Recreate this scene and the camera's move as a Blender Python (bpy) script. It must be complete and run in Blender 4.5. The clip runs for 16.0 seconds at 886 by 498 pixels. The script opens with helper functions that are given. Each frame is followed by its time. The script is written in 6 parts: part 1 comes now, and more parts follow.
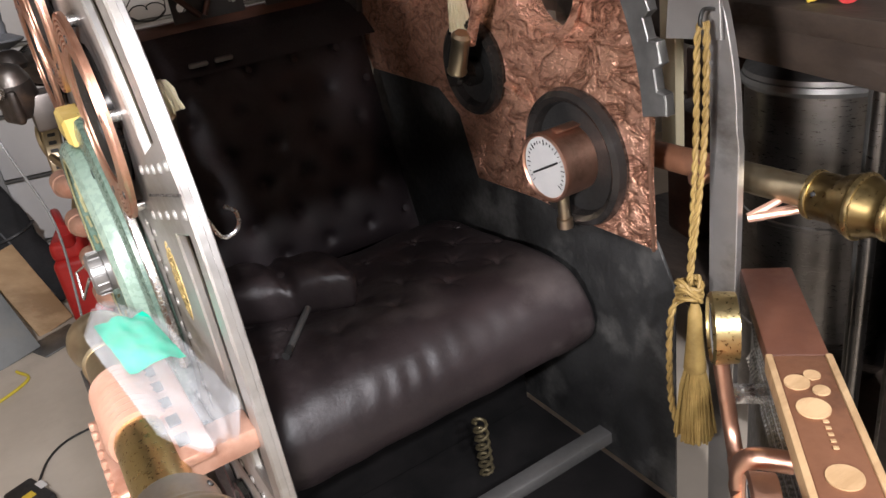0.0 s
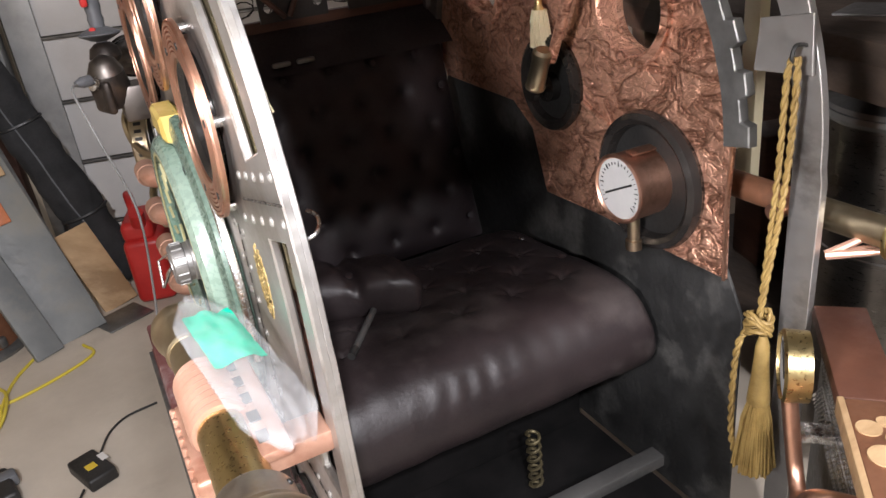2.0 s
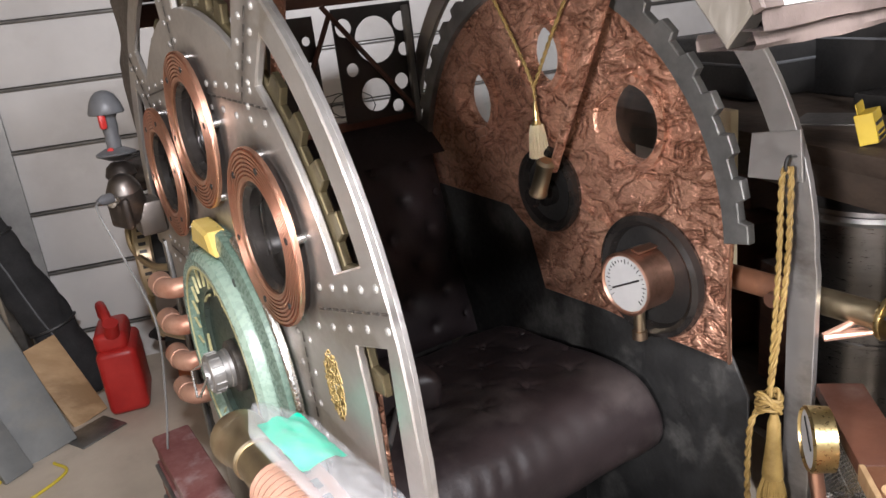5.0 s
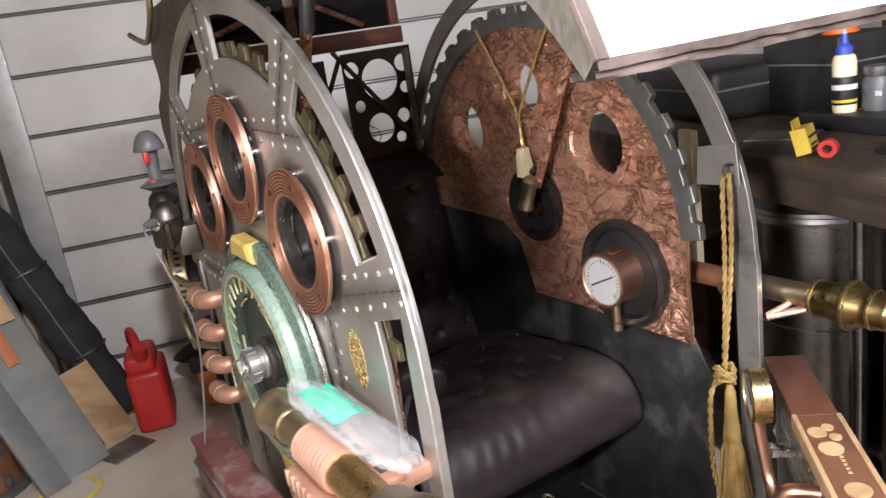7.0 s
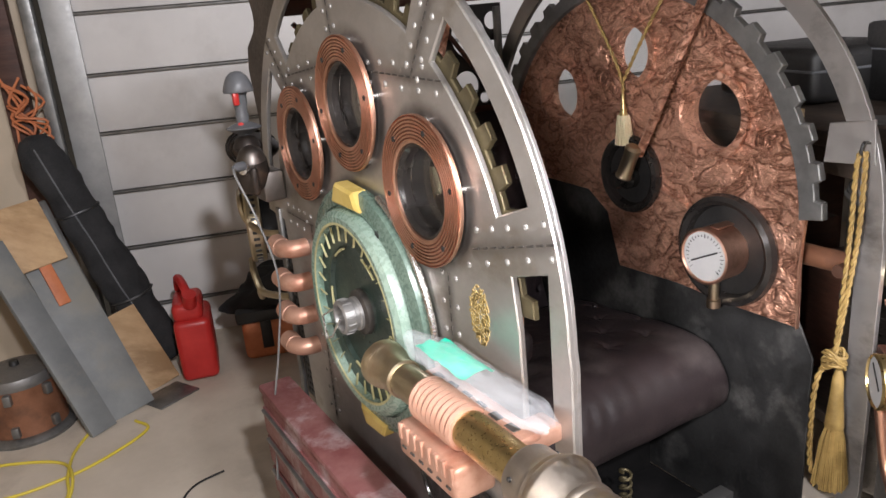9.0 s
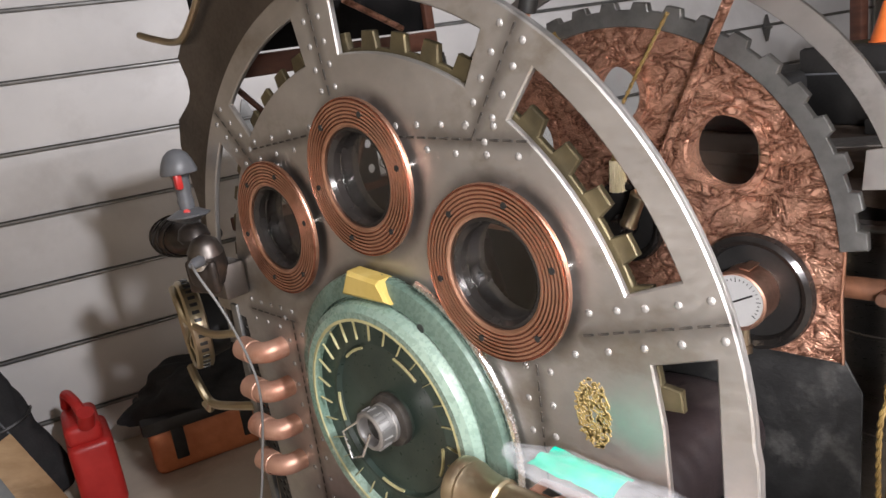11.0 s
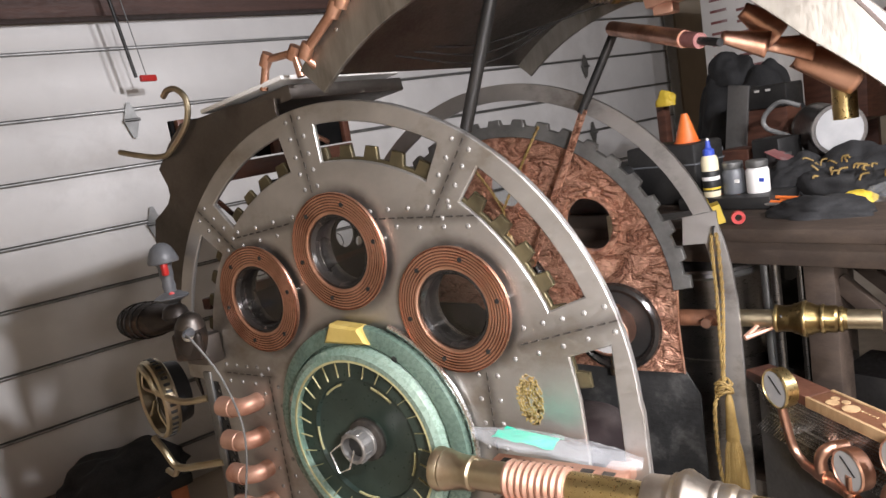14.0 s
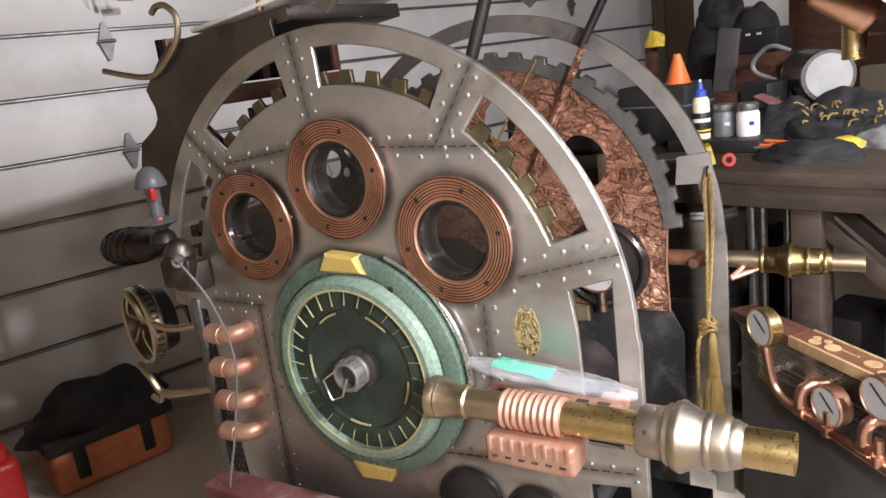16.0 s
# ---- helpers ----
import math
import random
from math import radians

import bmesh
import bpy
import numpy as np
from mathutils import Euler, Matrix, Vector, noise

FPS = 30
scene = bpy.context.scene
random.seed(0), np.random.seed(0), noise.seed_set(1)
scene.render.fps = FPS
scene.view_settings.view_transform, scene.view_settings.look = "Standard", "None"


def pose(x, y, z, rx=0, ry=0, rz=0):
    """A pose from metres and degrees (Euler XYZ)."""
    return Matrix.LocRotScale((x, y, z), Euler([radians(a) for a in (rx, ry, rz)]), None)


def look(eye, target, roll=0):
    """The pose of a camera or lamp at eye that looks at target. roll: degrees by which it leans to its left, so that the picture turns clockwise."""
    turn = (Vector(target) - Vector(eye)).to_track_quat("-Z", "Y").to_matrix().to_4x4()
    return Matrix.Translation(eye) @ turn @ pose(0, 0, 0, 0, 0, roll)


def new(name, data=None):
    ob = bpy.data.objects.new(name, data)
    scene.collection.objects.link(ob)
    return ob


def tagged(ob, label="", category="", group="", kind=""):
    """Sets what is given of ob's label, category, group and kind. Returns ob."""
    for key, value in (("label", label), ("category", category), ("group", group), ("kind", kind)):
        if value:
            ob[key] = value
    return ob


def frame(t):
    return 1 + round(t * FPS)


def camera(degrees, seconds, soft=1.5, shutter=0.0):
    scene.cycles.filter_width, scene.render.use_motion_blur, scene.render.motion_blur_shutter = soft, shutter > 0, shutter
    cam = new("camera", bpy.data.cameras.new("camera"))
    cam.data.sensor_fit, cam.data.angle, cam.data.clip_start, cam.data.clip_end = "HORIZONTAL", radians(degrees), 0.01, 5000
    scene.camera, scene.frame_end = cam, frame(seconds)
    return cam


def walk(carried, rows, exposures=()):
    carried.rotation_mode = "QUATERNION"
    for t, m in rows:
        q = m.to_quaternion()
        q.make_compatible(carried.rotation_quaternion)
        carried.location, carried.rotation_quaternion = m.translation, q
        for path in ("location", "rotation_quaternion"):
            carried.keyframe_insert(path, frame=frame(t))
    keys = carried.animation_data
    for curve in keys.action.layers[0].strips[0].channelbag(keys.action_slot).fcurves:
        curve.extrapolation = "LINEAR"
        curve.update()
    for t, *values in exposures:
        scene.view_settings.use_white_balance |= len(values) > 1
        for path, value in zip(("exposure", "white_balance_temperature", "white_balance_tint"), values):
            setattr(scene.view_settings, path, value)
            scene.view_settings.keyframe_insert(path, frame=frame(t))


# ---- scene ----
cam = camera(61.2, 16.0)
PATH = [
    (0, (-0.116, -0.679, 1.406), (0.746, 0.908, 0.547), -9.3),
    (0.5, (-0.08, -0.682, 1.389), (0.559, 0.985, 0.487), -10.7),
    (1, (-0.121, -0.665, 1.43), (0.473, 1.041, 0.571), -9.7),
    (1.5, (-0.129, -0.67, 1.429), (0.537, 1.016, 0.583), -8.6),
    (2, (-0.151, -0.67, 1.442), (0.601, 0.979, 0.595), -7.1),
    (2.5, (-0.145, -0.664, 1.473), (0.703, 0.975, 0.701), -6.4),
    (3, (-0.115, -0.655, 1.504), (0.801, 0.989, 0.828), -6.2),
    (3.5, (-0.104, -0.652, 1.493), (0.821, 0.995, 0.837), -6.3),
    (4, (-0.119, -0.649, 1.483), (0.809, 0.995, 0.824), -6.4),
    (4.5, (-0.214, -0.649, 1.497), (0.735, 0.987, 0.846), -6.5),
    (4.7, (-0.272, -0.647, 1.502), (0.694, 0.981, 0.858), -6.7),
    (6.8, (-0.444, -0.879, 1.517), (0.505, 0.792, 0.96), -9.2),
    (7, (-0.462, -0.877, 1.521), (0.522, 0.777, 0.978), -8.7),
    (7.5, (-0.482, -0.881, 1.519), (0.554, 0.743, 0.983), -7.5),
    (8, (-0.494, -0.885, 1.516), (0.541, 0.737, 0.968), -6.5),
    (8.5, (-0.521, -0.861, 1.507), (0.468, 0.779, 0.931), -5.3),
    (9, (-0.619, -0.741, 1.503), (0.326, 0.913, 0.896), -5.0),
    (9.2, (-0.665, -0.7, 1.508), (0.282, 0.952, 0.899), -5.2),
    (11.3, (-0.811, -0.324, 1.551), (0.6, 1.013, 1.081), -8.4),
    (11.5, (-0.906, -0.35, 1.581), (0.577, 0.927, 1.169), -8.5),
    (12, (-1.147, -0.397, 1.602), (0.447, 0.769, 1.289), -8.5),
    (12.5, (-1.214, -0.418, 1.623), (0.406, 0.722, 1.345), -7.7),
    (13, (-1.196, -0.473, 1.616), (0.406, 0.698, 1.369), -7.9),
    (13.5, (-1.209, -0.505, 1.611), (0.388, 0.674, 1.364), -8.7),
    (14, (-1.248, -0.478, 1.58), (0.373, 0.649, 1.256), -9.3),
    (14.5, (-1.26, -0.441, 1.57), (0.364, 0.656, 1.169), -8.6),
    (15, (-1.262, -0.426, 1.571), (0.361, 0.654, 1.126), -7.8),
    (15.5, (-1.271, -0.421, 1.571), (0.351, 0.651, 1.1), -7.4),
    (16, (-1.277, -0.42, 1.567), (0.347, 0.641, 1.078), -7.4),
]
walk(cam, [(t, look(eye, target, roll)) for t, eye, target, roll in PATH])

# ---------------------------------------------------------------- world and light
world = bpy.data.worlds.new("world")
scene.world = world
world.use_nodes = True
world.node_tree.nodes["Background"].inputs[0].default_value = (1.0, 0.86, 0.72, 1)
world.node_tree.nodes["Background"].inputs[1].default_value = 0.03


def area(name, eye, target, size, watts, colour, size_y=None):
    la = bpy.data.lights.new(name, "AREA")
    la.shape, la.size, la.size_y, la.energy, la.color = "RECTANGLE", size, size_y or size, watts, colour
    ob = new(name, la)
    ob.matrix_world = look(eye, target)
    return ob


area("ceiling_lamp_light", (-0.52, -1.95, 2.74), (0.3, 1.0, 0.9), 0.12, 116, (0.965, 0.945, 1.0), 0.12)
area("ceiling_lamp_light", (0.05, -2.45, 2.50), (0.4, 0.8, 0.8), 0.20, 66, (0.965, 0.945, 1.0), 0.15)
# Unseen fill light added to brighten the far copper panel.
copper_fill = area("copper_fill_light", (-1.10, -0.80, 1.58), (0.74, 0.30, 1.10), 0.22, 11.5, (1.0, 0.955, 0.98), 0.22)
copper_fill.data.spread = radians(75)
area("ceiling_lamp_light", (3.0, -1.4, 2.70), (2.4, 0.4, 0.9), 1.2, 3, (1.0, 0.94, 0.90), 0.3)

# ---------------------------------------------------------------- materials
TAU = 2 * math.pi


def mat(name, c1, c2, rough=(0.4, 0.6), metal=0.0, scale=6.0, bump=0.15, fine=90.0, stretch=(1, 1, 1), c3=None, stain=3.0, coat=0.0, rand=0.0, spec=0.5, deep=0.002):
    """Two colours mixed by a coarse noise, a third in sparse stains, grain in roughness and relief."""
    m = bpy.data.materials.new(name)
    m.use_nodes = True
    n, l = m.node_tree.nodes, m.node_tree.links
    b = n["Principled BSDF"]
    tc = n.new("ShaderNodeTexCoord")
    mp = n.new("ShaderNodeMapping")
    mp.inputs["Scale"].default_value = stretch
    l.new(tc.outputs["Object"], mp.inputs["Vector"])

    def noise_tex(sc, detail=6.0, r=0.6):
        t = n.new("ShaderNodeTexNoise")
        t.inputs["Scale"].default_value, t.inputs["Detail"].default_value, t.inputs["Roughness"].default_value = sc, detail, r
        l.new(mp.outputs[0], t.inputs["Vector"])
        return t

    def ramp(src, a, z, lo, hi):
        r = n.new("ShaderNodeValToRGB")
        r.color_ramp.elements[0].position, r.color_ramp.elements[1].position = a, z
        r.color_ramp.elements[0].color, r.color_ramp.elements[1].color = lo, hi
        l.new(src, r.inputs[0])
        return r

    big, grain = noise_tex(scale), noise_tex(fine, 4.0)
    col = ramp(big.outputs["Fac"], 0.35, 0.65, (*c1, 1), (*c2, 1)).outputs[0]
    if c3:
        st = noise_tex(stain, 8.0, 0.65)
        mask = ramp(st.outputs["Fac"], 0.52, 0.68, (0, 0, 0, 1), (1, 1, 1, 1))
        mx = n.new("ShaderNodeMix")
        mx.data_type = "RGBA"
        l.new(mask.outputs[0], mx.inputs[0])
        l.new(col, mx.inputs[6])
        mx.inputs[7].default_value = (*c3, 1)
        col = mx.outputs[2]
    if rand:
        oi = n.new("ShaderNodeObjectInfo")
        hsv = n.new("ShaderNodeHueSaturation")
        mr = n.new("ShaderNodeMapRange")
        mr.inputs[3].default_value, mr.inputs[4].default_value = 1 - rand, 1 + rand
        l.new(oi.outputs["Random"], mr.inputs[0])
        l.new(mr.outputs[0], hsv.inputs["Value"])
        l.new(col, hsv.inputs["Color"])
        col = hsv.outputs[0]
    l.new(col, b.inputs["Base Color"])
    rr = n.new("ShaderNodeMapRange")
    rr.inputs[1].default_value, rr.inputs[2].default_value = 0.3, 0.7
    rr.inputs[3].default_value, rr.inputs[4].default_value = rough
    l.new(grain.outputs["Fac"], rr.inputs[0])
    l.new(rr.outputs[0], b.inputs["Roughness"])
    b.inputs["Metallic"].default_value = metal
    b.inputs["Coat Weight"].default_value = coat
    b.inputs["Specular IOR Level"].default_value = spec
    if bump:
        bp = n.new("ShaderNodeBump")
        bp.inputs["Strength"].default_value, bp.inputs["Distance"].default_value = bump, deep
        l.new(grain.outputs["Fac"], bp.inputs["Height"])
        l.new(bp.outputs[0], b.inputs["Normal"])
    return m


STEEL = mat("brushed_steel", (0.44, 0.425, 0.405), (0.58, 0.565, 0.545), (0.34, 0.48), 0.88, 3, 0.05, 60, (1, 1, 1.5), (0.22, 0.20, 0.18), 3.4)


def weathered_plate():
    """Brushed steel with dark airbrushed weathering round the ports and along the welded seams."""
    m = mat("weathered_steel_plate", (0.40, 0.385, 0.365), (0.56, 0.545, 0.52), (0.34, 0.50), 0.88, 3, 0.05, 60, (1, 1, 1.5), (0.30, 0.265, 0.215), 3.4)
    n, l = m.node_tree.nodes, m.node_tree.links
    b, tc = n["Principled BSDF"], n["Texture Coordinate"]
    base = b.inputs["Base Color"].links[0].from_socket
    sep = n.new("ShaderNodeSeparateXYZ")
    l.new(tc.outputs["Object"], sep.inputs[0])
    nz = n.new("ShaderNodeTexNoise")
    nz.inputs["Scale"].default_value, nz.inputs["Detail"].default_value = 9.0, 6.0
    l.new(tc.outputs["Object"], nz.inputs["Vector"])

    def calc(op, x, y=0.0):
        q = n.new("ShaderNodeMath")
        q.operation = op
        for i, v in enumerate((x, y)):
            if isinstance(v, float):
                q.inputs[i].default_value = v
            else:
                l.new(v, q.inputs[i])
        return q.outputs[0]

    def falloff(d, wide):
        mr = n.new("ShaderNodeMapRange")
        mr.interpolation_type = "SMOOTHSTEP"
        mr.inputs[1].default_value, mr.inputs[2].default_value = 0.0, wide
        mr.inputs[3].default_value, mr.inputs[4].default_value = 1.0, 0.0
        l.new(d, mr.inputs[0])
        return mr.outputs[0]

    Y, Z = sep.outputs["Y"], sep.outputs["Z"]
    total = None
    for cy, cz, r in ((0.379, 1.205, 0.135), (0.664, 1.339, 0.135), (0.955, 1.229, 0.135), (0.670, 0.893, 0.276)):
        dy, dz = calc("SUBTRACT", Y, cy), calc("SUBTRACT", Z, cz)
        d = calc("SUBTRACT", calc("SQRT", calc("ADD", calc("MULTIPLY", dy, dy), calc("MULTIPLY", dz, dz))), r)
        f = falloff(calc("ABSOLUTE", d), 0.030)
        total = f if total is None else calc("MAXIMUM", total, f)
    for y0, z0, y1, z1 in SEAMS:
        ln = math.hypot(y1 - y0, z1 - z0)
        uy, uz = (y1 - y0) / ln, (z1 - z0) / ln
        dy, dz = calc("SUBTRACT", Y, y0), calc("SUBTRACT", Z, z0)
        across = calc("ABSOLUTE", calc("SUBTRACT", calc("MULTIPLY", dy, uz), calc("MULTIPLY", dz, uy)))
        along = calc("ABSOLUTE", calc("SUBTRACT", calc("ADD", calc("MULTIPLY", dy, uy), calc("MULTIPLY", dz, uz)), ln / 2))
        d = calc("ADD", across, calc("MAXIMUM", calc("SUBTRACT", along, ln / 2), 0.0))
        total = calc("MAXIMUM", total, calc("MULTIPLY", falloff(d, 0.024), 0.8))
    mask = calc("MULTIPLY", total, calc("MULTIPLY", nz.outputs["Fac"], 1.35))
    mx = n.new("ShaderNodeMix")
    mx.data_type = "RGBA"
    l.new(calc("MINIMUM", mask, 0.85), mx.inputs[0])
    l.new(base, mx.inputs[6])
    mx.inputs[7].default_value = (0.09, 0.078, 0.066, 1)
    l.new(mx.outputs[2], b.inputs["Base Color"])
    return m


SEAMS = [(0.245, 1.128, 0.03, 1.183), (0.57, 1.405, 0.30, 1.395), (0.81, 1.41, 1.01, 1.385), (0.331, 1.07, 0.337, 0.76), (0.994, 1.02, 1.003, 0.47), (1.16, 1.022, 0.98, 1.018), (0.03, 0.728, 0.60, 0.685)]
SEAMS += [(0.665 - 0.46 * math.sin(radians(a)), 1.015 + 0.46 * math.cos(radians(a)), 0.665 - 0.65 * math.sin(radians(a)), 1.015 + 0.65 * math.cos(radians(a))) for a in (34.3, -7.0, -46.2)]
STEEL_PLATE = weathered_plate()
NUT_STEEL = mat("turned_grey_steel", (0.34, 0.33, 0.32), (0.46, 0.45, 0.435), (0.38, 0.52), 0.85, 14, 0.05, 90)
BRONZE_DARK = mat("dark_worn_bronze", (0.022, 0.018, 0.016), (0.055, 0.044, 0.037), (0.34, 0.55), 0.55, 10, 0.1, 80, c3=(0.12, 0.075, 0.05), stain=8)
RIVET_STEEL = mat("dull_rivet_steel", (0.24, 0.23, 0.217), (0.33, 0.318, 0.30), (0.5, 0.65), 0.6, 30, 0.05, 120)
STEEL_HOOD = mat("tarnished_steel", (0.24, 0.225, 0.20), (0.36, 0.34, 0.30), (0.32, 0.5), 0.9, 5, 0.06, 70, (1, 4, 1), (0.16, 0.14, 0.115), 3.0)
STEEL_DARK = mat("dark_steel", (0.11, 0.10, 0.09), (0.19, 0.17, 0.155), (0.35, 0.55), 1, 4, 0.08, 120, c3=(0.07, 0.06, 0.055))
STEEL_BRIGHT = mat("polished_steel", (0.62, 0.62, 0.62), (0.75, 0.75, 0.74), (0.18, 0.32), 1, 9, 0.04, 200)
SOOT = mat("scorched_seam", (0.02, 0.018, 0.016), (0.07, 0.06, 0.05), (0.5, 0.8), 0.3, 30, 0.1, 150)
COPPER = mat("satin_copper", (0.66, 0.37, 0.26), (0.82, 0.50, 0.37), (0.30, 0.45), 1, 12, 0.05, 200, c3=(0.48, 0.24, 0.155), stain=9)
GROOVE = mat("shaded_copper_groove", (0.12, 0.045, 0.025), (0.20, 0.08, 0.05), (0.4, 0.6), 0.8, 12, 0.05, 200)
COPPER_PINK = mat("matt_copper_paint", (0.49, 0.275, 0.195), (0.61, 0.365, 0.27), (0.36, 0.52), 0.55, 14, 0.1, 120, c3=(0.38, 0.16, 0.1), stain=8)
BRASS = mat("brass", (0.54, 0.41, 0.18), (0.66, 0.53, 0.27), (0.24, 0.38), 1, 10, 0.04, 150, c3=(0.42, 0.30, 0.13), stain=5)
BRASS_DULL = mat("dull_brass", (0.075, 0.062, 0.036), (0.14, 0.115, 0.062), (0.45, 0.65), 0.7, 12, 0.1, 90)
BRASS_OLD = mat("aged_brass", (0.44, 0.375, 0.25), (0.55, 0.475, 0.33), (0.30, 0.44), 1, 9, 0.05, 120, c3=(0.44, 0.33, 0.24), stain=5)
BRASS_AGED = mat("dark_aged_brass", (0.20, 0.145, 0.06), (0.34, 0.25, 0.11), (0.26, 0.42), 1, 12, 0.06, 120, c3=(0.13, 0.09, 0.05), stain=7)
PEWTER = mat("pewter_brass", (0.36, 0.32, 0.27), (0.52, 0.46, 0.40), (0.36, 0.52), 1, 9, 0.08, 120, c3=(0.50, 0.38, 0.22), stain=7)
GREEN = mat("green_enamel", (0.082, 0.130, 0.103), (0.118, 0.175, 0.140), (0.20, 0.36), 0.1, 8, 0.06, 110, c3=(0.13, 0.2, 0.16), stain=5, coat=0.3)
GREEN_PALE = mat("pale_green_enamel", (0.19, 0.275, 0.222), (0.26, 0.35, 0.288), (0.20, 0.36), 0.1, 8, 0.06, 110, c3=(0.13, 0.23, 0.18), stain=5, coat=0.3)
GREEN_DARK = mat("dark_green_enamel", (0.020, 0.034, 0.028), (0.045, 0.065, 0.052), (0.25, 0.42), 0.1, 7, 0.08, 90)
YELLOW_EDGE = mat("yellow_edge_paint", (0.36, 0.34, 0.17), (0.48, 0.45, 0.24), (0.4, 0.6), 0.1, 20, 0.05, 90)
YELLOW = mat("yellow_painted_metal", (0.50, 0.36, 0.08), (0.64, 0.49, 0.16), (0.3, 0.5), 0.2, 12, 0.05, 90)
LEATHER = mat("dark_brown_leather", (0.015, 0.0105, 0.011), (0.025, 0.0175, 0.018), (0.36, 0.52), 0, 9, 0.4, 140, c3=(0.050, 0.040, 0.038), stain=5, deep=0.0014)
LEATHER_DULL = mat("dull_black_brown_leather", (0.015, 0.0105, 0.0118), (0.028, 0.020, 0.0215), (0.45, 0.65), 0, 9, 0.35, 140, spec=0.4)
BLACK_FELT = mat("black_felt", (0.004, 0.004, 0.004), (0.009, 0.008, 0.008), (0.85, 0.95), 0, 12, 0.3, 120, spec=0.1)
BLACK = mat("black_rubber", (0.010, 0.010, 0.010), (0.022, 0.021, 0.020), (0.35, 0.6), 0, 9, 0.1, 120)
BLACK_GLOSS = mat("black_lacquer", (0.012, 0.011, 0.010), (0.03, 0.026, 0.024), (0.12, 0.28), 0.2, 9, 0.05, 100)
DARK = mat("black_painted_wood", (0.012, 0.011, 0.011), (0.026, 0.024, 0.023), (0.5, 0.75), 0, 6, 0.15, 80)
WALL_LEATHER = mat("mottled_grey_hide", (0.005, 0.005, 0.005), (0.020, 0.020, 0.0195), (0.55, 0.78), 0, 6, 0.5, 60, (1, 1, 1), c3=(0.085, 0.083, 0.078), stain=4, deep=0.004)
WOOD_DARK = mat("dark_stained_wood", (0.055, 0.020, 0.012), (0.10, 0.040, 0.024), (0.4, 0.6), 0, 8, 0.2, 60, (1, 1, 6))
WOOD_RED = mat("reddish_brown_timber", (0.045, 0.020, 0.014), (0.08, 0.036, 0.026), (0.5, 0.8), 0, 5, 0.3, 60, (0.4, 1, 5))
WOOD_PALE = mat("raw_plywood", (0.38, 0.24, 0.12), (0.52, 0.35, 0.19), (0.55, 0.8), 0, 7, 0.2, 60, (1, 4, 1), c3=(0.28, 0.17, 0.08))
EDGE_WOOD = mat("weathered_bare_timber", (0.050, 0.036, 0.030), (0.125, 0.096, 0.084), (0.6, 0.8), 0, 12, 0.5, 60, (1.2, 1, 1), c3=(0.026, 0.017, 0.014), stain=9, deep=0.0022)
WOOD_BENCH = mat("worn_bench_timber", (0.033, 0.022, 0.016), (0.066, 0.046, 0.033), (0.55, 0.8), 0, 5, 0.25, 50, (4, 0.6, 3), c3=(0.035, 0.025, 0.018))
WHITE_DOOR = mat("white_painted_panel", (0.58, 0.565, 0.55), (0.68, 0.665, 0.645), (0.4, 0.55), 0, 1.6, 0.08, 60, c3=(0.52, 0.50, 0.48), stain=1.3)
GALV = mat("galvanised_steel", (0.17, 0.17, 0.165), (0.27, 0.27, 0.26), (0.35, 0.55), 0.8, 14, 0.08, 60)
ZINC = mat("pale_zinc_sheet", (0.33, 0.33, 0.325), (0.44, 0.44, 0.43), (0.4, 0.6), 0.4, 8, 0.08, 60)
CONCRETE = mat("garage_concrete", (0.46, 0.40, 0.325), (0.59, 0.52, 0.43), (0.6, 0.85), 0, 1.7, 0.25, 45, c3=(0.34, 0.29, 0.235), stain=1.1)
PLASTER = mat("tan_wall_paint", (0.42, 0.35, 0.26), (0.50, 0.42, 0.32), (0.7, 0.9), 0, 2.5, 0.15, 40)
CEILING = mat("dull_ceiling_board", (0.34, 0.31, 0.28), (0.42, 0.39, 0.35), (0.7, 0.9), 0, 2, 0.15, 40)
GILT = mat("worn_gilt", (0.46, 0.33, 0.12), (0.58, 0.43, 0.18), (0.4, 0.6), 0.4, 30, 0.05, 90)
ROPE = mat("gold_cord", (0.19, 0.120, 0.034), (0.29, 0.195, 0.062), (0.5, 0.75), 0, 30, 0.4, 260)
RED = mat("red_plastic", (0.42, 0.018, 0.016), (0.55, 0.035, 0.03), (0.3, 0.5), 0, 6, 0.08, 90, c3=(0.30, 0.05, 0.045))
RED_DULL = mat("faded_red_paint", (0.17, 0.052, 0.050), (0.26, 0.115, 0.108), (0.45, 0.7), 0, 7, 0.15, 60, c3=(0.42, 0.34, 0.34), stain=6)
RUST = mat("rusty_copper_brown", (0.20, 0.085, 0.045), (0.32, 0.15, 0.085), (0.4, 0.6), 0.5, 7, 0.15, 70, c3=(0.14, 0.07, 0.045), stain=5)
ORANGE = mat("orange_plastic", (0.62, 0.12, 0.02), (0.74, 0.18, 0.035), (0.4, 0.6), 0, 9, 0.05, 90)
ORANGE_DULL = mat("rough_orange_paint", (0.42, 0.13, 0.05), (0.55, 0.19, 0.08), (0.5, 0.7), 0, 12, 0.1, 90)
GREY_PLASTIC = mat("grey_plastic", (0.085, 0.09, 0.096), (0.14, 0.145, 0.155), (0.35, 0.5), 0, 9, 0.06, 130)
FABRIC = mat("black_canvas", (0.009, 0.009, 0.0095), (0.022, 0.022, 0.023), (0.75, 0.95), 0, 9, 0.5, 170)
SLATE = mat("grey_painted_board", (0.13, 0.137, 0.137), (0.20, 0.207, 0.20), (0.45, 0.7), 0, 4, 0.15, 60, c3=(0.22, 0.21, 0.18))
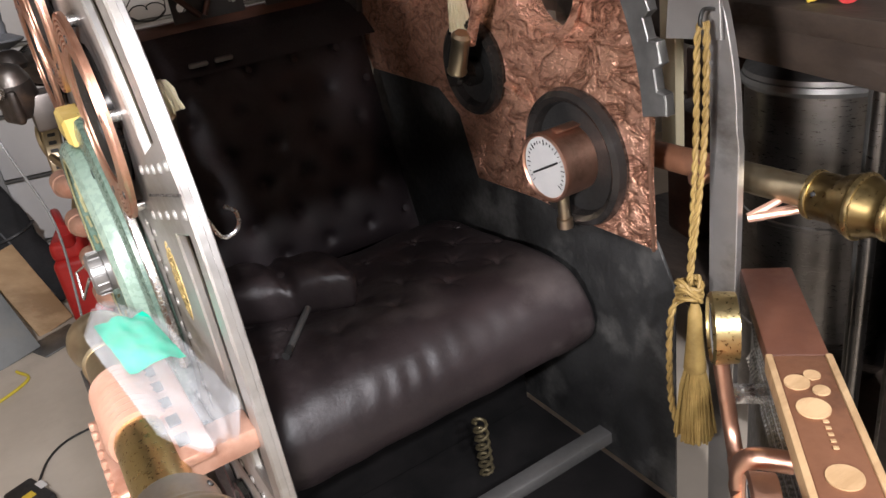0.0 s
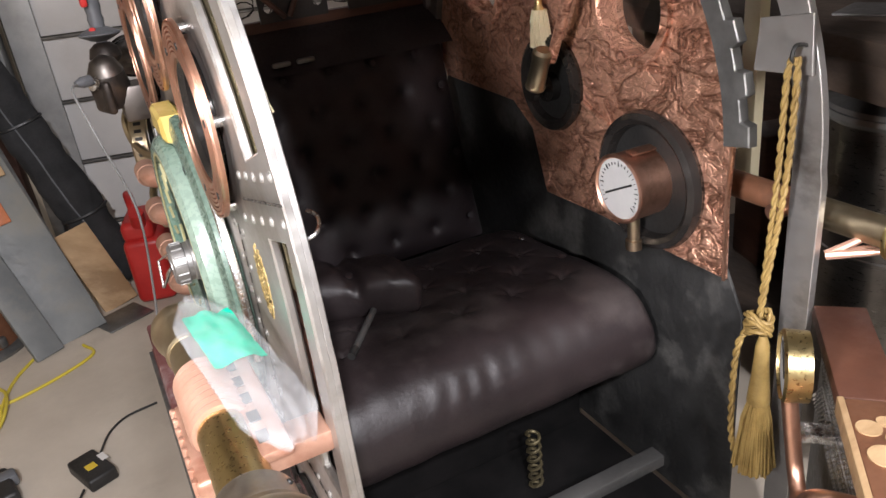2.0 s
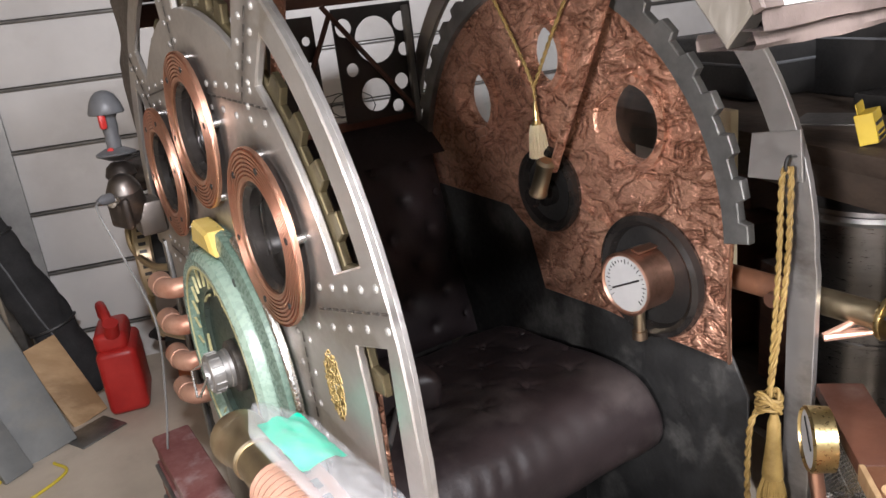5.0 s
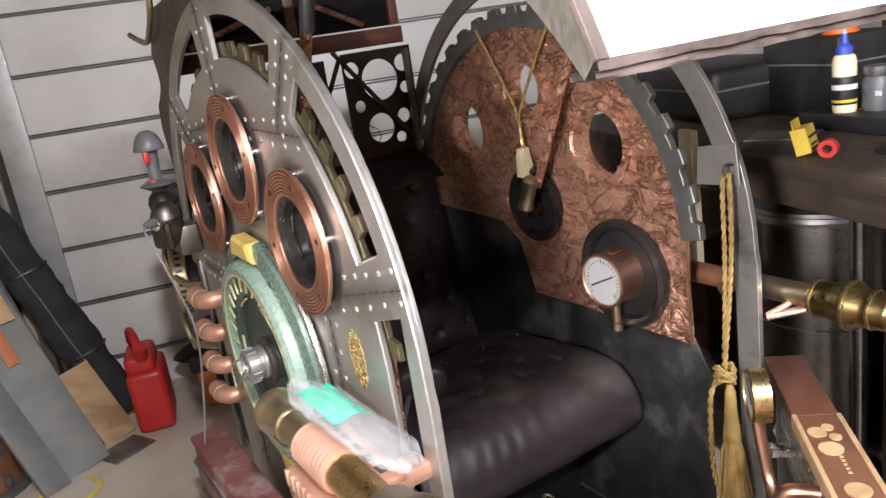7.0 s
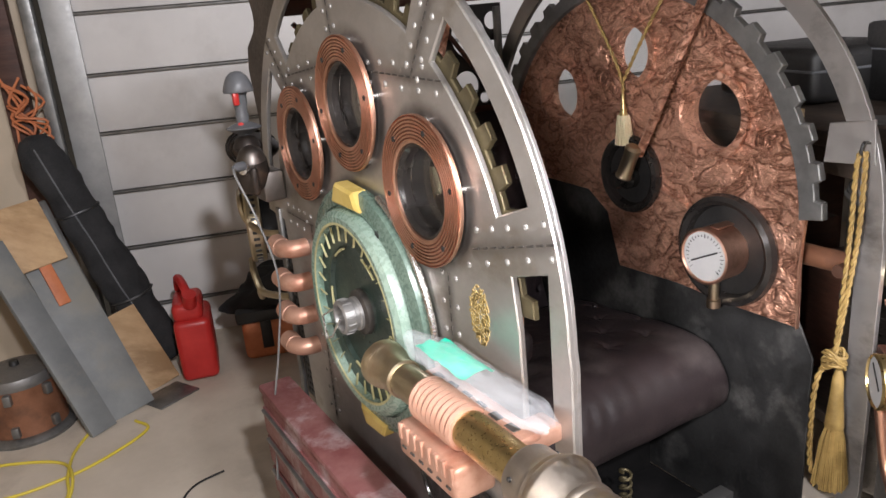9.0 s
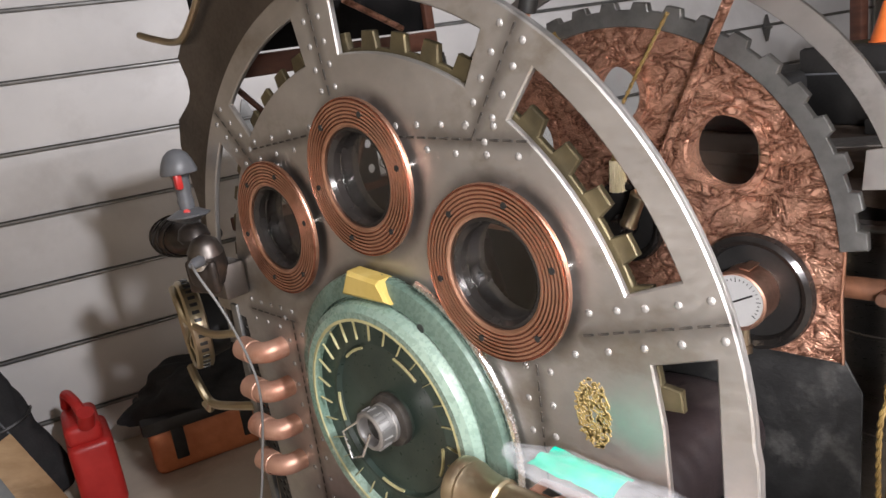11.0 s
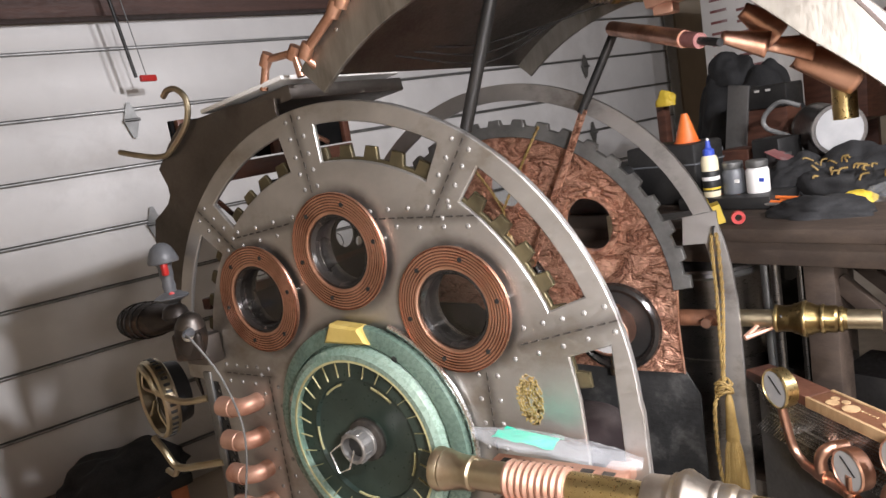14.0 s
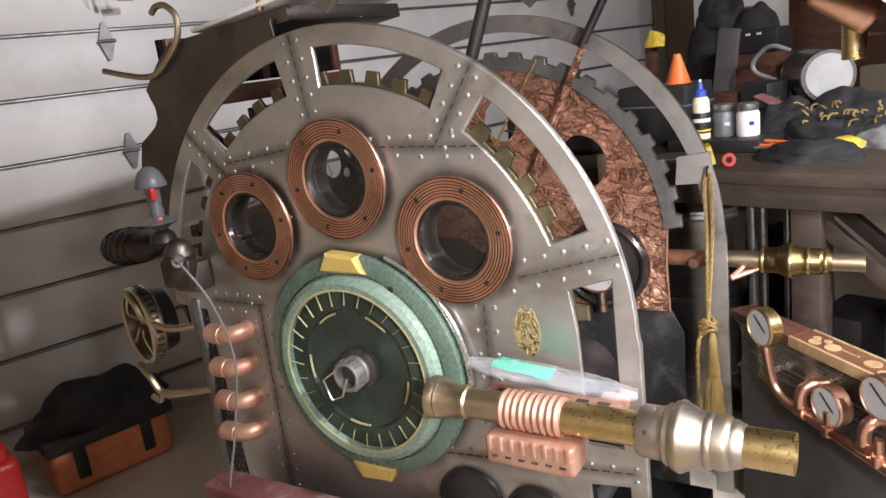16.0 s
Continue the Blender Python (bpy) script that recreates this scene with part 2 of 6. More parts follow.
CREAM = mat("cream_plastic", (0.66, 0.58, 0.38), (0.74, 0.66, 0.46), (0.3, 0.5), 0, 8, 0.05, 90)
BLUE = mat("blue_plastic", (0.03, 0.06, 0.35), (0.05, 0.09, 0.45), (0.3, 0.5), 0, 8, 0.03, 90)
PAPER = mat("white_card", (0.62, 0.60, 0.57), (0.72, 0.70, 0.67), (0.6, 0.8), 0, 5, 0.05, 80)
DIAL = mat("dial_face", (0.40, 0.40, 0.40), (0.50, 0.50, 0.49), (0.4, 0.5), 0, 8, 0.02, 80)
TEAL = mat("teal_print", (0.0, 0.40, 0.25), (0.01, 0.50, 0.32), (0.3, 0.45), 0, 8, 0.05, 80)
# Sheet metal whitened in colour, for the strong lamplight on the hood front.
PALE_METAL = mat("whitened_sheet", (0.66, 0.65, 0.62), (0.74, 0.73, 0.70), (0.25, 0.42), 0, 4, 0.08, 70, c3=(0.56, 0.52, 0.50), stain=5)
GREY_SHEET = mat("grey_sheet_metal", (0.16, 0.155, 0.15), (0.22, 0.215, 0.205), (0.4, 0.6), 0.7, 4, 0.1, 70, c3=(0.11, 0.1, 0.095))
STAINLESS = mat("stainless_drum", (0.22, 0.208, 0.195), (0.29, 0.273, 0.256), (0.25, 0.38), 1, 3, 0.02, 60, (1, 1, 6))
YELLOW_BOX = mat("yellow_card", (0.55, 0.38, 0.03), (0.65, 0.47, 0.05), (0.5, 0.7), 0, 8, 0.05, 80)
YELLOW_CABLE = mat("yellow_cable", (0.58, 0.46, 0.04), (0.68, 0.55, 0.07), (0.4, 0.6), 0, 8, 0.05, 80)
GREY_CABLE = mat("grey_cable", (0.15, 0.15, 0.145), (0.22, 0.22, 0.215), (0.4, 0.6), 0, 8, 0.05, 80)


def hammered():
    """Crumpled copper foil: ridge highlights and pit shade in the colour, relief from the same noise."""
    m = mat("hammered_copper", (0.30, 0.135, 0.085), (0.58, 0.31, 0.215), (0.36, 0.52), 0.82, 15, 0, 120, (1, 1, 0.85))
    n, l = m.node_tree.nodes, m.node_tree.links
    tc, b = n["Texture Coordinate"], n["Principled BSDF"]
    mp = n.new("ShaderNodeMapping")
    mp.inputs["Scale"].default_value = (1, 1, 1.5)
    l.new(tc.outputs["Object"], mp.inputs["Vector"])

    def nz(sc, det, rough, dist):
        t = n.new("ShaderNodeTexNoise")
        t.inputs["Scale"].default_value, t.inputs["Detail"].default_value = sc, det
        t.inputs["Roughness"].default_value, t.inputs["Distortion"].default_value = rough, dist
        l.new(mp.outputs[0], t.inputs["Vector"])
        return t.outputs["Fac"]

    def calc(op, x, y):
        q = n.new("ShaderNodeMath")
        q.operation = op
        for i, v in enumerate((x, y)):
            if isinstance(v, float):
                q.inputs[i].default_value = v
            else:
                l.new(v, q.inputs[i])
        return q.outputs[0]

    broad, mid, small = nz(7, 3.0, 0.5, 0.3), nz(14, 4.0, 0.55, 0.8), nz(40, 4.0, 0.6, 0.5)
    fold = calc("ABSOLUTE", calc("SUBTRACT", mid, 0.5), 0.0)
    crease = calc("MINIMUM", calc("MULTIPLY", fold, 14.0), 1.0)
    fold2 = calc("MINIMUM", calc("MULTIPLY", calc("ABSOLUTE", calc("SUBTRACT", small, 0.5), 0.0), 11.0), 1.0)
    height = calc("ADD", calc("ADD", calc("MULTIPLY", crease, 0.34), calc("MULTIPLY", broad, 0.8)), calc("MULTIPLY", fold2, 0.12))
    # The ramp paints shade into the creases and highlights onto the ridges.
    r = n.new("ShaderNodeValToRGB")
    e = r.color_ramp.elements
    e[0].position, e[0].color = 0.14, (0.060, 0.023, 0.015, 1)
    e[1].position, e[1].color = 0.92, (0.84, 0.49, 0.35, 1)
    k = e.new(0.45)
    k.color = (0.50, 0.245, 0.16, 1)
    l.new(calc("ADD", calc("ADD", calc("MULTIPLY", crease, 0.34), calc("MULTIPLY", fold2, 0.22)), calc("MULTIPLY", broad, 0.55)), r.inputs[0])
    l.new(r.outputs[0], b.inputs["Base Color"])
    bp = n.new("ShaderNodeBump")
    bp.inputs["Strength"].default_value, bp.inputs["Distance"].default_value = 1.0, 0.026
    l.new(height, bp.inputs["Height"])
    l.new(bp.outputs[0], b.inputs["Normal"])
    return m


COPPER_HAMMERED = hammered()


def glass(name, tint, rough=0.02, weight=1.0):
    m = bpy.data.materials.new(name)
    m.use_nodes = True
    b = m.node_tree.nodes["Principled BSDF"]
    b.inputs["Base Color"].default_value = (*tint, 1)
    b.inputs["Roughness"].default_value = rough
    b.inputs["Transmission Weight"].default_value = weight
    b.inputs["IOR"].default_value = 1.45
    return m


GLASS = glass("pane_glass", (0.9, 0.92, 0.92))


def film():
    m = bpy.data.materials.new("clear_plastic_film")
    m.use_nodes = True
    n, l = m.node_tree.nodes, m.node_tree.links
    b = n["Principled BSDF"]
    b.inputs["Base Color"].default_value = (0.80, 0.82, 0.84, 1)
    b.inputs["Roughness"].default_value = 0.2
    t, mx = n.new("ShaderNodeBsdfTransparent"), n.new("ShaderNodeMixShader")
    t.inputs[0].default_value = (0.95, 0.96, 0.97, 1)
    nz, mr = n.new("ShaderNodeTexNoise"), n.new("ShaderNodeMapRange")
    nz.inputs["Scale"].default_value = 14
    mr.inputs[3].default_value, mr.inputs[4].default_value = 0.05, 0.26
    l.new(nz.outputs["Fac"], mr.inputs[0])
    l.new(mr.outputs[0], mx.inputs[0])
    l.new(t.outputs[0], mx.inputs[1])
    l.new(b.outputs[0], mx.inputs[2])
    l.new(mx.outputs[0], n["Material Output"].inputs[0])
    return m


FILM = film()


# ---------------------------------------------------------------- modelling helpers
def thing(name, label, category, at=(0, 0, 0), group="", kind=""):
    ob = new(name)
    ob.location = at
    ob.empty_display_size = 0.05
    return tagged(ob, label, category, group, kind)


def world_of(ob):
    m = ob.matrix_parent_inverse @ ob.matrix_basis
    return world_of(ob.parent) @ m if ob.parent else ob.matrix_basis.copy()


def under(ob, parent):
    """ob keeps its place in the world and becomes a child of parent."""
    ob.parent = parent
    ob.matrix_parent_inverse = world_of(parent).inverted()
    return ob


def smooth(me, angle=35):
    if me.polygons:
        me.polygons.foreach_set("use_smooth", [True] * len(me.polygons))
        me.set_sharp_from_angle(angle=radians(angle))
    return me


def mesh_of(name, bm, material, angle=35):
    me = bpy.data.meshes.new(name)
    bmesh.ops.recalc_face_normals(bm, faces=bm.faces)
    bm.to_mesh(me)
    bm.free()
    me.materials.append(material)
    return smooth(me, angle)


def part(name, bm, material, parent=None, label="", angle=35):
    me = bm if isinstance(bm, bpy.types.Mesh) else mesh_of(name, bm, material, angle)
    if not me.materials:
        me.materials.append(material)
    ob = new(name, me)
    if parent:
        under(ob, parent)
    if label:
        ob["label"] = label
    return ob


def solo(name, bm, material, label, category, group="", kind="", angle=35):
    return tagged(part(name, bm, material, None, "", angle), label, category, group, kind)


def pieces(name, me, places, parent):
    for m in places:
        ob = new(name, me)
        under(ob, parent)
        ob.matrix_basis = m


def box(bm, c, s, rot=None, bevel=0.0, seg=1):
    r = bmesh.ops.create_cube(bm, size=1)
    vs = r["verts"]
    for v in vs:
        v.co = Vector((v.co.x * s[0], v.co.y * s[1], v.co.z * s[2]))
    if bevel:
        es = {e for v in vs for e in v.link_edges}
        vs = list({v for f in bmesh.ops.bevel(bm, geom=list(es), offset=bevel, segments=seg, affect="EDGES", profile=0.5)["faces"] for v in f.verts} | {v for v in vs if v.is_valid})
    m = Matrix.Translation(c) @ (rot.to_4x4() if rot else Matrix())
    bmesh.ops.transform(bm, matrix=m, verts=vs)
    return bm


def B(c, s, rot=None, bevel=0.004, seg=2):
    return box(bmesh.new(), c, s, rot, bevel, seg)


def rot_to(axis):
    return Vector(axis).normalized().to_track_quat("Z", "Y").to_matrix()


def lathe(bm, prof, at, axis, seg=32, closed=False):
    """A profile of (radius, height) turned round axis from the point at."""
    m = Matrix.Translation(at) @ rot_to(axis).to_4x4()
    rings = []
    for r, h in prof:
        if r < 1e-6:
            rings.append([bm.verts.new(m @ Vector((0, 0, h)))])
        else:
            rings.append([bm.verts.new(m @ Vector((r * math.cos(TAU * i / seg), r * math.sin(TAU * i / seg), h))) for i in range(seg)])
    pairs = list(zip(rings, rings[1:])) + ([(rings[-1], rings[0])] if closed else [])
    for a, b in pairs:
        for i in range(seg):
            j = (i + 1) % seg
            q = [a[i % len(a)], a[j % len(a)], b[j % len(b)], b[i % len(b)]]
            q = list(dict.fromkeys(q))
            if len(q) > 2:
                bm.faces.new(q)
    return bm


def L(prof, at, axis, seg=32, closed=False):
    return lathe(bmesh.new(), prof, at, axis, seg, closed)


def rod(bm, a, b, r, seg=12, r2=None):
    a, b = Vector(a), Vector(b)
    return lathe(bm, [(0, 0), (r, 0), (r2 or r, (b - a).length), (0, (b - a).length)], a, b - a, seg)


def R(a, b, r, seg=12, r2=None):
    return rod(bmesh.new(), a, b, r, seg, r2)


def spline(pts, n=8):
    """A smooth line through points."""
    P = [Vector(p) for p in pts]
    P = [P[0] * 2 - P[1]] + P + [P[-1] * 2 - P[-2]]
    out = []
    for i in range(1, len(P) - 2):
        for k in range(n):
            t = k / n
            a, b, c, d = P[i - 1 : i + 3]
            out.append(0.5 * (2 * b + (c - a) * t + (2 * a - 5 * b + 4 * c - d) * t * t + (3 * b - a - 3 * c + d) * t**3))
    return out + [P[-2]]


def tube(bm, pts, r, seg=10, caps=True, radii=None):
    pts = [Vector(p) for p in pts]
    t = (pts[1] - pts[0]).normalized()
    u = t.orthogonal().normalized()
    rings = []
    for i, p in enumerate(pts):
        d = (pts[min(i + 1, len(pts) - 1)] - pts[max(i - 1, 0)]).normalized()
        u = (u - d * u.dot(d)).normalized()
        w = d.cross(u)
        rr = radii[i] if radii else r
        rings.append([bm.verts.new(p + rr * (u * math.cos(TAU * k / seg) + w * math.sin(TAU * k / seg))) for k in range(seg)])
    for a, b in zip(rings, rings[1:]):
        for i in range(seg):
            bm.faces.new([a[i], a[(i + 1) % seg], b[(i + 1) % seg], b[i]])
    if caps:
        bm.faces.new(rings[0][::-1])
        bm.faces.new(rings[-1])
    return bm


def T(pts, r, seg=10, caps=True, radii=None):
    return tube(bmesh.new(), pts, r, seg, caps, radii)


def sheet(name, loops, x0, x1, material, bevel=0.0012, to=None):
    """A flat plate with holes: loops of (y, z), the first the outline, standing between x0 and x1."""
    cu = bpy.data.curves.new(name, "CURVE")
    cu.dimensions, cu.fill_mode = "2D", "BOTH"
    cu.extrude, cu.bevel_depth, cu.bevel_resolution, cu.offset = max((x1 - x0) / 2 - bevel, 1e-4), bevel, 0, -bevel
    for lp in loops:
        s = cu.splines.new("POLY")
        s.points.add(len(lp) - 1)
        for q, (a, b) in zip(s.points, lp):
            q.co = (a, b, 0, 1)
        s.use_cyclic_u = True
    ob = new("tmp", cu)
    dg = bpy.context.evaluated_depsgraph_get()
    dg.update()
    me = bpy.data.meshes.new_from_object(ob.evaluated_get(dg))
    bpy.data.objects.remove(ob)
    me.name = name
    turn = to or Matrix(((0, 0, 1, (x0 + x1) / 2), (1, 0, 0, 0), (0, 1, 0, 0), (0, 0, 0, 1)))
    me.transform(turn)
    wb = bmesh.new()
    wb.from_mesh(me)
    bmesh.ops.remove_doubles(wb, verts=wb.verts, dist=1e-5)
    wb.to_mesh(me)
    wb.free()
    me.materials.clear()
    me.materials.append(material)
    for p in me.polygons:
        p.material_index = 0
    return smooth(me, 25)


def ring(cy, cz, r, n=40, a0=0.0, a1=360.0):
    """Points on a circle in (y, z); degrees from straight up towards the front."""
    k = n if a1 - a0 < 360 else n - 1
    return [(cy - r * math.sin(radians(a0 + (a1 - a0) * i / k)), cz + r * math.cos(radians(a0 + (a1 - a0) * i / k))) for i in range(n if a1 - a0 >= 360 else n + 1)]


def grid(bm, f, nu, nv):
    V = [[bm.verts.new(f(i / nu, j / nv)) for j in range(nv + 1)] for i in range(nu + 1)]
    for i in range(nu):
        for j in range(nv):
            bm.faces.new([V[i][j], V[i + 1][j], V[i + 1][j + 1], V[i][j + 1]])
    return bm


# ---------------------------------------------------------------- the garage
DU, DN = Vector((0.958, -0.286, 0)), Vector((0.286, 0.958, 0))  # along the big door, and out through it
DZ = Vector((0, 0, 1))
ROOM = Matrix((DU, DN, DZ)).transposed()
DOOR = 2.959


def place(u, n, z=0.0):
    return DU * u + DN * n + DZ * z


solo("floor", B(place(2.2, -0.8, -0.05), (9.2, 8.0, 0.1), ROOM, 0), CONCRETE, "worn tan concrete garage floor", "floor", kind="structure")
solo("ceiling", B(place(2.2, -0.8, 2.85), (9.2, 8.0, 0.1), ROOM, 0), CEILING, "dull board ceiling of the garage", "ceiling", kind="structure")
solo("wall_west", B(place(-2.3, -0.8, 1.4), (0.12, 8.0, 2.8), ROOM, 0), PLASTER, "tan painted garage wall", "wall", kind="structure")
solo("wall_east", B(place(6.7, -0.8, 1.4), (0.12, 8.0, 2.8), ROOM, 0), PLASTER, "tan painted garage wall", "wall", kind="structure")
solo("wall_south", B(place(2.2, -4.7, 1.4), (9.2, 0.12, 2.8), ROOM, 0), PLASTER, "tan painted garage wall", "wall", kind="structure")
solo("wall_north", B(place(-1.79, DOOR + 0.06, 1.4), (1.02, 0.12, 2.8), ROOM, 0), PLASTER, "tan painted wall beside the garage door", "wall", kind="structure")
solo("wall_north_return", B(place(5.75, DOOR + 0.06, 1.4), (1.7, 0.12, 2.8), ROOM, 0), PLASTER, "tan painted wall beside the garage door", "wall", kind="structure")
door = thing("door_1", "white sectional garage door with steel joints, closed", "garage door", place(1.8, DOOR, 0), kind="structure")
JOINTS = [-0.02, 0.195, 0.505, 0.79, 1.075, 1.345, 1.62, 1.89, 2.18, 2.40]
for a, b in zip(JOINTS, JOINTS[1:]):
    part("door_panel", B(place(1.82, DOOR + 0.03, (a + b) / 2 + 0.004), (6.1, 0.045, b - a - 0.010), ROOM, 0.006), WHITE_DOOR, door)
for z in JOINTS[1:-1]:
    part("joint_rail", B(place(1.82, DOOR + 0.004, z), (6.1, 0.03, 0.012), ROOM, 0.003), GALV, door, "grey steel joint strip")
for u in (-1.16, 4.78):
    part("stile", B(place(u, DOOR - 0.006, 1.2), (0.13, 0.02, 2.4), ROOM, 0.002), ZINC, door, "galvanised end stile")
for u, z in ((0.17, 1.84), (0.17, 1.33), (3.6, 1.84), (3.6, 1.33)):
    bm = bmesh.new()
    for s in (1, -1):
        vs = [bm.verts.new(place(u + a, DOOR - 0.012 - t, z + s * b)) for t in (0, 0.006) for a, b in ((-0.035, 0.006), (0.035, 0.006), (0.008, 0.085), (-0.008, 0.085))]
        for q in ((0, 1, 2, 3), (4, 5, 6, 7), (0, 1, 5, 4), (1, 2, 6, 5), (2, 3, 7, 6), (3, 0, 4, 7)):
            bm.faces.new([vs[i] for i in q])
    rod(bm, place(u - 0.04, DOOR - 0.02, z), place(u + 0.04, DOOR - 0.02, z), 0.008)
    part("hinge", bm, GALV, door, "galvanised steel strap hinge")
solo("door_track", B(place(-1.27, DOOR - 0.05, 1.25), (0.05, 0.07, 2.5), ROOM, 0.004), GALV, "galvanised vertical track of the garage door", "door track", kind="structure")
solo("post_wood", B(place(-1.40, DOOR - 0.03, 1.3), (0.10, 0.07, 2.6), ROOM, 0.003), WOOD_RED, "dark brown timber jamb beside the door", "door jamb", kind="structure")
solo("header_beam", B(place(1.9, DOOR - 0.05, 2.43), (7.4, 0.14, 0.24), ROOM, 0.004), WOOD_RED, "dark reddish timber beam over the garage door", "beam", kind="structure")
for i in range(3):
    solo("header_board", B(place(1.9, DOOR - 0.01, 2.62 + 0.085 * i), (7.4, 0.05, 0.08), ROOM, 0.003), WOOD_RED, "dark brown board above the door beam", "board", "header boards", "structure")

# ---------------------------------------------------------------- the carriage: two side plates, gears, copper panels
CY, CZ, RO = 0.665, 1.015, 0.655
WIDE = 0.785  # outer face of the far plate
PORTS = ((0.379, 1.205), (0.664, 1.339), (0.955, 1.229))
HUB = (0.670, 0.893)
carriage = thing("carriage", "steampunk carriage body of riveted steel arches and copper panels", "carriage", (0.39, 0.66, 0.0))


def sector(r0, r1, a0, a1, n=14):
    return ring(CY, CZ, r0, n, a0, a1) + ring(CY, CZ, r1, n, a0, a1)[::-1]


CUTS = [sector(0.527, 0.61, a, b) for a, b in ((-1.5, 29.5), (39, 69.8), (-41.2, -12.5), (-80, -51.2))]
CUT_LOW = [(0.053, 0.78), (0.053, 1.132), (0.140, 1.106), (0.128, 1.02), (0.126, 0.93), (0.128, 0.78)]
CUT_FOOT = [(0.045, 0.30), (0.045, 0.695), (0.128, 0.685), (0.128, 0.30)]
OUT = [(0.008, 0.22), (0.006, 1.0)] + ring(CY, CZ, RO, 60, -89, 89)[::-1] + [(1.322, 1.0), (1.20, 0.99), (1.165, 0.42), (1.165, 0.22)]


def holes(r, n=36):
    return [ring(y, z, r, n) for y, z in PORTS]


left = part("side_plate", sheet("side_plate", [OUT] + CUTS + [CUT_LOW, CUT_FOOT] + holes(0.092), 0.0, 0.012, STEEL_PLATE, 0.0026), STEEL_PLATE, carriage, "brushed steel arched side plate with sector openings")
# the far plate shows its bare rim, held off the gear by brackets
rim = OUT[:62] + [(1.322, 0.5), (1.27, 0.5)] + ring(CY, CZ, 0.606, 60, -89, 89) + [(0.057, 0.22)]
right = part("side_plate", sheet("side_plate", [rim], WIDE - 0.014, WIDE, STEEL), STEEL, carriage, "brushed steel arched rim of the far side")

inner = [(0.013, 0.22), (0.011, 1.0)] + ring(CY, CZ, RO - 0.005, 60, -89, 89)[::-1] + [(1.317, 1.0)]
part("rim_band", sheet("rim_band", [OUT[:63] + [(1.322, 1.0)] + inner[::-1]], 0.009, 0.017, STEEL), STEEL, carriage, "bright worn steel edge band")
# raised seam straps and rivets on the near plate
RIVET = mesh_of("rivet", L([(0.0058, 0), (0.0052, 0.0016), (0.0034, 0.0029), (0, 0.0033)], (0, 0, 0), (-1, 0, 0), 10), RIVET_STEEL, 60)


def at_angle(r, a):
    return CY - r * math.sin(radians(a)), CZ + r * math.cos(radians(a))


spots = []
for a in (34.3, -7.0, -46.2):
    for r in (0.475, 0.513, 0.552, 0.592, 0.632):
        for s in (-1, 1):
            y, z = at_angle(r, a)
            off = 0.021 * s
            spots.append((y + off * math.cos(radians(a)) * -1, z - off * math.sin(radians(a))))
for y0, z0, y1, z1, n in ((0.23, 1.163, 0.055, 1.207, 5), (0.26, 1.098, 0.04, 1.158, 5), (0.565, 1.422, 0.36, 1.418, 5), (0.56, 1.385, 0.32, 1.375, 5), (0.80, 1.425, 1.00, 1.40, 4), (0.80, 1.392, 0.99, 1.365, 4), (0.352, 1.06, 0.358, 0.79, 6), (0.308, 1.06, 0.315, 0.79, 6), (1.02, 1.02, 1.03, 0.5, 11), (0.965, 0.99, 0.975, 0.5, 11), (1.15, 1.045, 0.99, 1.04, 5), (1.15, 1.00, 1.05, 0.995, 3), (0.03, 0.74, 0.60, 0.70, 13), (0.03, 0.71, 0.60, 0.665, 1)):
    for i in range(n):
        t = i / max(n - 1, 1)
        spots.append((y0 + (y1 - y0) * t, z0 + (z1 - z0) * t))
rng = random.Random(4)
pieces("rivet", RIVET, [Matrix.Translation((0.0, y + rng.uniform(-0.0015, 0.0015), z + rng.uniform(-0.0015, 0.0015))) for y, z in spots], left)
DASH = mesh_of("weld_dash", B((0, 0, 0), (0.002, 0.018, 0.0035), None, 0.0008, 1), SOOT)


def dashes(y0, z0, y1, z1, parent):
    d = Vector((0, y1 - y0, z1 - z0))
    n = int(d.length / 0.024)
    turn = Matrix.Rotation(math.atan2(z1 - z0, y1 - y0), 4, "X")
    pieces("weld_dash", DASH, [Matrix.Translation(Vector((-0.0004, y0, z0)) + d * (i + 0.5) / n) @ turn for i in range(n)], parent)


for q in SEAMS:
    dashes(*q, left)

# gilt emblem on the near plate
bm = bmesh.new()
rng = random.Random(8)
for i in range(430):
    a, r = rng.uniform(0, TAU), math.sqrt(rng.uniform(0.02, 1))
    y, z = 0.238 + 0.029 * r * math.cos(a), 1.012 + 0.053 * r * math.sin(a)
    box(bm, (-0.0003, y, z), (0.0010, rng.uniform(0.0012, 0.0032), rng.uniform(0.003, 0.009)), Matrix.Rotation(rng.uniform(0, 3), 3, "X"))
part("gilt_emblem", bm, GILT, carriage, "worn gilt oval emblem")


def gear(name, r0, r1, teeth, x0, x1, material, label, depth=0.022, lo=-88, hi=88):
    lp = []
    for i in range(teeth):
        a0 = lo + (hi - lo) * i / teeth
        st = (hi - lo) / teeth
        lp += ring(CY, CZ, r1, 2, a0, a0 + st * 0.42) + ring(CY, CZ, r1 + depth, 2, a0 + st * 0.50, a0 + st * 0.92)
    lp += ring(CY, CZ, r0, 50, lo, hi)[::-1]
    return part(name, sheet(name, [lp], x0, x1, material, 0.002), material, carriage, label)


gear("tooth_gear", 0.500, 0.536, 21, WIDE - 0.046, WIDE - 0.026, GALV, "grey toothed gear rim", 0.016)
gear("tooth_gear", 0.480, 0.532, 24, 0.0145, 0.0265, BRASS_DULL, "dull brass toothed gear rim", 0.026)

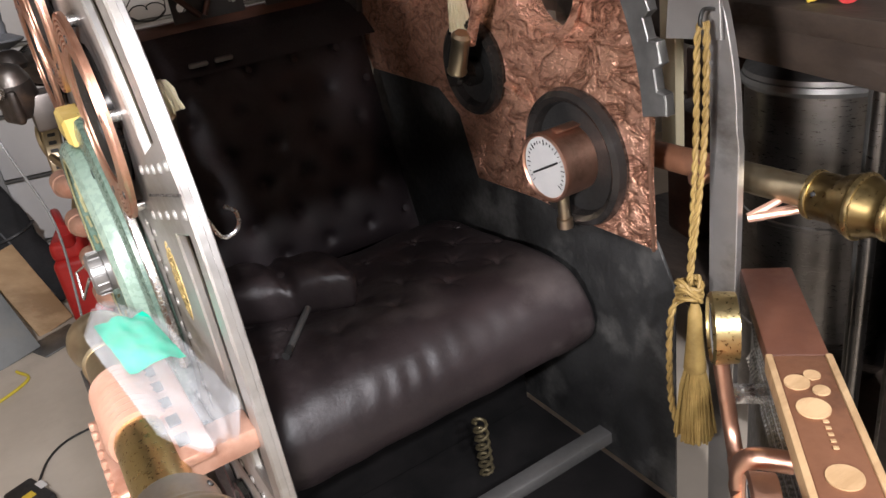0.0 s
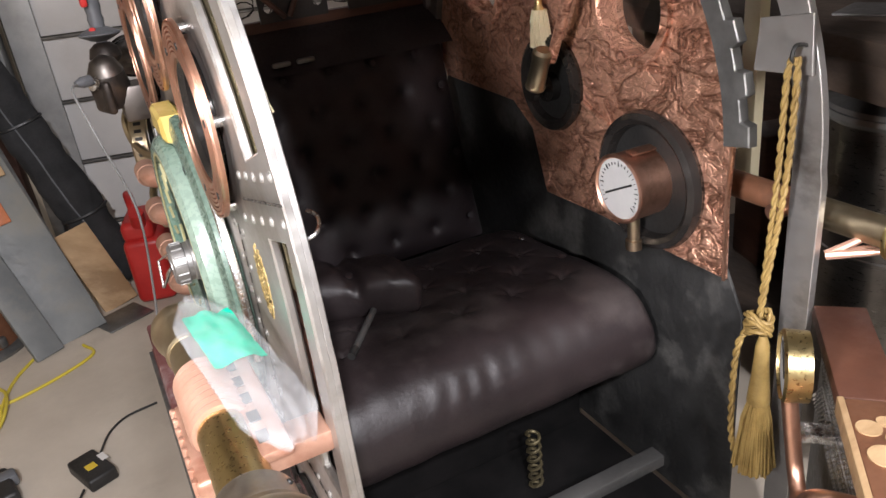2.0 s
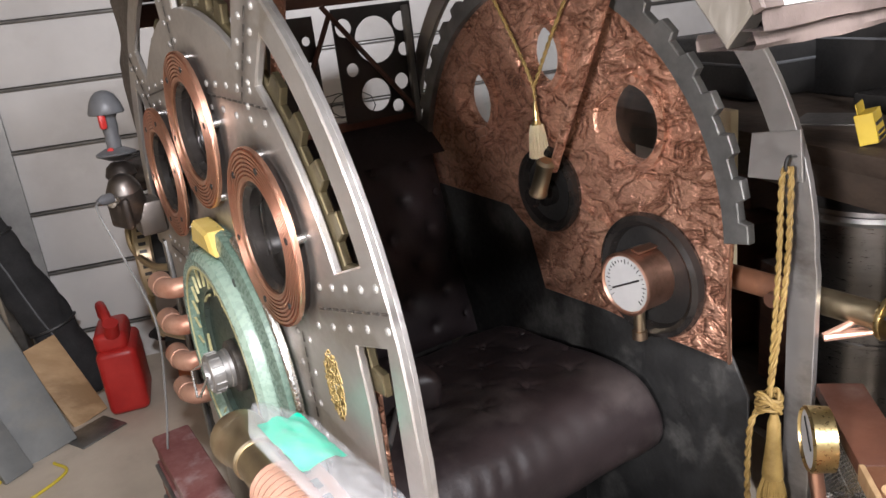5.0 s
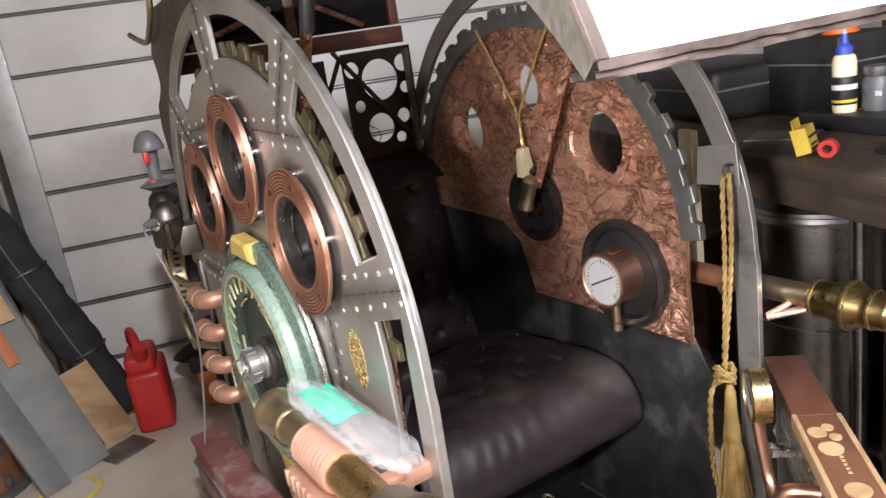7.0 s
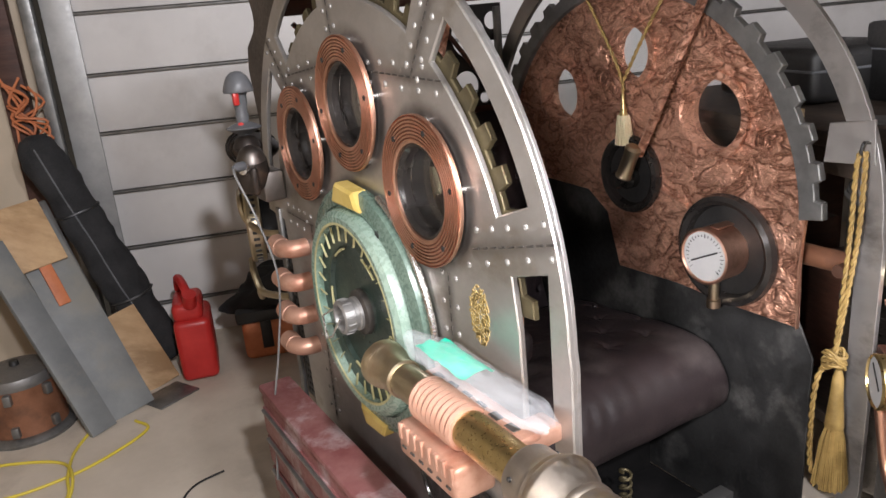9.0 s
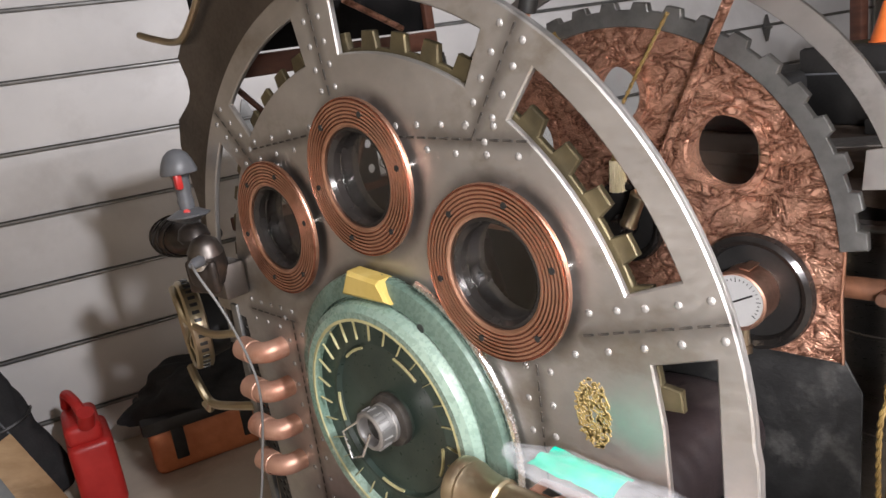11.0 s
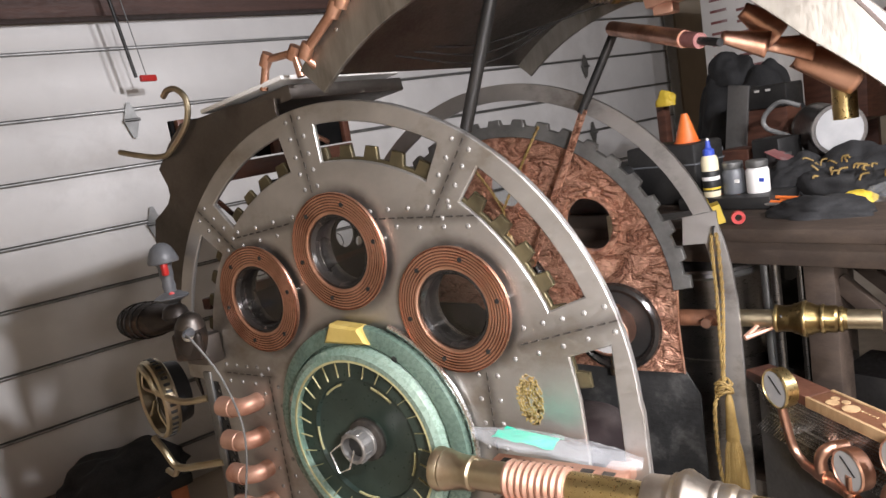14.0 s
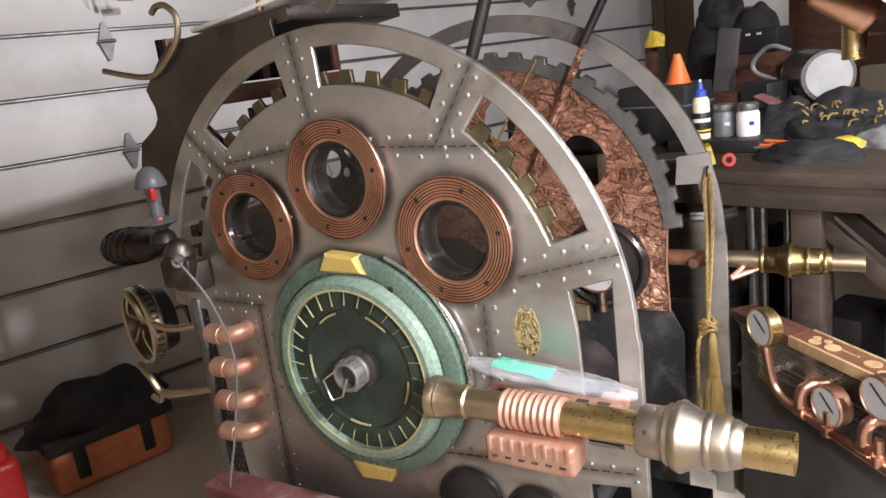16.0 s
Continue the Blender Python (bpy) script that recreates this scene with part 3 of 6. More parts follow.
# copper inner panels
CU = [(0.162, 0.787), (0.165, 0.93)] + [p for p in ring(CY, CZ, 0.512, 44, -84, 84)[::-1]] + [(1.15, 1.005), (0.82, 0.992), (0.745, 0.94), (0.70, 0.796), (0.50, 0.80), (0.31, 0.788)]
CU_HOLES = [ring(0.400, 1.228, 0.086, 36), ring(0.655, 1.362, 0.072, 36), ring(0.918, 1.252, 0.078, 36)]
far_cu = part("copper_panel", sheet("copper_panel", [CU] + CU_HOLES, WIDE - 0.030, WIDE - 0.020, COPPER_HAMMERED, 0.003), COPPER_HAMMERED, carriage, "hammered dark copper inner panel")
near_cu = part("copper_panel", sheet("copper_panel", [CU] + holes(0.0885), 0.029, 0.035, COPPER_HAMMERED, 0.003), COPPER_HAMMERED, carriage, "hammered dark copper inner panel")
part("panel_edge", T([Vector((WIDE - 0.032, y, z)) for y, z in CU[:1] + CU[1:47]], 0.0035, 6), COPPER, carriage, "bright copper edge bead")
part("panel_seam", T([(WIDE - 0.033, 0.545, 1.036), (WIDE - 0.033, 0.50, 1.018), (WIDE - 0.033, 0.466, 1.008)], 0.006, 8), COPPER_HAMMERED, carriage)

# lower lining, back shell, floor
LOW = [(0.135, 0.22), (0.13, 0.72), (0.17, 0.80), (0.9, 1.03), (1.16, 1.02), (1.22, 0.9), (1.22, 0.22)]
part("side_lining", sheet("side_lining", [LOW], WIDE - 0.018, WIDE - 0.012, WALL_LEATHER, 0.001), WALL_LEATHER, carriage, "mottled grey hide lining")
part("side_lining", sheet("side_lining", [LOW], 0.037, 0.042, WALL_LEATHER, 0.001), WALL_LEATHER, carriage, "mottled grey hide lining")
part("floor_pan", B((0.39, 0.62, 0.23), (0.70, 1.12, 0.03)), BLACK_FELT, carriage, "black painted floor pan")
part("floor_bar", B((0.60, 0.335, 0.265), (0.40, 0.04, 0.03), Matrix.Rotation(radians(0), 3, "Z")), GREY_SHEET, carriage, "grey steel floor bar")
part("back_panel", B((0.39, 1.17, 0.68), (0.70, 0.03, 0.90)), DARK, carriage, "black painted back panel")
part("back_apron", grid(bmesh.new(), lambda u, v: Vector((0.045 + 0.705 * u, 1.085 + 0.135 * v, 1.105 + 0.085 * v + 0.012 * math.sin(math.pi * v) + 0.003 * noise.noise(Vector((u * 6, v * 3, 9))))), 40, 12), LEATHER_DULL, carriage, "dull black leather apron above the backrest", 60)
for x in (0.30, 0.36):
    part("latch", B((x, 1.098, 1.128), (0.045, 0.012, 0.012)), GALV, carriage, "small metal latch")


# scalloped dark fender round the back of the near plate
fend = [(1.335, 1.02), (1.362, 1.14)] + [(1.335, 1.25), (1.346, 1.31), (1.359, 1.39), (1.338, 1.45), (1.30, 1.47), (1.268, 1.489), (1.252, 1.51), (1.252, 1.535), (1.274, 1.584), (1.21, 1.645), (1.147, 1.690), (1.053, 1.695), (0.941, 1.706), (0.80, 1.70)]
part("back_fender", sheet("back_fender", [fend + ring(CY, CZ, 0.645, 40, -97, -12)[::-1]], 0.014, 0.024, STEEL_DARK), STEEL_DARK, carriage, "dark steel scalloped back fender")

# perforated back frame with timber rail
YB = 1.235
rail = part("back_rail", B((0.40, YB, 1.20), (0.72, 0.03, 0.032)), WOOD_DARK, carriage, "dark stained timber rail")
part("back_rail", B((0.40, YB, 1.545), (0.72, 0.03, 0.05)), WOOD_DARK, carriage, "dark stained timber rail")


part("canopy_back", B((0.40, YB + 0.004, 1.640), (0.70, 0.012, 0.130), None, 0.002), BLACK_FELT, carriage, "dull black board above the back frame")
for x in (0.075, 0.40, 0.735):
    part("canopy_stay", B((x, YB - 0.012, 1.640), (0.030, 0.018, 0.130), None, 0.003), WOOD_DARK, carriage, "dark stained upright")
for x0, x1, z1 in ((0.10, 0.34, 1.66), (0.62, 0.44, 1.67)):
    part("canopy_brace", R((x0, YB - 0.03, 1.585), (x1, YB - 0.03, z1), 0.008), COPPER_HAMMERED, carriage, "dark copper brace rod")


def flat_x(y):
    """Turns sheet loops of (x, z) into a plate that stands at depth y."""
    return Matrix(((1, 0, 0, 0), (0, 0, 1, y), (0, 1, 0, 0), (0, 0, 0, 1)))


def circ(x, z, r, n=24):
    return [(x + r * math.cos(TAU * i / n), z + r * math.sin(TAU * i / n)) for i in range(n)]


lp = [[(0.30, 1.21), (0.30, 1.50), (0.475, 1.50), (0.475, 1.21)]] + [circ(x, z, 0.012, 14) for x in (0.325, 0.45) for z in (1.245, 1.31, 1.375, 1.44)]
part("hole_plate", sheet("hole_plate", lp, 0, 0.006, BLACK, 0.0005, flat_x(YB - 0.02)), BLACK, carriage, "black plate with round holes")
lp = [[(0.53, 1.21), (0.53, 1.51), (0.77, 1.51), (0.77, 1.21)], circ(0.65, 1.42, 0.062), circ(0.63, 1.275, 0.045), circ(0.715, 1.30, 0.022), circ(0.57, 1.35, 0.018), circ(0.735, 1.385, 0.018), circ(0.56, 1.46, 0.024), circ(0.735, 1.46, 0.026), circ(0.695, 1.235, 0.018)]
part("hole_plate", sheet("hole_plate", lp, 0, 0.006, BLACK, 0.0005, flat_x(YB - 0.02)), BLACK, carriage, "black plate with large round holes")
for a, b in (((0.10, 1.50), (0.36, 1.22)), ((0.52, 1.50), (0.37, 1.22)), ((0.50, 1.52), (0.74, 1.22)), ((0.20, 1.22), (0.10, 1.36))):
    part("cross_brace", R((a[0], YB - 0.035, a[1]), (b[0], YB - 0.035, b[1]), 0.007), WOOD_DARK, carriage, "thin brown cross brace")
for cx, s in ((0.24, 1), (0.26, -1), (0.52, 1), (0.55, -1)):
    pts = [(cx + s * (0.008 + 0.0045 * k) * math.cos(k * 0.6) * 1.0, YB - 0.01, 1.255 + (0.008 + 0.0045 * k) * math.sin(k * 0.6) * 0.6) for k in range(18)]
    part("wire_scroll", T(pts, 0.0016, 5), BLACK, carriage, "thin black wire scroll")

part("back_post", B((0.745, 1.20, 1.33), (0.018, 0.02, 0.34)), GALV, carriage, "grey notched upright")

# ---------------------------------------------------------------- portholes
for k, (y, z) in enumerate(PORTS):
    port = thing("porthole", "round porthole with grooved copper ring on the steel plate", "porthole", (0, y, z), "portholes on the near plate")
    prof = [(0.086, 0.004), (0.086, 0.010)]
    for i in range(7):
        r = 0.090 + i * 0.0062
        prof += [(r, 0.0124), (r + 0.0034, 0.0124), (r + 0.0040, 0.0072), (r + 0.0058, 0.0072)]
    prof += [(0.1345, 0.0115), (0.1355, 0.009), (0.1355, 0.004)]
    part("copper_ring", L(prof, (-0.008, y, z), (-1, 0, 0), 72, True), COPPER, port, "grooved satin copper ring", 20)
    # Dark rings in the groove floors put the recess shade into colour.
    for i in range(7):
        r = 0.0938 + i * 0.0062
        part("groove", L([(r, 0.0080), (r + 0.0024, 0.0080), (r + 0.0024, 0.0070), (r, 0.0070)], (-0.008, y, z), (-1, 0, 0), 72, True), GROOVE, port, "groove of the ring, its shade put into dark copper")
    part("gasket", L([(0.088, -0.060), (0.088, 0.008), (0.080, 0.010), (0.074, 0.002), (0.074, -0.012), (0.080, -0.014), (0.080, -0.060)], (-0.006, y, z), (-1, 0, 0), 48, True), BLACK_GLOSS, port, "black gasket tube")
    part("pane", L([(0, 0), (0.079, 0), (0.079, 0.003), (0, 0.003)], (0.014, y, z), (-1, 0, 0), 40), GLASS, port).visible_shadow = False
    for i in range(6):
        a = math.radians(20 + 60 * i)
        yy, zz = y - 0.1125 * math.sin(a), z + 0.1125 * math.cos(a)
        part("bolt_hole", L([(0, 0.0006), (0.0052, 0.0006), (0.0052, -0.004), (0, -0.004)], (-0.0208, yy, zz), (-1, 0, 0), 12), BLACK, port)
    for i in range(5):
        a = math.radians(8 + 72 * i)
        part("standoff", L([(0, 0), (0.0075, 0), (0.0075, 0.012), (0, 0.012)], (0.0, y - 0.124 * math.sin(a), z + 0.124 * math.cos(a)), (-1, 0, 0), 12), STEEL_BRIGHT, port, "bright steel standoff")
for y, z, r in ((0.400, 1.228, 0.086), (0.655, 1.362, 0.072), (0.918, 1.252, 0.078)):
    port = thing("porthole", "round window with copper collar in the hammered copper panel", "porthole", (WIDE - 0.03, y, z), "portholes on the far panel")
    part("collar", L([(r, -0.004), (r + 0.016, -0.004), (r + 0.014, 0.008), (r, 0.010), (r - 0.006, 0.004), (r - 0.006, -0.05), (r, -0.05)], (WIDE - 0.032, y, z), (-1, 0, 0), 48, True), COPPER_HAMMERED, port)
    part("pane", L([(0, 0), (r - 0.005, 0), (r - 0.005, 0.003), (0, 0.003)], (WIDE + 0.004, y, z), (-1, 0, 0), 40), GLASS, port).visible_shadow = False

# ---------------------------------------------------------------- green turbine hub
hub = thing("turbine_hub", "green enamelled turbine hub with yellow-edged blades", "turbine hub", (0, *HUB))
HY, HZ = HUB
part("flange", L([(0.20, 0.0), (0.274, 0.0), (0.278, 0.012), (0.274, 0.024), (0.257, 0.030), (0.238, 0.030), (0.236, 0.022), (0.20, 0.020)], (0, HY, HZ), (-1, 0, 0), 72, True), GREEN, hub, "green enamelled flange")
part("drum", L([(0.232, 0.018), (0.233, 0.034), (0.228, 0.047), (0.216, 0.055), (0.204, 0.054), (0.200, 0.048), (0.199, 0.020)], (0, HY, HZ), (-1, 0, 0), 72), GREEN_PALE, hub, "pale green rounded drum")
part("edge_band", L([(0.204, 0.0535), (0.1985, 0.0545), (0.1975, 0.0515), (0.203, 0.0505)], (0, HY, HZ), (-1, 0, 0), 72, True), YELLOW_EDGE, hub)
part("dish", L([(0.199, 0.034), (0.162, 0.034), (0.158, 0.036), (0.150, 0.036), (0.146, 0.026), (0.10, 0.018), (0.052, 0.018), (0.048, 0.030), (0.0, 0.030)], (0, HY, HZ), (-1, 0, 0), 64), GREEN_DARK, hub, "dark green dish")
BLADE = mesh_of("blade", B((0, 0, 0), (0.005, 0.0011, 0.037), None, 0.0003, 1), YELLOW_EDGE)
for i in range(28):
    a = TAU * i / 28
    ob = new("blade", BLADE)
    under(ob, hub)
    ob.matrix_basis = Matrix.Translation((-0.044, HY - 0.179 * math.sin(a), HZ + 0.179 * math.cos(a))) @ Matrix.Rotation(a + radians(8), 4, "X")
nut = part("hub_nut", L([(0.030, 0.0), (0.038, 0.004), (0.038, 0.016), (0.036, 0.018), (0.036, 0.026), (0.038, 0.028), (0.037, 0.050), (0.033, 0.053), (0.028, 0.052), (0.026, 0.03), (0, 0.03)], (-0.03, HY, HZ), (-1, 0, 0), 30), NUT_STEEL, hub, "grey knurled pipe union")
part("union_bore", L([(0, 0), (0.0262, 0), (0.0262, 0.002), (0, 0.002)], (-0.0605, HY, HZ), (-1, 0, 0), 24), BLACK, hub, "dark bore of the union")
for i in range(14):
    a = TAU * i / 14
    part("union_rib", B((-0.068, HY - 0.0385 * math.sin(a), HZ + 0.0385 * math.cos(a)), (0.020, 0.005, 0.003), Matrix.Rotation(a, 3, "X"), 0.001, 1), NUT_STEEL, hub)
for a0 in (20, 95, 175, 255, 320):
    part("yellow_mark", T([Vector((-0.037, HY - 0.142 * math.sin(radians(a0 + k * 4)), HZ + 0.142 * math.cos(radians(a0 + k * 4)))) for k in range(7)], 0.003, 5), YELLOW_EDGE, hub, "worn yellow mark")
part("boss", L([(0, 0), (0.052, 0), (0.050, 0.012), (0.040, 0.016), (0, 0.016)], (-0.024, HY, HZ), (-1, 0, 0), 36), SOOT, hub, "dark boss")
part("wire_bail", T([(-0.08, HY + 0.03, HZ + 0.012), (-0.10, HY + 0.052, HZ - 0.005), (-0.105, HY + 0.03, HZ - 0.050), (-0.105, HY - 0.004, HZ - 0.035), (-0.085, HY - 0.008, HZ + 0.0)], 0.0026, 8), STEEL_BRIGHT, hub, "bent wire bail")
part("lug", sheet("lug", [[(0.605, 1.128), (0.628, 1.168), (0.712, 1.176), (0.738, 1.130)]], -0.042, -0.001, YELLOW, 0.006), YELLOW, hub, "yellow painted lug")
part("lug", sheet("lug", [[(0.605, 0.640), (0.628, 0.602), (0.712, 0.596), (0.738, 0.640)]], -0.036, -0.001, YELLOW, 0.006), YELLOW, hub, "yellow painted lug")
part("bolt_hole", L([(0, 0.001), (0.008, 0.001), (0.008, -0.002), (0, -0.002)], (-0.030, 0.545, 1.095), (-1, 0, 0), 12), BLACK, hub)
part("guard_strip", T([Vector((-0.012, HY - 0.292 * math.sin(radians(a)), HZ + 0.292 * math.cos(radians(a)))) for a in range(22, 112, 6)], 0.007, 8), STEEL_BRIGHT, carriage, "bright steel guard strip")

# ---------------------------------------------------------------- copper exhaust elbows
for z, dy in ((0.948, -0.030), (0.853, -0.024), (0.757, -0.018), (0.664, -0.010)):
    el = thing("exhaust_elbow", "short copper pipe elbow coming out of the side plate", "pipe", (0, 1.06 + dy, z), "exhaust elbows")
    pts = [Vector((0.0, 1.084 + dy, z)), Vector((-0.018, 1.084 + dy, z))] + [Vector((-0.018 - 0.034 * math.sin(radians(a)), 1.118 + dy - 0.034 * math.cos(radians(a)), z)) for a in range(10, 91, 10)] + [Vector((-0.052, 1.128 + dy, z))]
    part("pipe", T(pts, 0.0235, 24, False), COPPER_PINK, el)
    part("mouth", L([(0.0238, -0.038), (0.0262, -0.036), (0.0266, 0.010), (0.0240, 0.010), (0.0225, -0.03), (0, -0.03)], (-0.052, 1.158 + dy, z), (0, 1, 0.03), 28), COPPER_PINK, el, "straight copper mouth")
grille = []
for i in range(26):
    for j in range(3):
        z, y = 0.47 + i * 0.0205, 1.178 + j * 0.018 + (0.009 if i % 2 else 0)
        if y < 1.222:
            grille.append([(y - 0.0072, z), (y, z + 0.008), (y + 0.0072, z), (y, z - 0.008)])
part("mesh_strip", sheet("mesh_strip", [[(1.162, 0.45), (1.166, 1.0), (1.236, 1.0), (1.232, 0.45)]] + grille, 0.004, 0.008, BLACK, 0.0004), BLACK, carriage, "black expanded mesh strip")
part("back_bar", B((0.0, 1.247, 0.72), (0.012, 0.030, 0.60), Matrix.Rotation(radians(1.5), 3, "X")), GALV, carriage, "flat grey steel bar")

# ---------------------------------------------------------------- seat
seat = thing("seat_cushion", "dark brown leather seat cushion with buttoned tufts", "seat cushion", (0.40, 0.60, 0.53))
TUFT = [(0.15 + 0.125 * i + (0.062 if j % 2 else 0), 0.50 + 0.085 * j) for j in range(4) for i in range(5)]


def cushion(u, v):
    x = 0.055 + 0.71 * u
    path = [(0.40, 0.515), (0.345, 0.520), (0.318, 0.565), (0.326, 0.632), (0.372, 0.684), (0.46, 0.700), (0.60, 0.690), (0.70, 0.680), (0.80, 0.676), (0.875, 0.645), (0.90, 0.55)]
    s = v * (len(path) - 1)
    i = min(int(s), len(path) - 2)
    t = s - i
    (y0, z0), (y1, z1) = path[max(i - 1, 0)], path[i]
    (y2, z2), (y3, z3) = path[i + 1], path[min(i + 2, len(path) - 1)]
    cr = lambda a, b, c, d: 0.5 * (2 * b + (c - a) * t + (2 * a - 5 * b + 4 * c - d) * t * t + (3 * b - a - 3 * c + d) * t**3)
    y, z = cr(y0, y1, y2, y3), cr(z0, z1, z2, z3)
    edge = (2 * u - 1) ** 26
    k = 1 - 0.55 * edge
    z = 0.56 + (z - 0.56) * k - 0.02 * edge
    y += 0.03 * edge if y < 0.45 else 0
    if z > 0.6:
        for bx, by in TUFT:
            d = math.hypot(x - bx, y - by)
            star = 0.5 + 0.5 * math.cos(6 * math.atan2(y - by, x - bx) + bx * 40)
            z -= 0.009 * math.exp(-((d / 0.010) ** 2)) + 0.003 * math.exp(-((d / 0.045) ** 2)) + 0.0050 * star**3 * math.exp(-((d / 0.030) ** 2))
    if y < 0.40:
        y += 0.0012 * math.sin(x * 120 + 3 * noise.noise(Vector((x * 6, z * 9, 2)))) * math.exp(-(((z - 0.645) / 0.03) ** 2)) * max(0, 1 - abs(x - 0.33) / 0.2)
    z += 0.004 * noise.noise(Vector((x * 9, y * 9, 1))) + 0.0025 * noise.noise(Vector((x * 26, y * 14, z * 26)))
    return Vector((x, y, z))


part("leather_cover", grid(bmesh.new(), cushion, 170, 230), LEATHER, seat, "", 60)
BUTTON = mesh_of("button", L([(0.008, 0), (0.007, 0.003), (0, 0.0045)], (0, 0, 0), (0, 0, 1), 12), LEATHER, 60)
pieces("button", BUTTON, [Matrix.Translation((x, y, 0.6705)) for x, y in TUFT], seat)
part("seat_base", B((0.40, 0.74, 0.40), (0.62, 0.40, 0.28)), BLACK_FELT, carriage, "dull black seat box")
pts = [Vector((0.50 + 0.014 * math.cos(k * 0.7), 0.42 + 0.014 * math.sin(k * 0.7), 0.25 + k * 0.0026)) for k in range(60)]
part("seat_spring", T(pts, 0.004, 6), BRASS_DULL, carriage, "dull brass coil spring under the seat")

back = thing("upholstered_backrest", "dark brown buttoned leather back cushion above the seat", "back cushion", (0.40, 0.95, 0.62))
BT = [(0.12 + 0.115 * i + (0.0575 if j % 2 else 0), 0.06 + 0.085 * j) for j in range(6) for i in range(6)]


def backrest(u, v):
    x, h = 0.085 + 0.64 * u, 0.52 * v
    d = 0.055 * (1 - abs(2 * u - 1) ** 6) * (1 - abs(2 * v - 1) ** 8)
    for bx, bz in BT:
        q = math.hypot(x - bx, h - bz)
        d -= 0.015 * math.exp(-((q / 0.014) ** 2)) + 0.009 * math.exp(-((q / 0.04) ** 2))
    d += 0.004 * noise.noise(Vector((x * 12, h * 9, 3)))
    return Vector((x, 0.985 + 0.13 * v - d * 0.95, 0.60 + h + d * 0.25))


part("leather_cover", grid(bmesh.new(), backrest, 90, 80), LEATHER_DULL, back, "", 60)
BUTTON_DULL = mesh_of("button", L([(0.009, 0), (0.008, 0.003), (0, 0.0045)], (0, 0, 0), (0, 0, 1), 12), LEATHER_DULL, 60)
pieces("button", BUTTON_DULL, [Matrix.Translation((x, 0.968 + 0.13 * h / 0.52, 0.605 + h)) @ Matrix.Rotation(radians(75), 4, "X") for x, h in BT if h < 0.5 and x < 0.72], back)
part("back_board", B((0.405, 1.09, 0.86), (0.66, 0.03, 0.56), Matrix.Rotation(radians(-17), 3, "X")), DARK, back)


def pillow(u, v):
    a, b = 2 * u - 1, v * TAU
    sq = lambda q: math.copysign(abs(q) ** 0.55, q)
    r = (1 - abs(a) ** 8) ** 0.4
    x = 0.130 * a
    y, z = 0.074 * r * sq(math.cos(b)), 0.052 * r * sq(math.sin(b))
    z -= 0.012 * r * math.exp(-((a / 0.10) ** 2)) * (math.sin(b) > 0)
    crumple = 0.010 * noise.noise(Vector((x * 16, y * 20, z * 20 + 4))) + 0.005 * noise.noise(Vector((x * 45, y * 40, z * 40)))
    return Vector((0.240 + x, 0.690 + y * (1 + 5 * crumple) - 0.06 * a + 0.4 * crumple, 0.722 + z + crumple))


pil = thing("bolster_pillow", "small dark leather bolster pillow with pleats on the seat", "pillow", (0.262, 0.725, 0.66))
part("pleated_cover", grid(bmesh.new(), pillow, 80, 32), LEATHER, pil, "", 80)
part("centre_button", L([(0.009, 0), (0.008, 0.003), (0, 0.005)], (0.240, 0.665, 0.764), (0, -0.35, 0.93), 14), LEATHER, pil)
pen = thing("marker_pen", "dark marker pen lying on the seat cushion", "pen", (0.2, 0.6, 0.68))
part("barrel", R((0.172, 0.482, 0.708), (0.255, 0.590, 0.712), 0.0068), GREY_SHEET, pen)
part("cap", R((0.158, 0.464, 0.708), (0.174, 0.485, 0.708), 0.0078), BLACK, pen)

# ---------------------------------------------------------------- raised hood
HC, HRO, HRI = (0.153, 1.191), 0.714, 0.637
HX0, HX1 = -0.080, 0.868  # outer faces of its two side arches
hood = thing("hood", "raised arched hood of sheet metal with white front", "hood", (0.39, 0.6, 1.7))


def hro(a):
    return HRO - 0.015 * min(max((a - 40) / 25, 0), 1)


def hri(a):
    return HRI + 0.044 * min(max((a - 47) / 18, 0), 1) ** 1.3


def hring(r, a0, a1, n=40):
    """Points along the hood's side from the angle a0 to a1; r is a radius or a function of the angle."""
    out = []
    for i in range(n + 1):
        a = a0 + (a1 - a0) * i / n
        q = r(a) if callable(r) else r
        out.append((HC[0] - q * math.sin(radians(a)), HC[1] + q * math.cos(radians(a))))
    return out


for x in (HX0, HX1 - 0.012):
    part("hood_arch", sheet("hood_arch", [hring(hro, -40.4, 64.7) + hring(hri, -39.8, 65.4)[::-1]], x, x + 0.012, STEEL_HOOD), STEEL_HOOD, hood, "flat brushed steel side arch")
for x in (HX0 + 0.012, HX1 - 0.034):
    part("side_batten", sheet("side_batten", [hring(lambda a: hro(a) - 0.016, 34, 64.4, 16) + hring(lambda a: hri(a) + 0.003, 34, 65.0, 16)[::-1]], x, x + 0.022, EDGE_WOOD, 0.003), EDGE_WOOD, hood, "rough timber batten inside the arch")
part("edge_batten", sheet("edge_batten", [hring(lambda a: hro(a) + 0.004, 44, 64.9, 14) + hring(lambda a: hro(a) - 0.0015, 44, 64.9, 14)[::-1]], HX0 - 0.001, HX0 + 0.012, EDGE_WOOD, 0.001), EDGE_WOOD, hood, "rough timber strip along the skin")
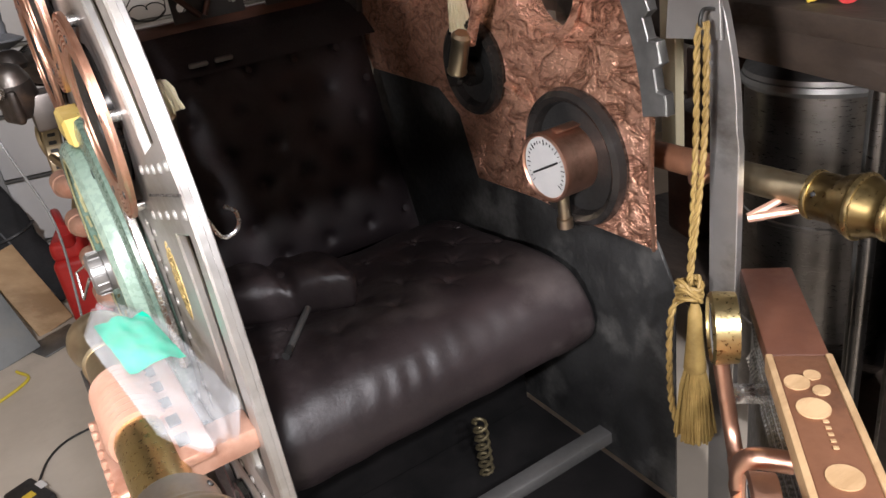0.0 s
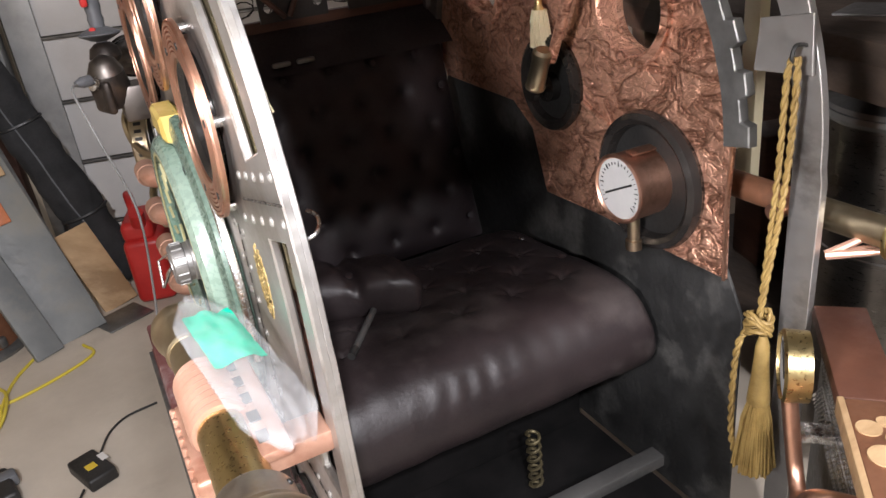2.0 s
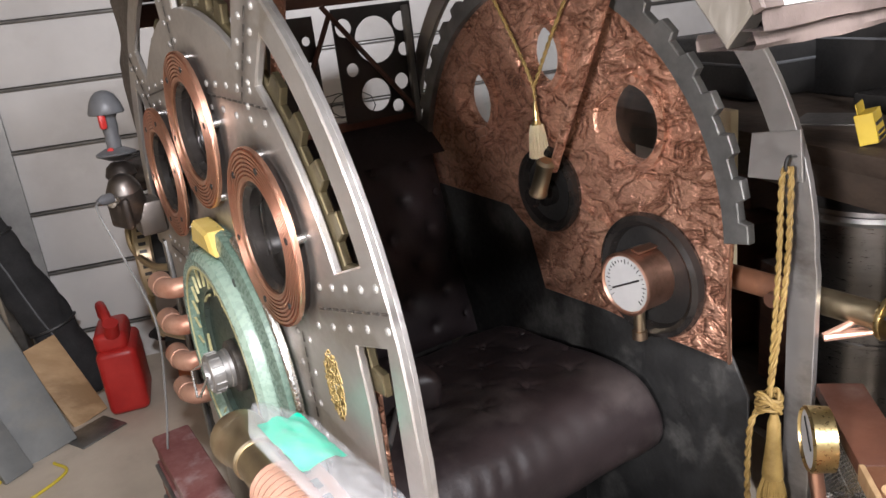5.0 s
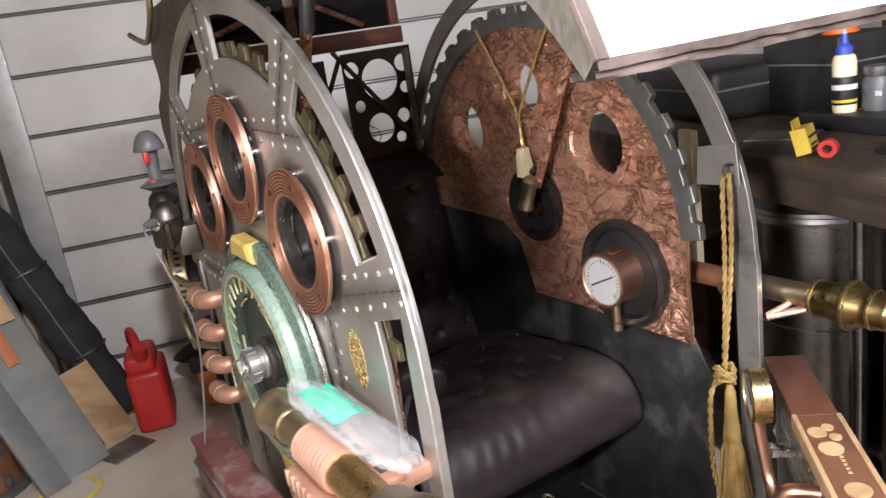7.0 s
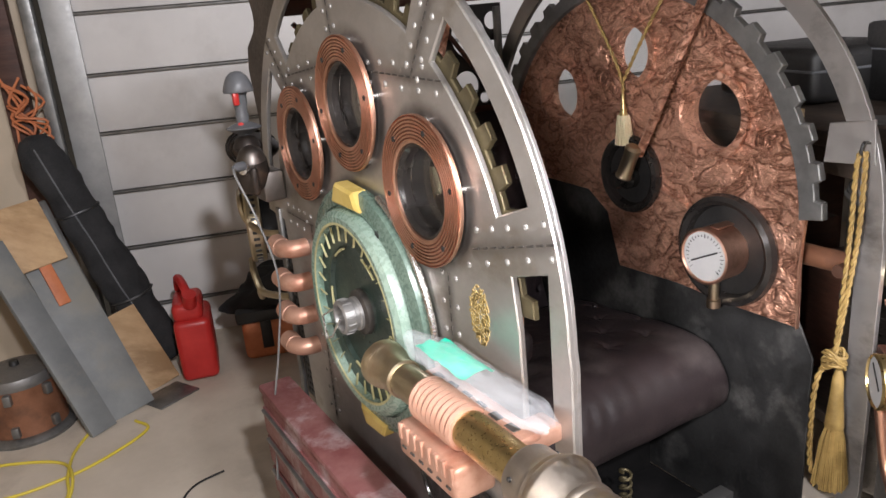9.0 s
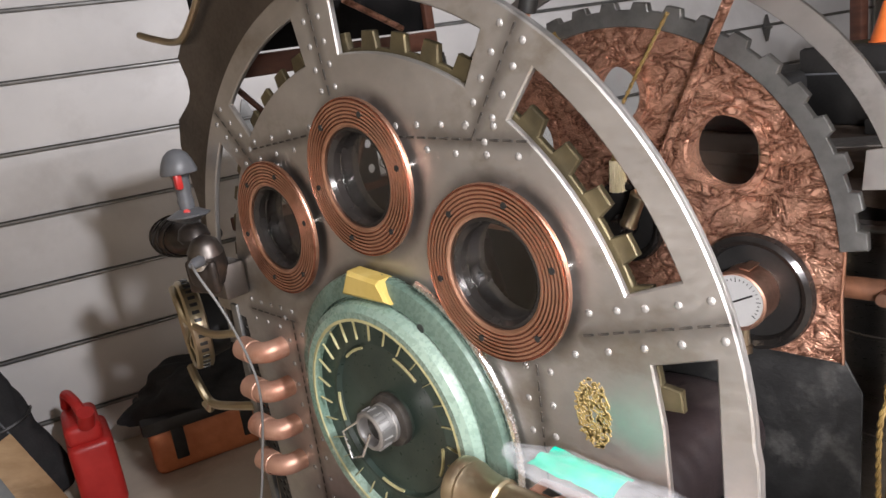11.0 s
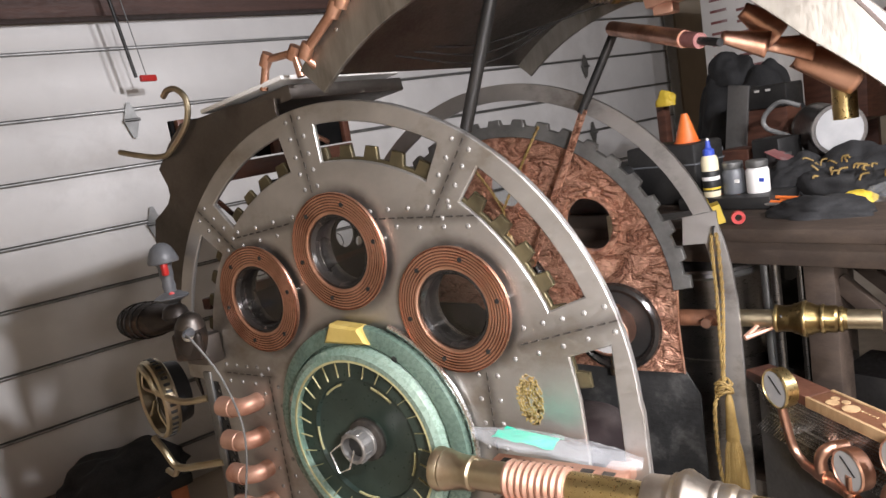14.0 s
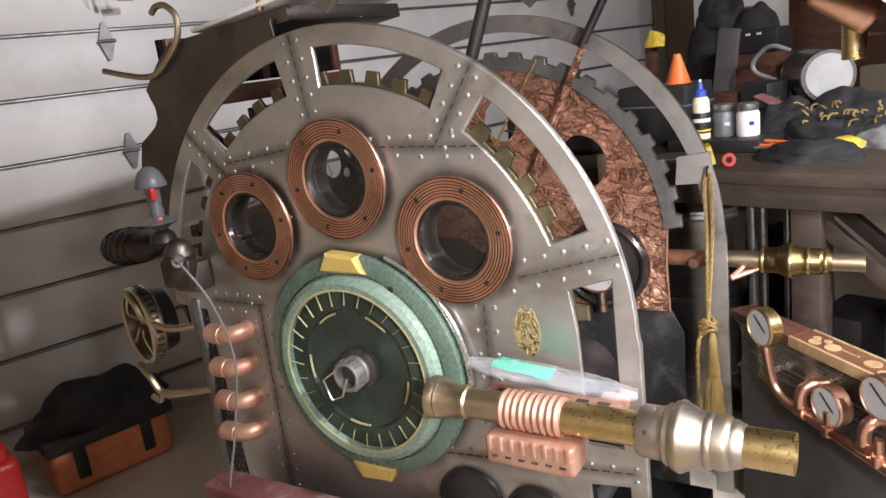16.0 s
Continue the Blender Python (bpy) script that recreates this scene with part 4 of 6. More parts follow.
for a in (-30, -12, 6, 24, 42, 58):
    q = hring((HRO + HRI) / 2 + 0.02, a, a + 1, 1)[0]
    part("arch_screw", L([(0, 0), (0.0045, 0), (0.0038, 0.002), (0, 0.0028)], (HX0, q[0], q[1]), (-1, 0, 0), 12), STEEL_BRIGHT, hood)
part("arch_tab", sheet("arch_tab", [[(0.182, 1.846), (0.098, 1.842), (0.140, 1.806), (0.160, 1.775), (0.166, 1.806)]], HX0 - 0.004, HX0 - 0.001, STEEL_HOOD, 0.0005), STEEL_HOOD, hood, "folded steel tab")


def skin(name, r, a0, a1, material, label, thick=0.004):
    bm = bmesh.new()
    n = 36
    rows = []
    for i in range(n + 1):
        a = radians(a0 + (a1 - a0) * i / n)
        k = hro(math.degrees(a)) - HRO
        rows.append([bm.verts.new((x, HC[0] - rr * math.sin(a), HC[1] + rr * math.cos(a))) for x, rr in ((HX0 + 0.0125, r + k), (HX1 - 0.0125, r + k), (HX1 - 0.0125, r + k + thick), (HX0 + 0.0125, r + k + thick))])
    for p, q in zip(rows, rows[1:]):
        for k in range(4):
            bm.faces.new([p[k], p[(k + 1) % 4], q[(k + 1) % 4], q[k]])
    bm.faces.new(rows[0])
    bm.faces.new(rows[-1][::-1])
    return part(name, bm, material, hood, label)


skin("hood_skin", 0.690, -40, 20, STEEL_DARK, "dark sheet metal skin")
# The front part is painted white to stand for lamp glare on the skin.
skin("hood_skin", 0.706, 20.2, 64.7, PALE_METAL, "front skin with the lamp's brightness put into its white", 0.005)
skin("hood_lining", 0.6995, 20.4, 64.2, WOOD_DARK, "dark brown lining under the front skin", 0.005)


def lip(z0, z1, y0, y1, seed):
    """A hand-cut batten along the front edge, its faces uneven."""
    def f(u, v):
        x = HX0 + 0.001 + (HX1 - HX0 - 0.002) * u
        k = int(round(v * 8)) % 8
        c = ((0, 0), (0.5, 0), (1, 0), (1, 0.5), (1, 1), (0.5, 1), (0, 1), (0, 0.5))[k]
        w = 0.0014 * noise.noise(Vector((x * 22, c[0] * 3 + seed, c[1] * 3))) + 0.0005 * noise.noise(Vector((x * 70, c[0] * 3, c[1] * 3 + seed)))
        return Vector((x, y0 + (y1 - y0) * c[0] + w, z0 + (z1 - z0) * c[1] + w))

    bm = grid(bmesh.new(), f, 120, 8)
    bmesh.ops.remove_doubles(bm, verts=bm.verts, dist=1e-6)
    return bm


part("front_lip", lip(1.4812, 1.4880, -0.482, -0.460, 1), EDGE_WOOD, hood, "weathered bare timber front edge")
part("front_lip", lip(1.4735, 1.4806, -0.478, -0.452, 5), EDGE_WOOD, hood, "weathered bare timber strip under the front edge")
part("strut", R((0.06, 0.329, 1.56), (0.06, 0.228, 1.80), 0.013), BLACK, hood, "black gas strut")
part("strut", R((0.69, 0.345, 1.55), (0.69, 0.215, 1.76), 0.012), BLACK, hood, "black gas strut")
for x in (0.69, 0.06):
    part("strut_tube", R((x, 0.56, 1.13), (x, 0.335, 1.56), 0.0105), COPPER_HAMMERED, carriage, "dark copper strut tube")
for x in (0.672, 0.098):
    cap = thing("brass_cup", "small brass shell cap at the foot of the strut", "brass cap", (x, 0.57, 1.09), "brass cups")
    part("shell", L([(0, 0), (0.020, 0), (0.021, 0.004), (0.019, 0.008), (0.018, 0.07), (0.020, 0.074), (0.020, 0.082), (0.014, 0.088), (0, 0.088)], (x, 0.595, 1.075), (0.0, -0.42, 0.9), 24), BRASS_OLD, cap)

# ---------------------------------------------------------------- gauge on the far copper panel
gg = thing("pressure_gauge", "copper-cased round pressure gauge with white dial", "pressure gauge", (WIDE - 0.03, 0.343, 0.925))
part("backplate", L([(0, 0), (0.112, 0), (0.110, 0.006), (0, 0.006)], (WIDE - 0.030, 0.343, 0.925), (-1, 0, 0), 56), BLACK, gg, "black round backplate")
part("backplate_rim", L([(0.104, 0), (0.129, 0), (0.133, 0.010), (0.129, 0.024), (0.119, 0.030), (0.109, 0.024), (0.104, 0.010)], (WIDE - 0.030, 0.343, 0.925), (-1, 0, 0), 64, True), BLACK_GLOSS, gg, "glossy black rounded rim")
part("case", L([(0, 0), (0.064, 0), (0.064, 0.085), (0.066, 0.088), (0.066, 0.096), (0.061, 0.098), (0.058, 0.094)], (WIDE - 0.012, 0.350, 0.924), (-1, 0, 0), 48), COPPER, gg, "satin copper case")
part("dial", L([(0, 0), (0.059, 0)], (WIDE - 0.104, 0.350, 0.924), (-1, 0, 0), 40), DIAL, gg, "white printed dial")
part("needle", B((WIDE - 0.106, 0.350, 0.924), (0.002, 0.080, 0.004), Matrix.Rotation(radians(-25), 3, "X"), 0.0005, 1), BLACK, gg)
for i in range(25):
    b = radians(-130 + 260 * i / 24)
    ln = 0.010 if i % 4 == 0 else 0.005
    part("tick_mark", B((WIDE - 0.1052, 0.350 - 0.048 * math.sin(b), 0.924 + 0.048 * math.cos(b)), (0.001, 0.0014, ln), Matrix.Rotation(b, 3, "X"), 0), BLACK, gg)
part("case_clip", B((WIDE - 0.060, 0.338, 0.9905), (0.06, 0.022, 0.005), Matrix.Rotation(radians(10), 3, "X"), 0.002), COPPER, gg, "folded copper clip")
part("spigot", L([(0, 0), (0.012, 0), (0.012, 0.05), (0.016, 0.052), (0.016, 0.07), (0, 0.07)], (WIDE - 0.070, 0.350, 0.862), (0, 0, -1), 14), BRASS_OLD, gg, "threaded brass spigot")
kn = thing("black_flange", "black lacquered round flange with knob on the copper panel", "flange", (WIDE - 0.03, 0.64, 1.06))
part("plate", L([(0, 0), (0.084, 0), (0.082, 0.005), (0, 0.005)], (WIDE - 0.030, 0.645, 1.062), (-1, 0, 0), 48), BLACK, kn)
part("plate_rim", L([(0.076, 0), (0.098, 0), (0.102, 0.010), (0.098, 0.022), (0.089, 0.027), (0.080, 0.022), (0.076, 0.010)], (WIDE - 0.030, 0.645, 1.062), (-1, 0, 0), 56, True), BLACK_GLOSS, kn, "glossy black rounded rim")
part("knob", L([(0, 0), (0.03, 0), (0.03, 0.02), (0.018, 0.03), (0.018, 0.045), (0.024, 0.05), (0.020, 0.06), (0, 0.062)], (WIDE - 0.036, 0.645, 1.055), (-1, 0, 0), 24), BLACK_GLOSS, kn)

# ---------------------------------------------------------------- cords and tassels
def cord(bm, pts, r):
    """Two twisted strands."""
    line = [Vector(p) for p in pts]
    for s in (0, math.pi):
        out, run = [], 0.0
        for i, p in enumerate(line):
            d = (line[min(i + 1, len(line) - 1)] - line[max(i - 1, 0)]).normalized()
            u = d.cross(Vector((0.3, 0.9, 0.2))).normalized()
            w = d.cross(u)
            if i:
                run += (p - line[i - 1]).length
            k = run / (r * 4.2) * TAU * 0.5 + s
            out.append(p + r * 0.52 * (u * math.cos(k) + w * math.sin(k)))
        tube(bm, out, r * 0.62, 7)
    return bm


def tassel(bm, top, length, r0, r1, strands, rng):
    top = Vector(top)
    for i in range(strands):
        a, q = rng.uniform(0, TAU), math.sqrt(rng.random())
        p = [top + Vector((math.cos(a) * q * (r0 + (r1 - r0) * (t**0.6)) + rng.uniform(-0.002, 0.002), math.sin(a) * q * (r0 + (r1 - r0) * (t**0.6)), -length * t * rng.uniform(0.96, 1.0))) for t in (0, 0.3, 0.65, 1)]
        tube(bm, p, 0.0022, 4, False)
    return bm


HOOK = Vector((0.735, 0.040, 1.190))
tie = thing("cord_tieback", "gold twisted cord tie-back with tassel hanging from a hook", "curtain tie-back", HOOK)
KNOT = Vector((0.714, 0.050, 0.770))
for off in (-0.008, 0.008):
    part("cord", cord(bmesh.new(), spline([HOOK + Vector((0, off * 0.4, 0)), HOOK + Vector((-0.004, off, -0.03)), HOOK + Vector((-0.008, off * 0.9, -0.18)), KNOT], 34), 0.0050), ROPE, tie)
for k in range(3):
    pts = [KNOT + Vector((0.016 * math.cos(t), 0.020 * math.sin(t), -0.012 + 0.012 * k + 0.006 * math.sin(2 * t + k))) for t in [TAU * i / 24 for i in range(25)]]
    part("knot_turn", cord(bmesh.new(), pts, 0.0052), ROPE, tie)
part("cord", cord(bmesh.new(), spline([KNOT, KNOT + Vector((-0.016, 0.024, -0.05)), KNOT + Vector((-0.017, 0.028, -0.20)), KNOT + Vector((-0.008, 0.022, -0.275)), KNOT + Vector((0.006, 0.0, -0.25))], 26), 0.0055), ROPE, tie)
part("tassel_head", L([(0.006, 0), (0.011, -0.02), (0.013, -0.06), (0.017, -0.105), (0.019, -0.128), (0.015, -0.135)], KNOT + Vector((0.002, -0.010, -0.02)), (0, 0, 1), 18), ROPE, tie)
part("tassel_skirt", tassel(bmesh.new(), KNOT + Vector((0.002, -0.010, -0.142)), 0.150, 0.012, 0.034, 300, random.Random(2)), ROPE, tie)
part("hook", T(spline([HOOK + Vector((0.03, 0.004, 0.01)), HOOK + Vector((0.0, 0.0, 0.016)), HOOK + Vector((-0.008, 0, 0.0)), HOOK + Vector((0.0, 0.0, -0.008))], 6), 0.003, 6), BLACK, tie, "small black hook")
part("bracket", sheet("bracket", [[(0.03, 1.16), (0.036, 1.245), (0.125, 1.232), (0.132, 1.155)]], WIDE - 0.026, WIDE - 0.020, STEEL, 0.001), STEEL, carriage, "steel bracket plate")

ts = thing("hanging_tassel", "pale gold cord tassel hanging inside the copper panel", "tassel", (0.725, 0.64, 1.25))
part("cord", cord(bmesh.new(), spline([(0.735, 0.80, 1.52), (0.73, 0.70, 1.38), (0.729, 0.655, 1.30), (0.729, 0.652, 1.26)], 16), 0.0045), ROPE, ts)
part("cord", cord(bmesh.new(), spline([(0.735, 0.50, 1.53), (0.73, 0.58, 1.41), (0.729, 0.650, 1.30)], 16), 0.0045), ROPE, ts)
part("ferrule", L([(0.004, 0), (0.006, -0.02), (0.008, -0.045), (0.012, -0.055)], (0.729, 0.652, 1.268), (0, 0, 1), 14), BRASS, ts, "slim brass ferrule")
part("skirt", tassel(bmesh.new(), (0.729, 0.652, 1.214), 0.075, 0.014, 0.021, 110, random.Random(3)), CREAM, ts)
tl = thing("hanging_tassel", "pale gold cord tassel on the brass cup", "tassel", (0.10, 0.55, 1.2))
part("skirt", tassel(bmesh.new(), (0.102, 0.545, 1.205), 0.05, 0.012, 0.028, 60, random.Random(5)), CREAM, tl)
part("curtain_hook", T(spline([(0.085, 0.40, 1.02), (0.10, 0.40, 0.985), (0.125, 0.40, 0.99), (0.13, 0.40, 1.015), (0.115, 0.40, 1.03)], 6), 0.0035, 7), STEEL_BRIGHT, carriage, "bright steel hook")

# ---------------------------------------------------------------- brass lantern barrels
def barrel(at, axis, label, metal, bell, cup, k=1.0):
    ob = thing("brass_barrel", label, "ornamental gun barrel", at, "brass barrels")
    if cup:
        part("rear_cup", L([(0, 0), (0.036, 0), (0.044, 0.004), (0.045, 0.012), (0.040, 0.022), (0.043, 0.028), (0.040, 0.034), (0.036, 0.055), (0.033, 0.078), (0.035, 0.082), (0.035, 0.090), (0.032, 0.094), (0, 0.094)], at, axis, 40), metal, ob, "flared rear cup")
    part("tube", L([(0.031 * k, 0.07), (0.031 * k, 0.46)], at, axis, 32), metal, ob)
    part("bright_tube", L([(0.0318 * k, 0.30), (0.0318 * k, 0.452)], at, axis, 32), BRASS if cup else BRASS_OLD, ob, "polished brass tube")
    part("bell", L([(r * k, h) for r, h in ((0.031, 0.436), (0.043, 0.440), (0.047, 0.447), (0.047, 0.476), (0.0485, 0.484), (0.054, 0.490), (0.0545, 0.497), (0.060, 0.503), (0.0625, 0.511), (0.0625, 0.516), (0.057, 0.524), (0.0565, 0.528), (0.049, 0.540), (0.0465, 0.552), (0.0485, 0.556), (0.0485, 0.562), (0.046, 0.566), (0.047, 0.584), (0.045, 0.590), (0.041, 0.594), (0.0415, 0.600), (0.039, 0.606), (0.036, 0.614), (0.031, 0.616))], at, axis, 44), bell, ob, "turned pewter-brass bell")
    part("muzzle", L([(0.0335 * k, 0.60), (0.0345 * k, 0.69), (0.031 * k, 0.69), (0.030 * k, 0.62), (0, 0.62)], at, axis, 36), BRASS if cup else BRASS_OLD, ob, "polished brass muzzle")
    d = Vector(axis).normalized()
    m = rot_to(axis)
    for i in range(3):
        a = TAU * i / 3 + 0.6
        part("screw", L([(0, 0), (0.004, 0), (0.0035, 0.002), (0, 0.003)], Vector(at) + d * 0.46 + m @ Vector((0.047 * k * math.cos(a), 0.047 * k * math.sin(a), 0)), m @ Vector((math.cos(a), math.sin(a), 0)), 10), BLACK, ob)
    return ob


AX = Vector((0.0, -1.0, -0.006)).normalized()
BASE = Vector((-0.108, 0.418, 0.895))
gun = barrel(BASE, AX, "aged brass barrel with copper jacket on the near plate", BRASS_OLD, PEWTER, True)
for i in range(9):
    part("cooling_rib", L([(0.031, -0.007), (0.0365, -0.006), (0.0395, 0), (0.0365, 0.006), (0.031, 0.007)], BASE + AX * (0.176 + 0.0142 * i), AX, 28), COPPER_PINK, gun, "copper cooling rib")
JR = Matrix((Vector((1, 0, 0)), -AX, Vector((0, 0, 1)))).transposed()
part("jacket", B(BASE + AX * 0.235 + Vector((-0.012, 0, -0.068)), (0.074, 0.185, 0.062), JR, 0.010, 3), COPPER_PINK, gun, "pinkish copper jacket block")
for i in range(6):
    for s in (-1, 1):
        part("jacket_notch", B(BASE + AX * (0.165 + 0.028 * i) + Vector((-0.012 + s * 0.0375, 0, -0.078)), (0.004, 0.014, 0.005), JR, 0.0015, 1), SOOT, gun)
for i in range(8):
    for s in (-1, 1):
        part("jacket_rib", B(BASE + AX * (0.155 + 0.023 * i) + Vector((-0.012 + s * 0.036, 0, -0.052)), (0.008, 0.010, 0.030), JR, 0.003, 2), COPPER_PINK, gun)
part("top_rail", B(BASE + AX * 0.255 + Vector((0.040, 0, 0.012)), (0.045, 0.28, 0.014), JR, 0.004), COPPER_PINK, gun, "slotted copper rail")
for i in range(6):
    part("rail_slot", B(BASE + AX * (0.15 + 0.042 * i) + Vector((0.036, 0, 0.0195)), (0.014, 0.024, 0.002), JR, 0.0005, 1), SOOT, gun)
part("mount", B(BASE + AX * 0.36 + Vector((0.060, 0, -0.005)), (0.10, 0.05, 0.03), JR, 0.005), COPPER_PINK, gun, "copper mounting foot")
gun2 = barrel(Vector((0.842, 0.37, 0.925)), Vector((0.0, -1.0, 0.0)), "aged brass barrel on the far plate", RUST, BRASS_AGED, False, 0.76)
for h, r in ((0.445, 0.037), (0.515, 0.0485), (0.558, 0.038), (0.60, 0.033)):
    part("gold_ring", L([(r - 0.003, -0.005), (r, -0.004), (r + 0.001, 0), (r, 0.004), (r - 0.003, 0.005)], (0.842, 0.37 - h, 0.925), (0, -1, 0), 36, True), BRASS, gun2, "bright worn brass ring")
part("mount", R((WIDE, 0.10, 0.925), (0.842, 0.10, 0.925), 0.014), COPPER, gun2)
bm = bmesh.new()
for e in ((0.835, -0.075, 0.905), (0.86, -0.05, 0.93), (0.85, -0.04, 0.895)):
    rod(bm, (0.790, 0.0, 0.885), e, 0.008, 8, 0.004)
part("fork", bm, COPPER_PINK, gun2, "copper forked stay")

# plastic bag with teal card on the barrel
bag = thing("plastic_bag", "clear plastic bag holding a teal card, lying on the barrel", "plastic bag", (-0.06, 0.2, 0.95))


def bagf(u, v):
    p = Vector((-0.088, 0.325, 0.978)).lerp(Vector((-0.040, 0.002, 0.926)), u)
    w = 0.056 * min(1, 3.5 * u + 0.35) * min(1, 4 * (1 - u) + 0.35)
    p += Vector((0.97, 0.25 * (u - 0.3), -0.12)) * w * (v - 0.5) * 2 * 0.85
    p.z += 0.006 * math.sin(math.pi * v) + 0.006 * noise.noise(Vector((u * 7, v * 5, 2))) + 0.004 * noise.noise(Vector((u * 22, v * 15, 5)))
    return p


part("film_top", grid(bmesh.new(), lambda u, v: bagf(u, v) + Vector((0, 0, 0.012 * math.sin(math.pi * u) * math.sin(math.pi * v))), 40, 16), FILM, bag, "", 80)
part("film_bottom", grid(bmesh.new(), lambda u, v: bagf(u, v) - Vector((0, 0, 0.006)), 30, 12), FILM, bag, "", 80)
part("teal_card", grid(bmesh.new(), lambda u, v: bagf(0.16 + 0.36 * u, 0.16 + 0.7 * v) + Vector((0, 0, 0.003)), 16, 8), TEAL, bag, "bright teal printed card", 80)

# ---------------------------------------------------------------- joystick and levers on the back of the near plate
joy = thing("joystick", "grey joystick grip with red buttons on a dark domed base", "joystick", (-0.05, 1.22, 1.2))
J0 = Vector((-0.060, 1.235, 1.232))
part("grip", L([(0, 0), (0.012, 0.0), (0.018, 0.022), (0.016, 0.038), (0.018, 0.050), (0.0155, 0.060), (0.018, 0.078), (0.018, 0.100), (0.022, 0.108), (0.038, 0.110), (0.040, 0.116), (0.034, 0.136), (0.026, 0.152), (0.014, 0.162), (0, 0.165)], J0, (0.02, 0.05, 1), 28), GREY_PLASTIC, joy)
part("collar", L([(0.0, 0.002), (0.018, 0.003), (0.046, 0.016), (0.047, 0.020), (0.022, 0.032), (0.0, 0.034)], J0, (0.02, 0.05, 1), 10), GREY_PLASTIC, joy, "flared grip collar")
part("trigger", B(J0 + Vector((-0.014, -0.016, 0.096)), (0.016, 0.016, 0.034), None, 0.005), RED, joy, "red trigger")
part("button", L([(0, 0), (0.008, 0), (0.007, 0.005), (0, 0.006)], J0 + Vector((-0.012, -0.020, 0.028)), (-0.5, -0.8, 0.2), 12), RED, joy, "red button")
part("base_dome", L([(0, -0.03), (0.03, -0.03), (0.036, -0.02), (0.030, 0.0), (0.018, 0.01), (0, 0.012)], J0 + Vector((0.0, 0.0, -0.012)), (0, 0, 1), 24), BRONZE_DARK, joy, "dark domed base")


part("lever_shell", L([(0, 0.0), (0.030, 0.0), (0.040, 0.012), (0.043, 0.045), (0.038, 0.080), (0.026, 0.103), (0.012, 0.112), (0, 0.114)], (-0.070, 1.185, 1.100), (-0.05, -0.25, 1.0), 32), BRONZE_DARK, joy, "worn bronze-brown lever shell")
part("shell_cap", L([(0.0385, 0.080), (0.0275, 0.104), (0.013, 0.1135), (0, 0.1155), (0, 0.111), (0.012, 0.109), (0.025, 0.100), (0.036, 0.078)], (-0.070, 1.185, 1.100), (-0.05, -0.25, 1.0), 32), STEEL_DARK, joy, "brighter worn top of the shell")
part("shell_flap", B((-0.092, 1.165, 1.125), (0.020, 0.085, 0.075), Matrix.Rotation(radians(18), 3, "Z"), 0.010, 3), BRONZE_DARK, joy)
part("socket", L([(0, 0), (0.015, 0), (0.015, 0.01), (0.010, 0.014), (0, 0.014)], (-0.102, 1.140, 1.160), (-0.8, -0.6, 0.1), 16), STEEL_BRIGHT, joy, "round cable socket")
part("plug", L([(0, 0), (0.012, 0), (0.012, 0.02), (0.006, 0.035), (0, 0.035)], (-0.11, 1.12, 1.172), (-0.9, -0.5, 0.0), 14), GREY_PLASTIC, joy, "grey cable plug")
part("cable", T(spline([(-0.135, 1.108, 1.172), (-0.15, 1.06, 1.16), (-0.13, 1.01, 1.06), (-0.10, 1.01, 0.9), (-0.115, 1.05, 0.7), (-0.14, 1.09, 0.52), (-0.17, 1.08, 0.30)], 10), 0.0028, 7), GREY_CABLE, joy, "grey cable hanging down")
part("bracket", B((-0.03, 1.19, 1.10), (0.06, 0.09, 0.08), None, 0.008), STEEL_DARK, joy, "dark bracket")
sh = thing("vent_cowl", "dark ribbed cowl behind the joystick", "cowl", (-0.02, 1.36, 1.16))


def cowl(u, v):
    a, b = v * TAU, u * math.pi
    return Vector((0.02 + 0.066 * math.sin(b) * math.cos(a), 1.46 - 0.15 * math.cos(b), 1.160 + 0.048 * math.sin(b) * math.sin(a) * (1.0 - 0.35 * math.cos(b)) + 0.01 * math.cos(b)))


part("cowl_shell", grid(bmesh.new(), cowl, 40, 24), BRONZE_DARK, sh, "", 80)
for k in range(6):
    u = 0.46 + 0.072 * k
    part("cowl_rib", T([cowl(u, v / 24) + (cowl(u, v / 24) - cowl(u, v / 24 + 0.5)).normalized() * 0.003 for v in range(25)], 0.0022, 6), BLACK_GLOSS, sh)

# brass side lantern and hooks at the back
sc = thing("brass_sconce", "round pierced brass sconce with curled arms behind the plate", "sconce", (0.0, 1.36, 0.94))
part("rim", L([(0.112, -0.030), (0.117, -0.026), (0.118, 0.010), (0.112, 0.016), (0.104, 0.010), (0.106, -0.026)], (-0.01, 1.49, 0.925), (-1, 0.3, 0), 40, True), BRASS_OLD, sc, "pierced aged brass band")
for i in range(36):
    b = TAU * i / 36
    m = rot_to((-1, 0.3, 0))
    part("pierced_slot", box(bmesh.new(), Vector((-0.01, 1.49, 0.925)) + m @ Vector((0.1172 * math.cos(b), 0.1172 * math.sin(b), -0.008)), (0.004, 0.009, 0.018), m @ Matrix.Rotation(b, 3, "Z")), BLACK, sc)
for i in range(4):
    b = TAU * i / 4 + 0.5
    m = rot_to((-1, 0.3, 0))
    c = Vector((-0.01, 1.49, 0.925))
    part("scroll", T(spline([c + m @ Vector((0.02 * math.cos(b), 0.02 * math.sin(b), 0.0)), c + m @ Vector((0.062 * math.cos(b + 0.5), 0.062 * math.sin(b + 0.5), 0.014)), c + m @ Vector((0.106 * math.cos(b + 0.1), 0.106 * math.sin(b + 0.1), 0))], 5), 0.0045, 6), BRASS_OLD, sc)
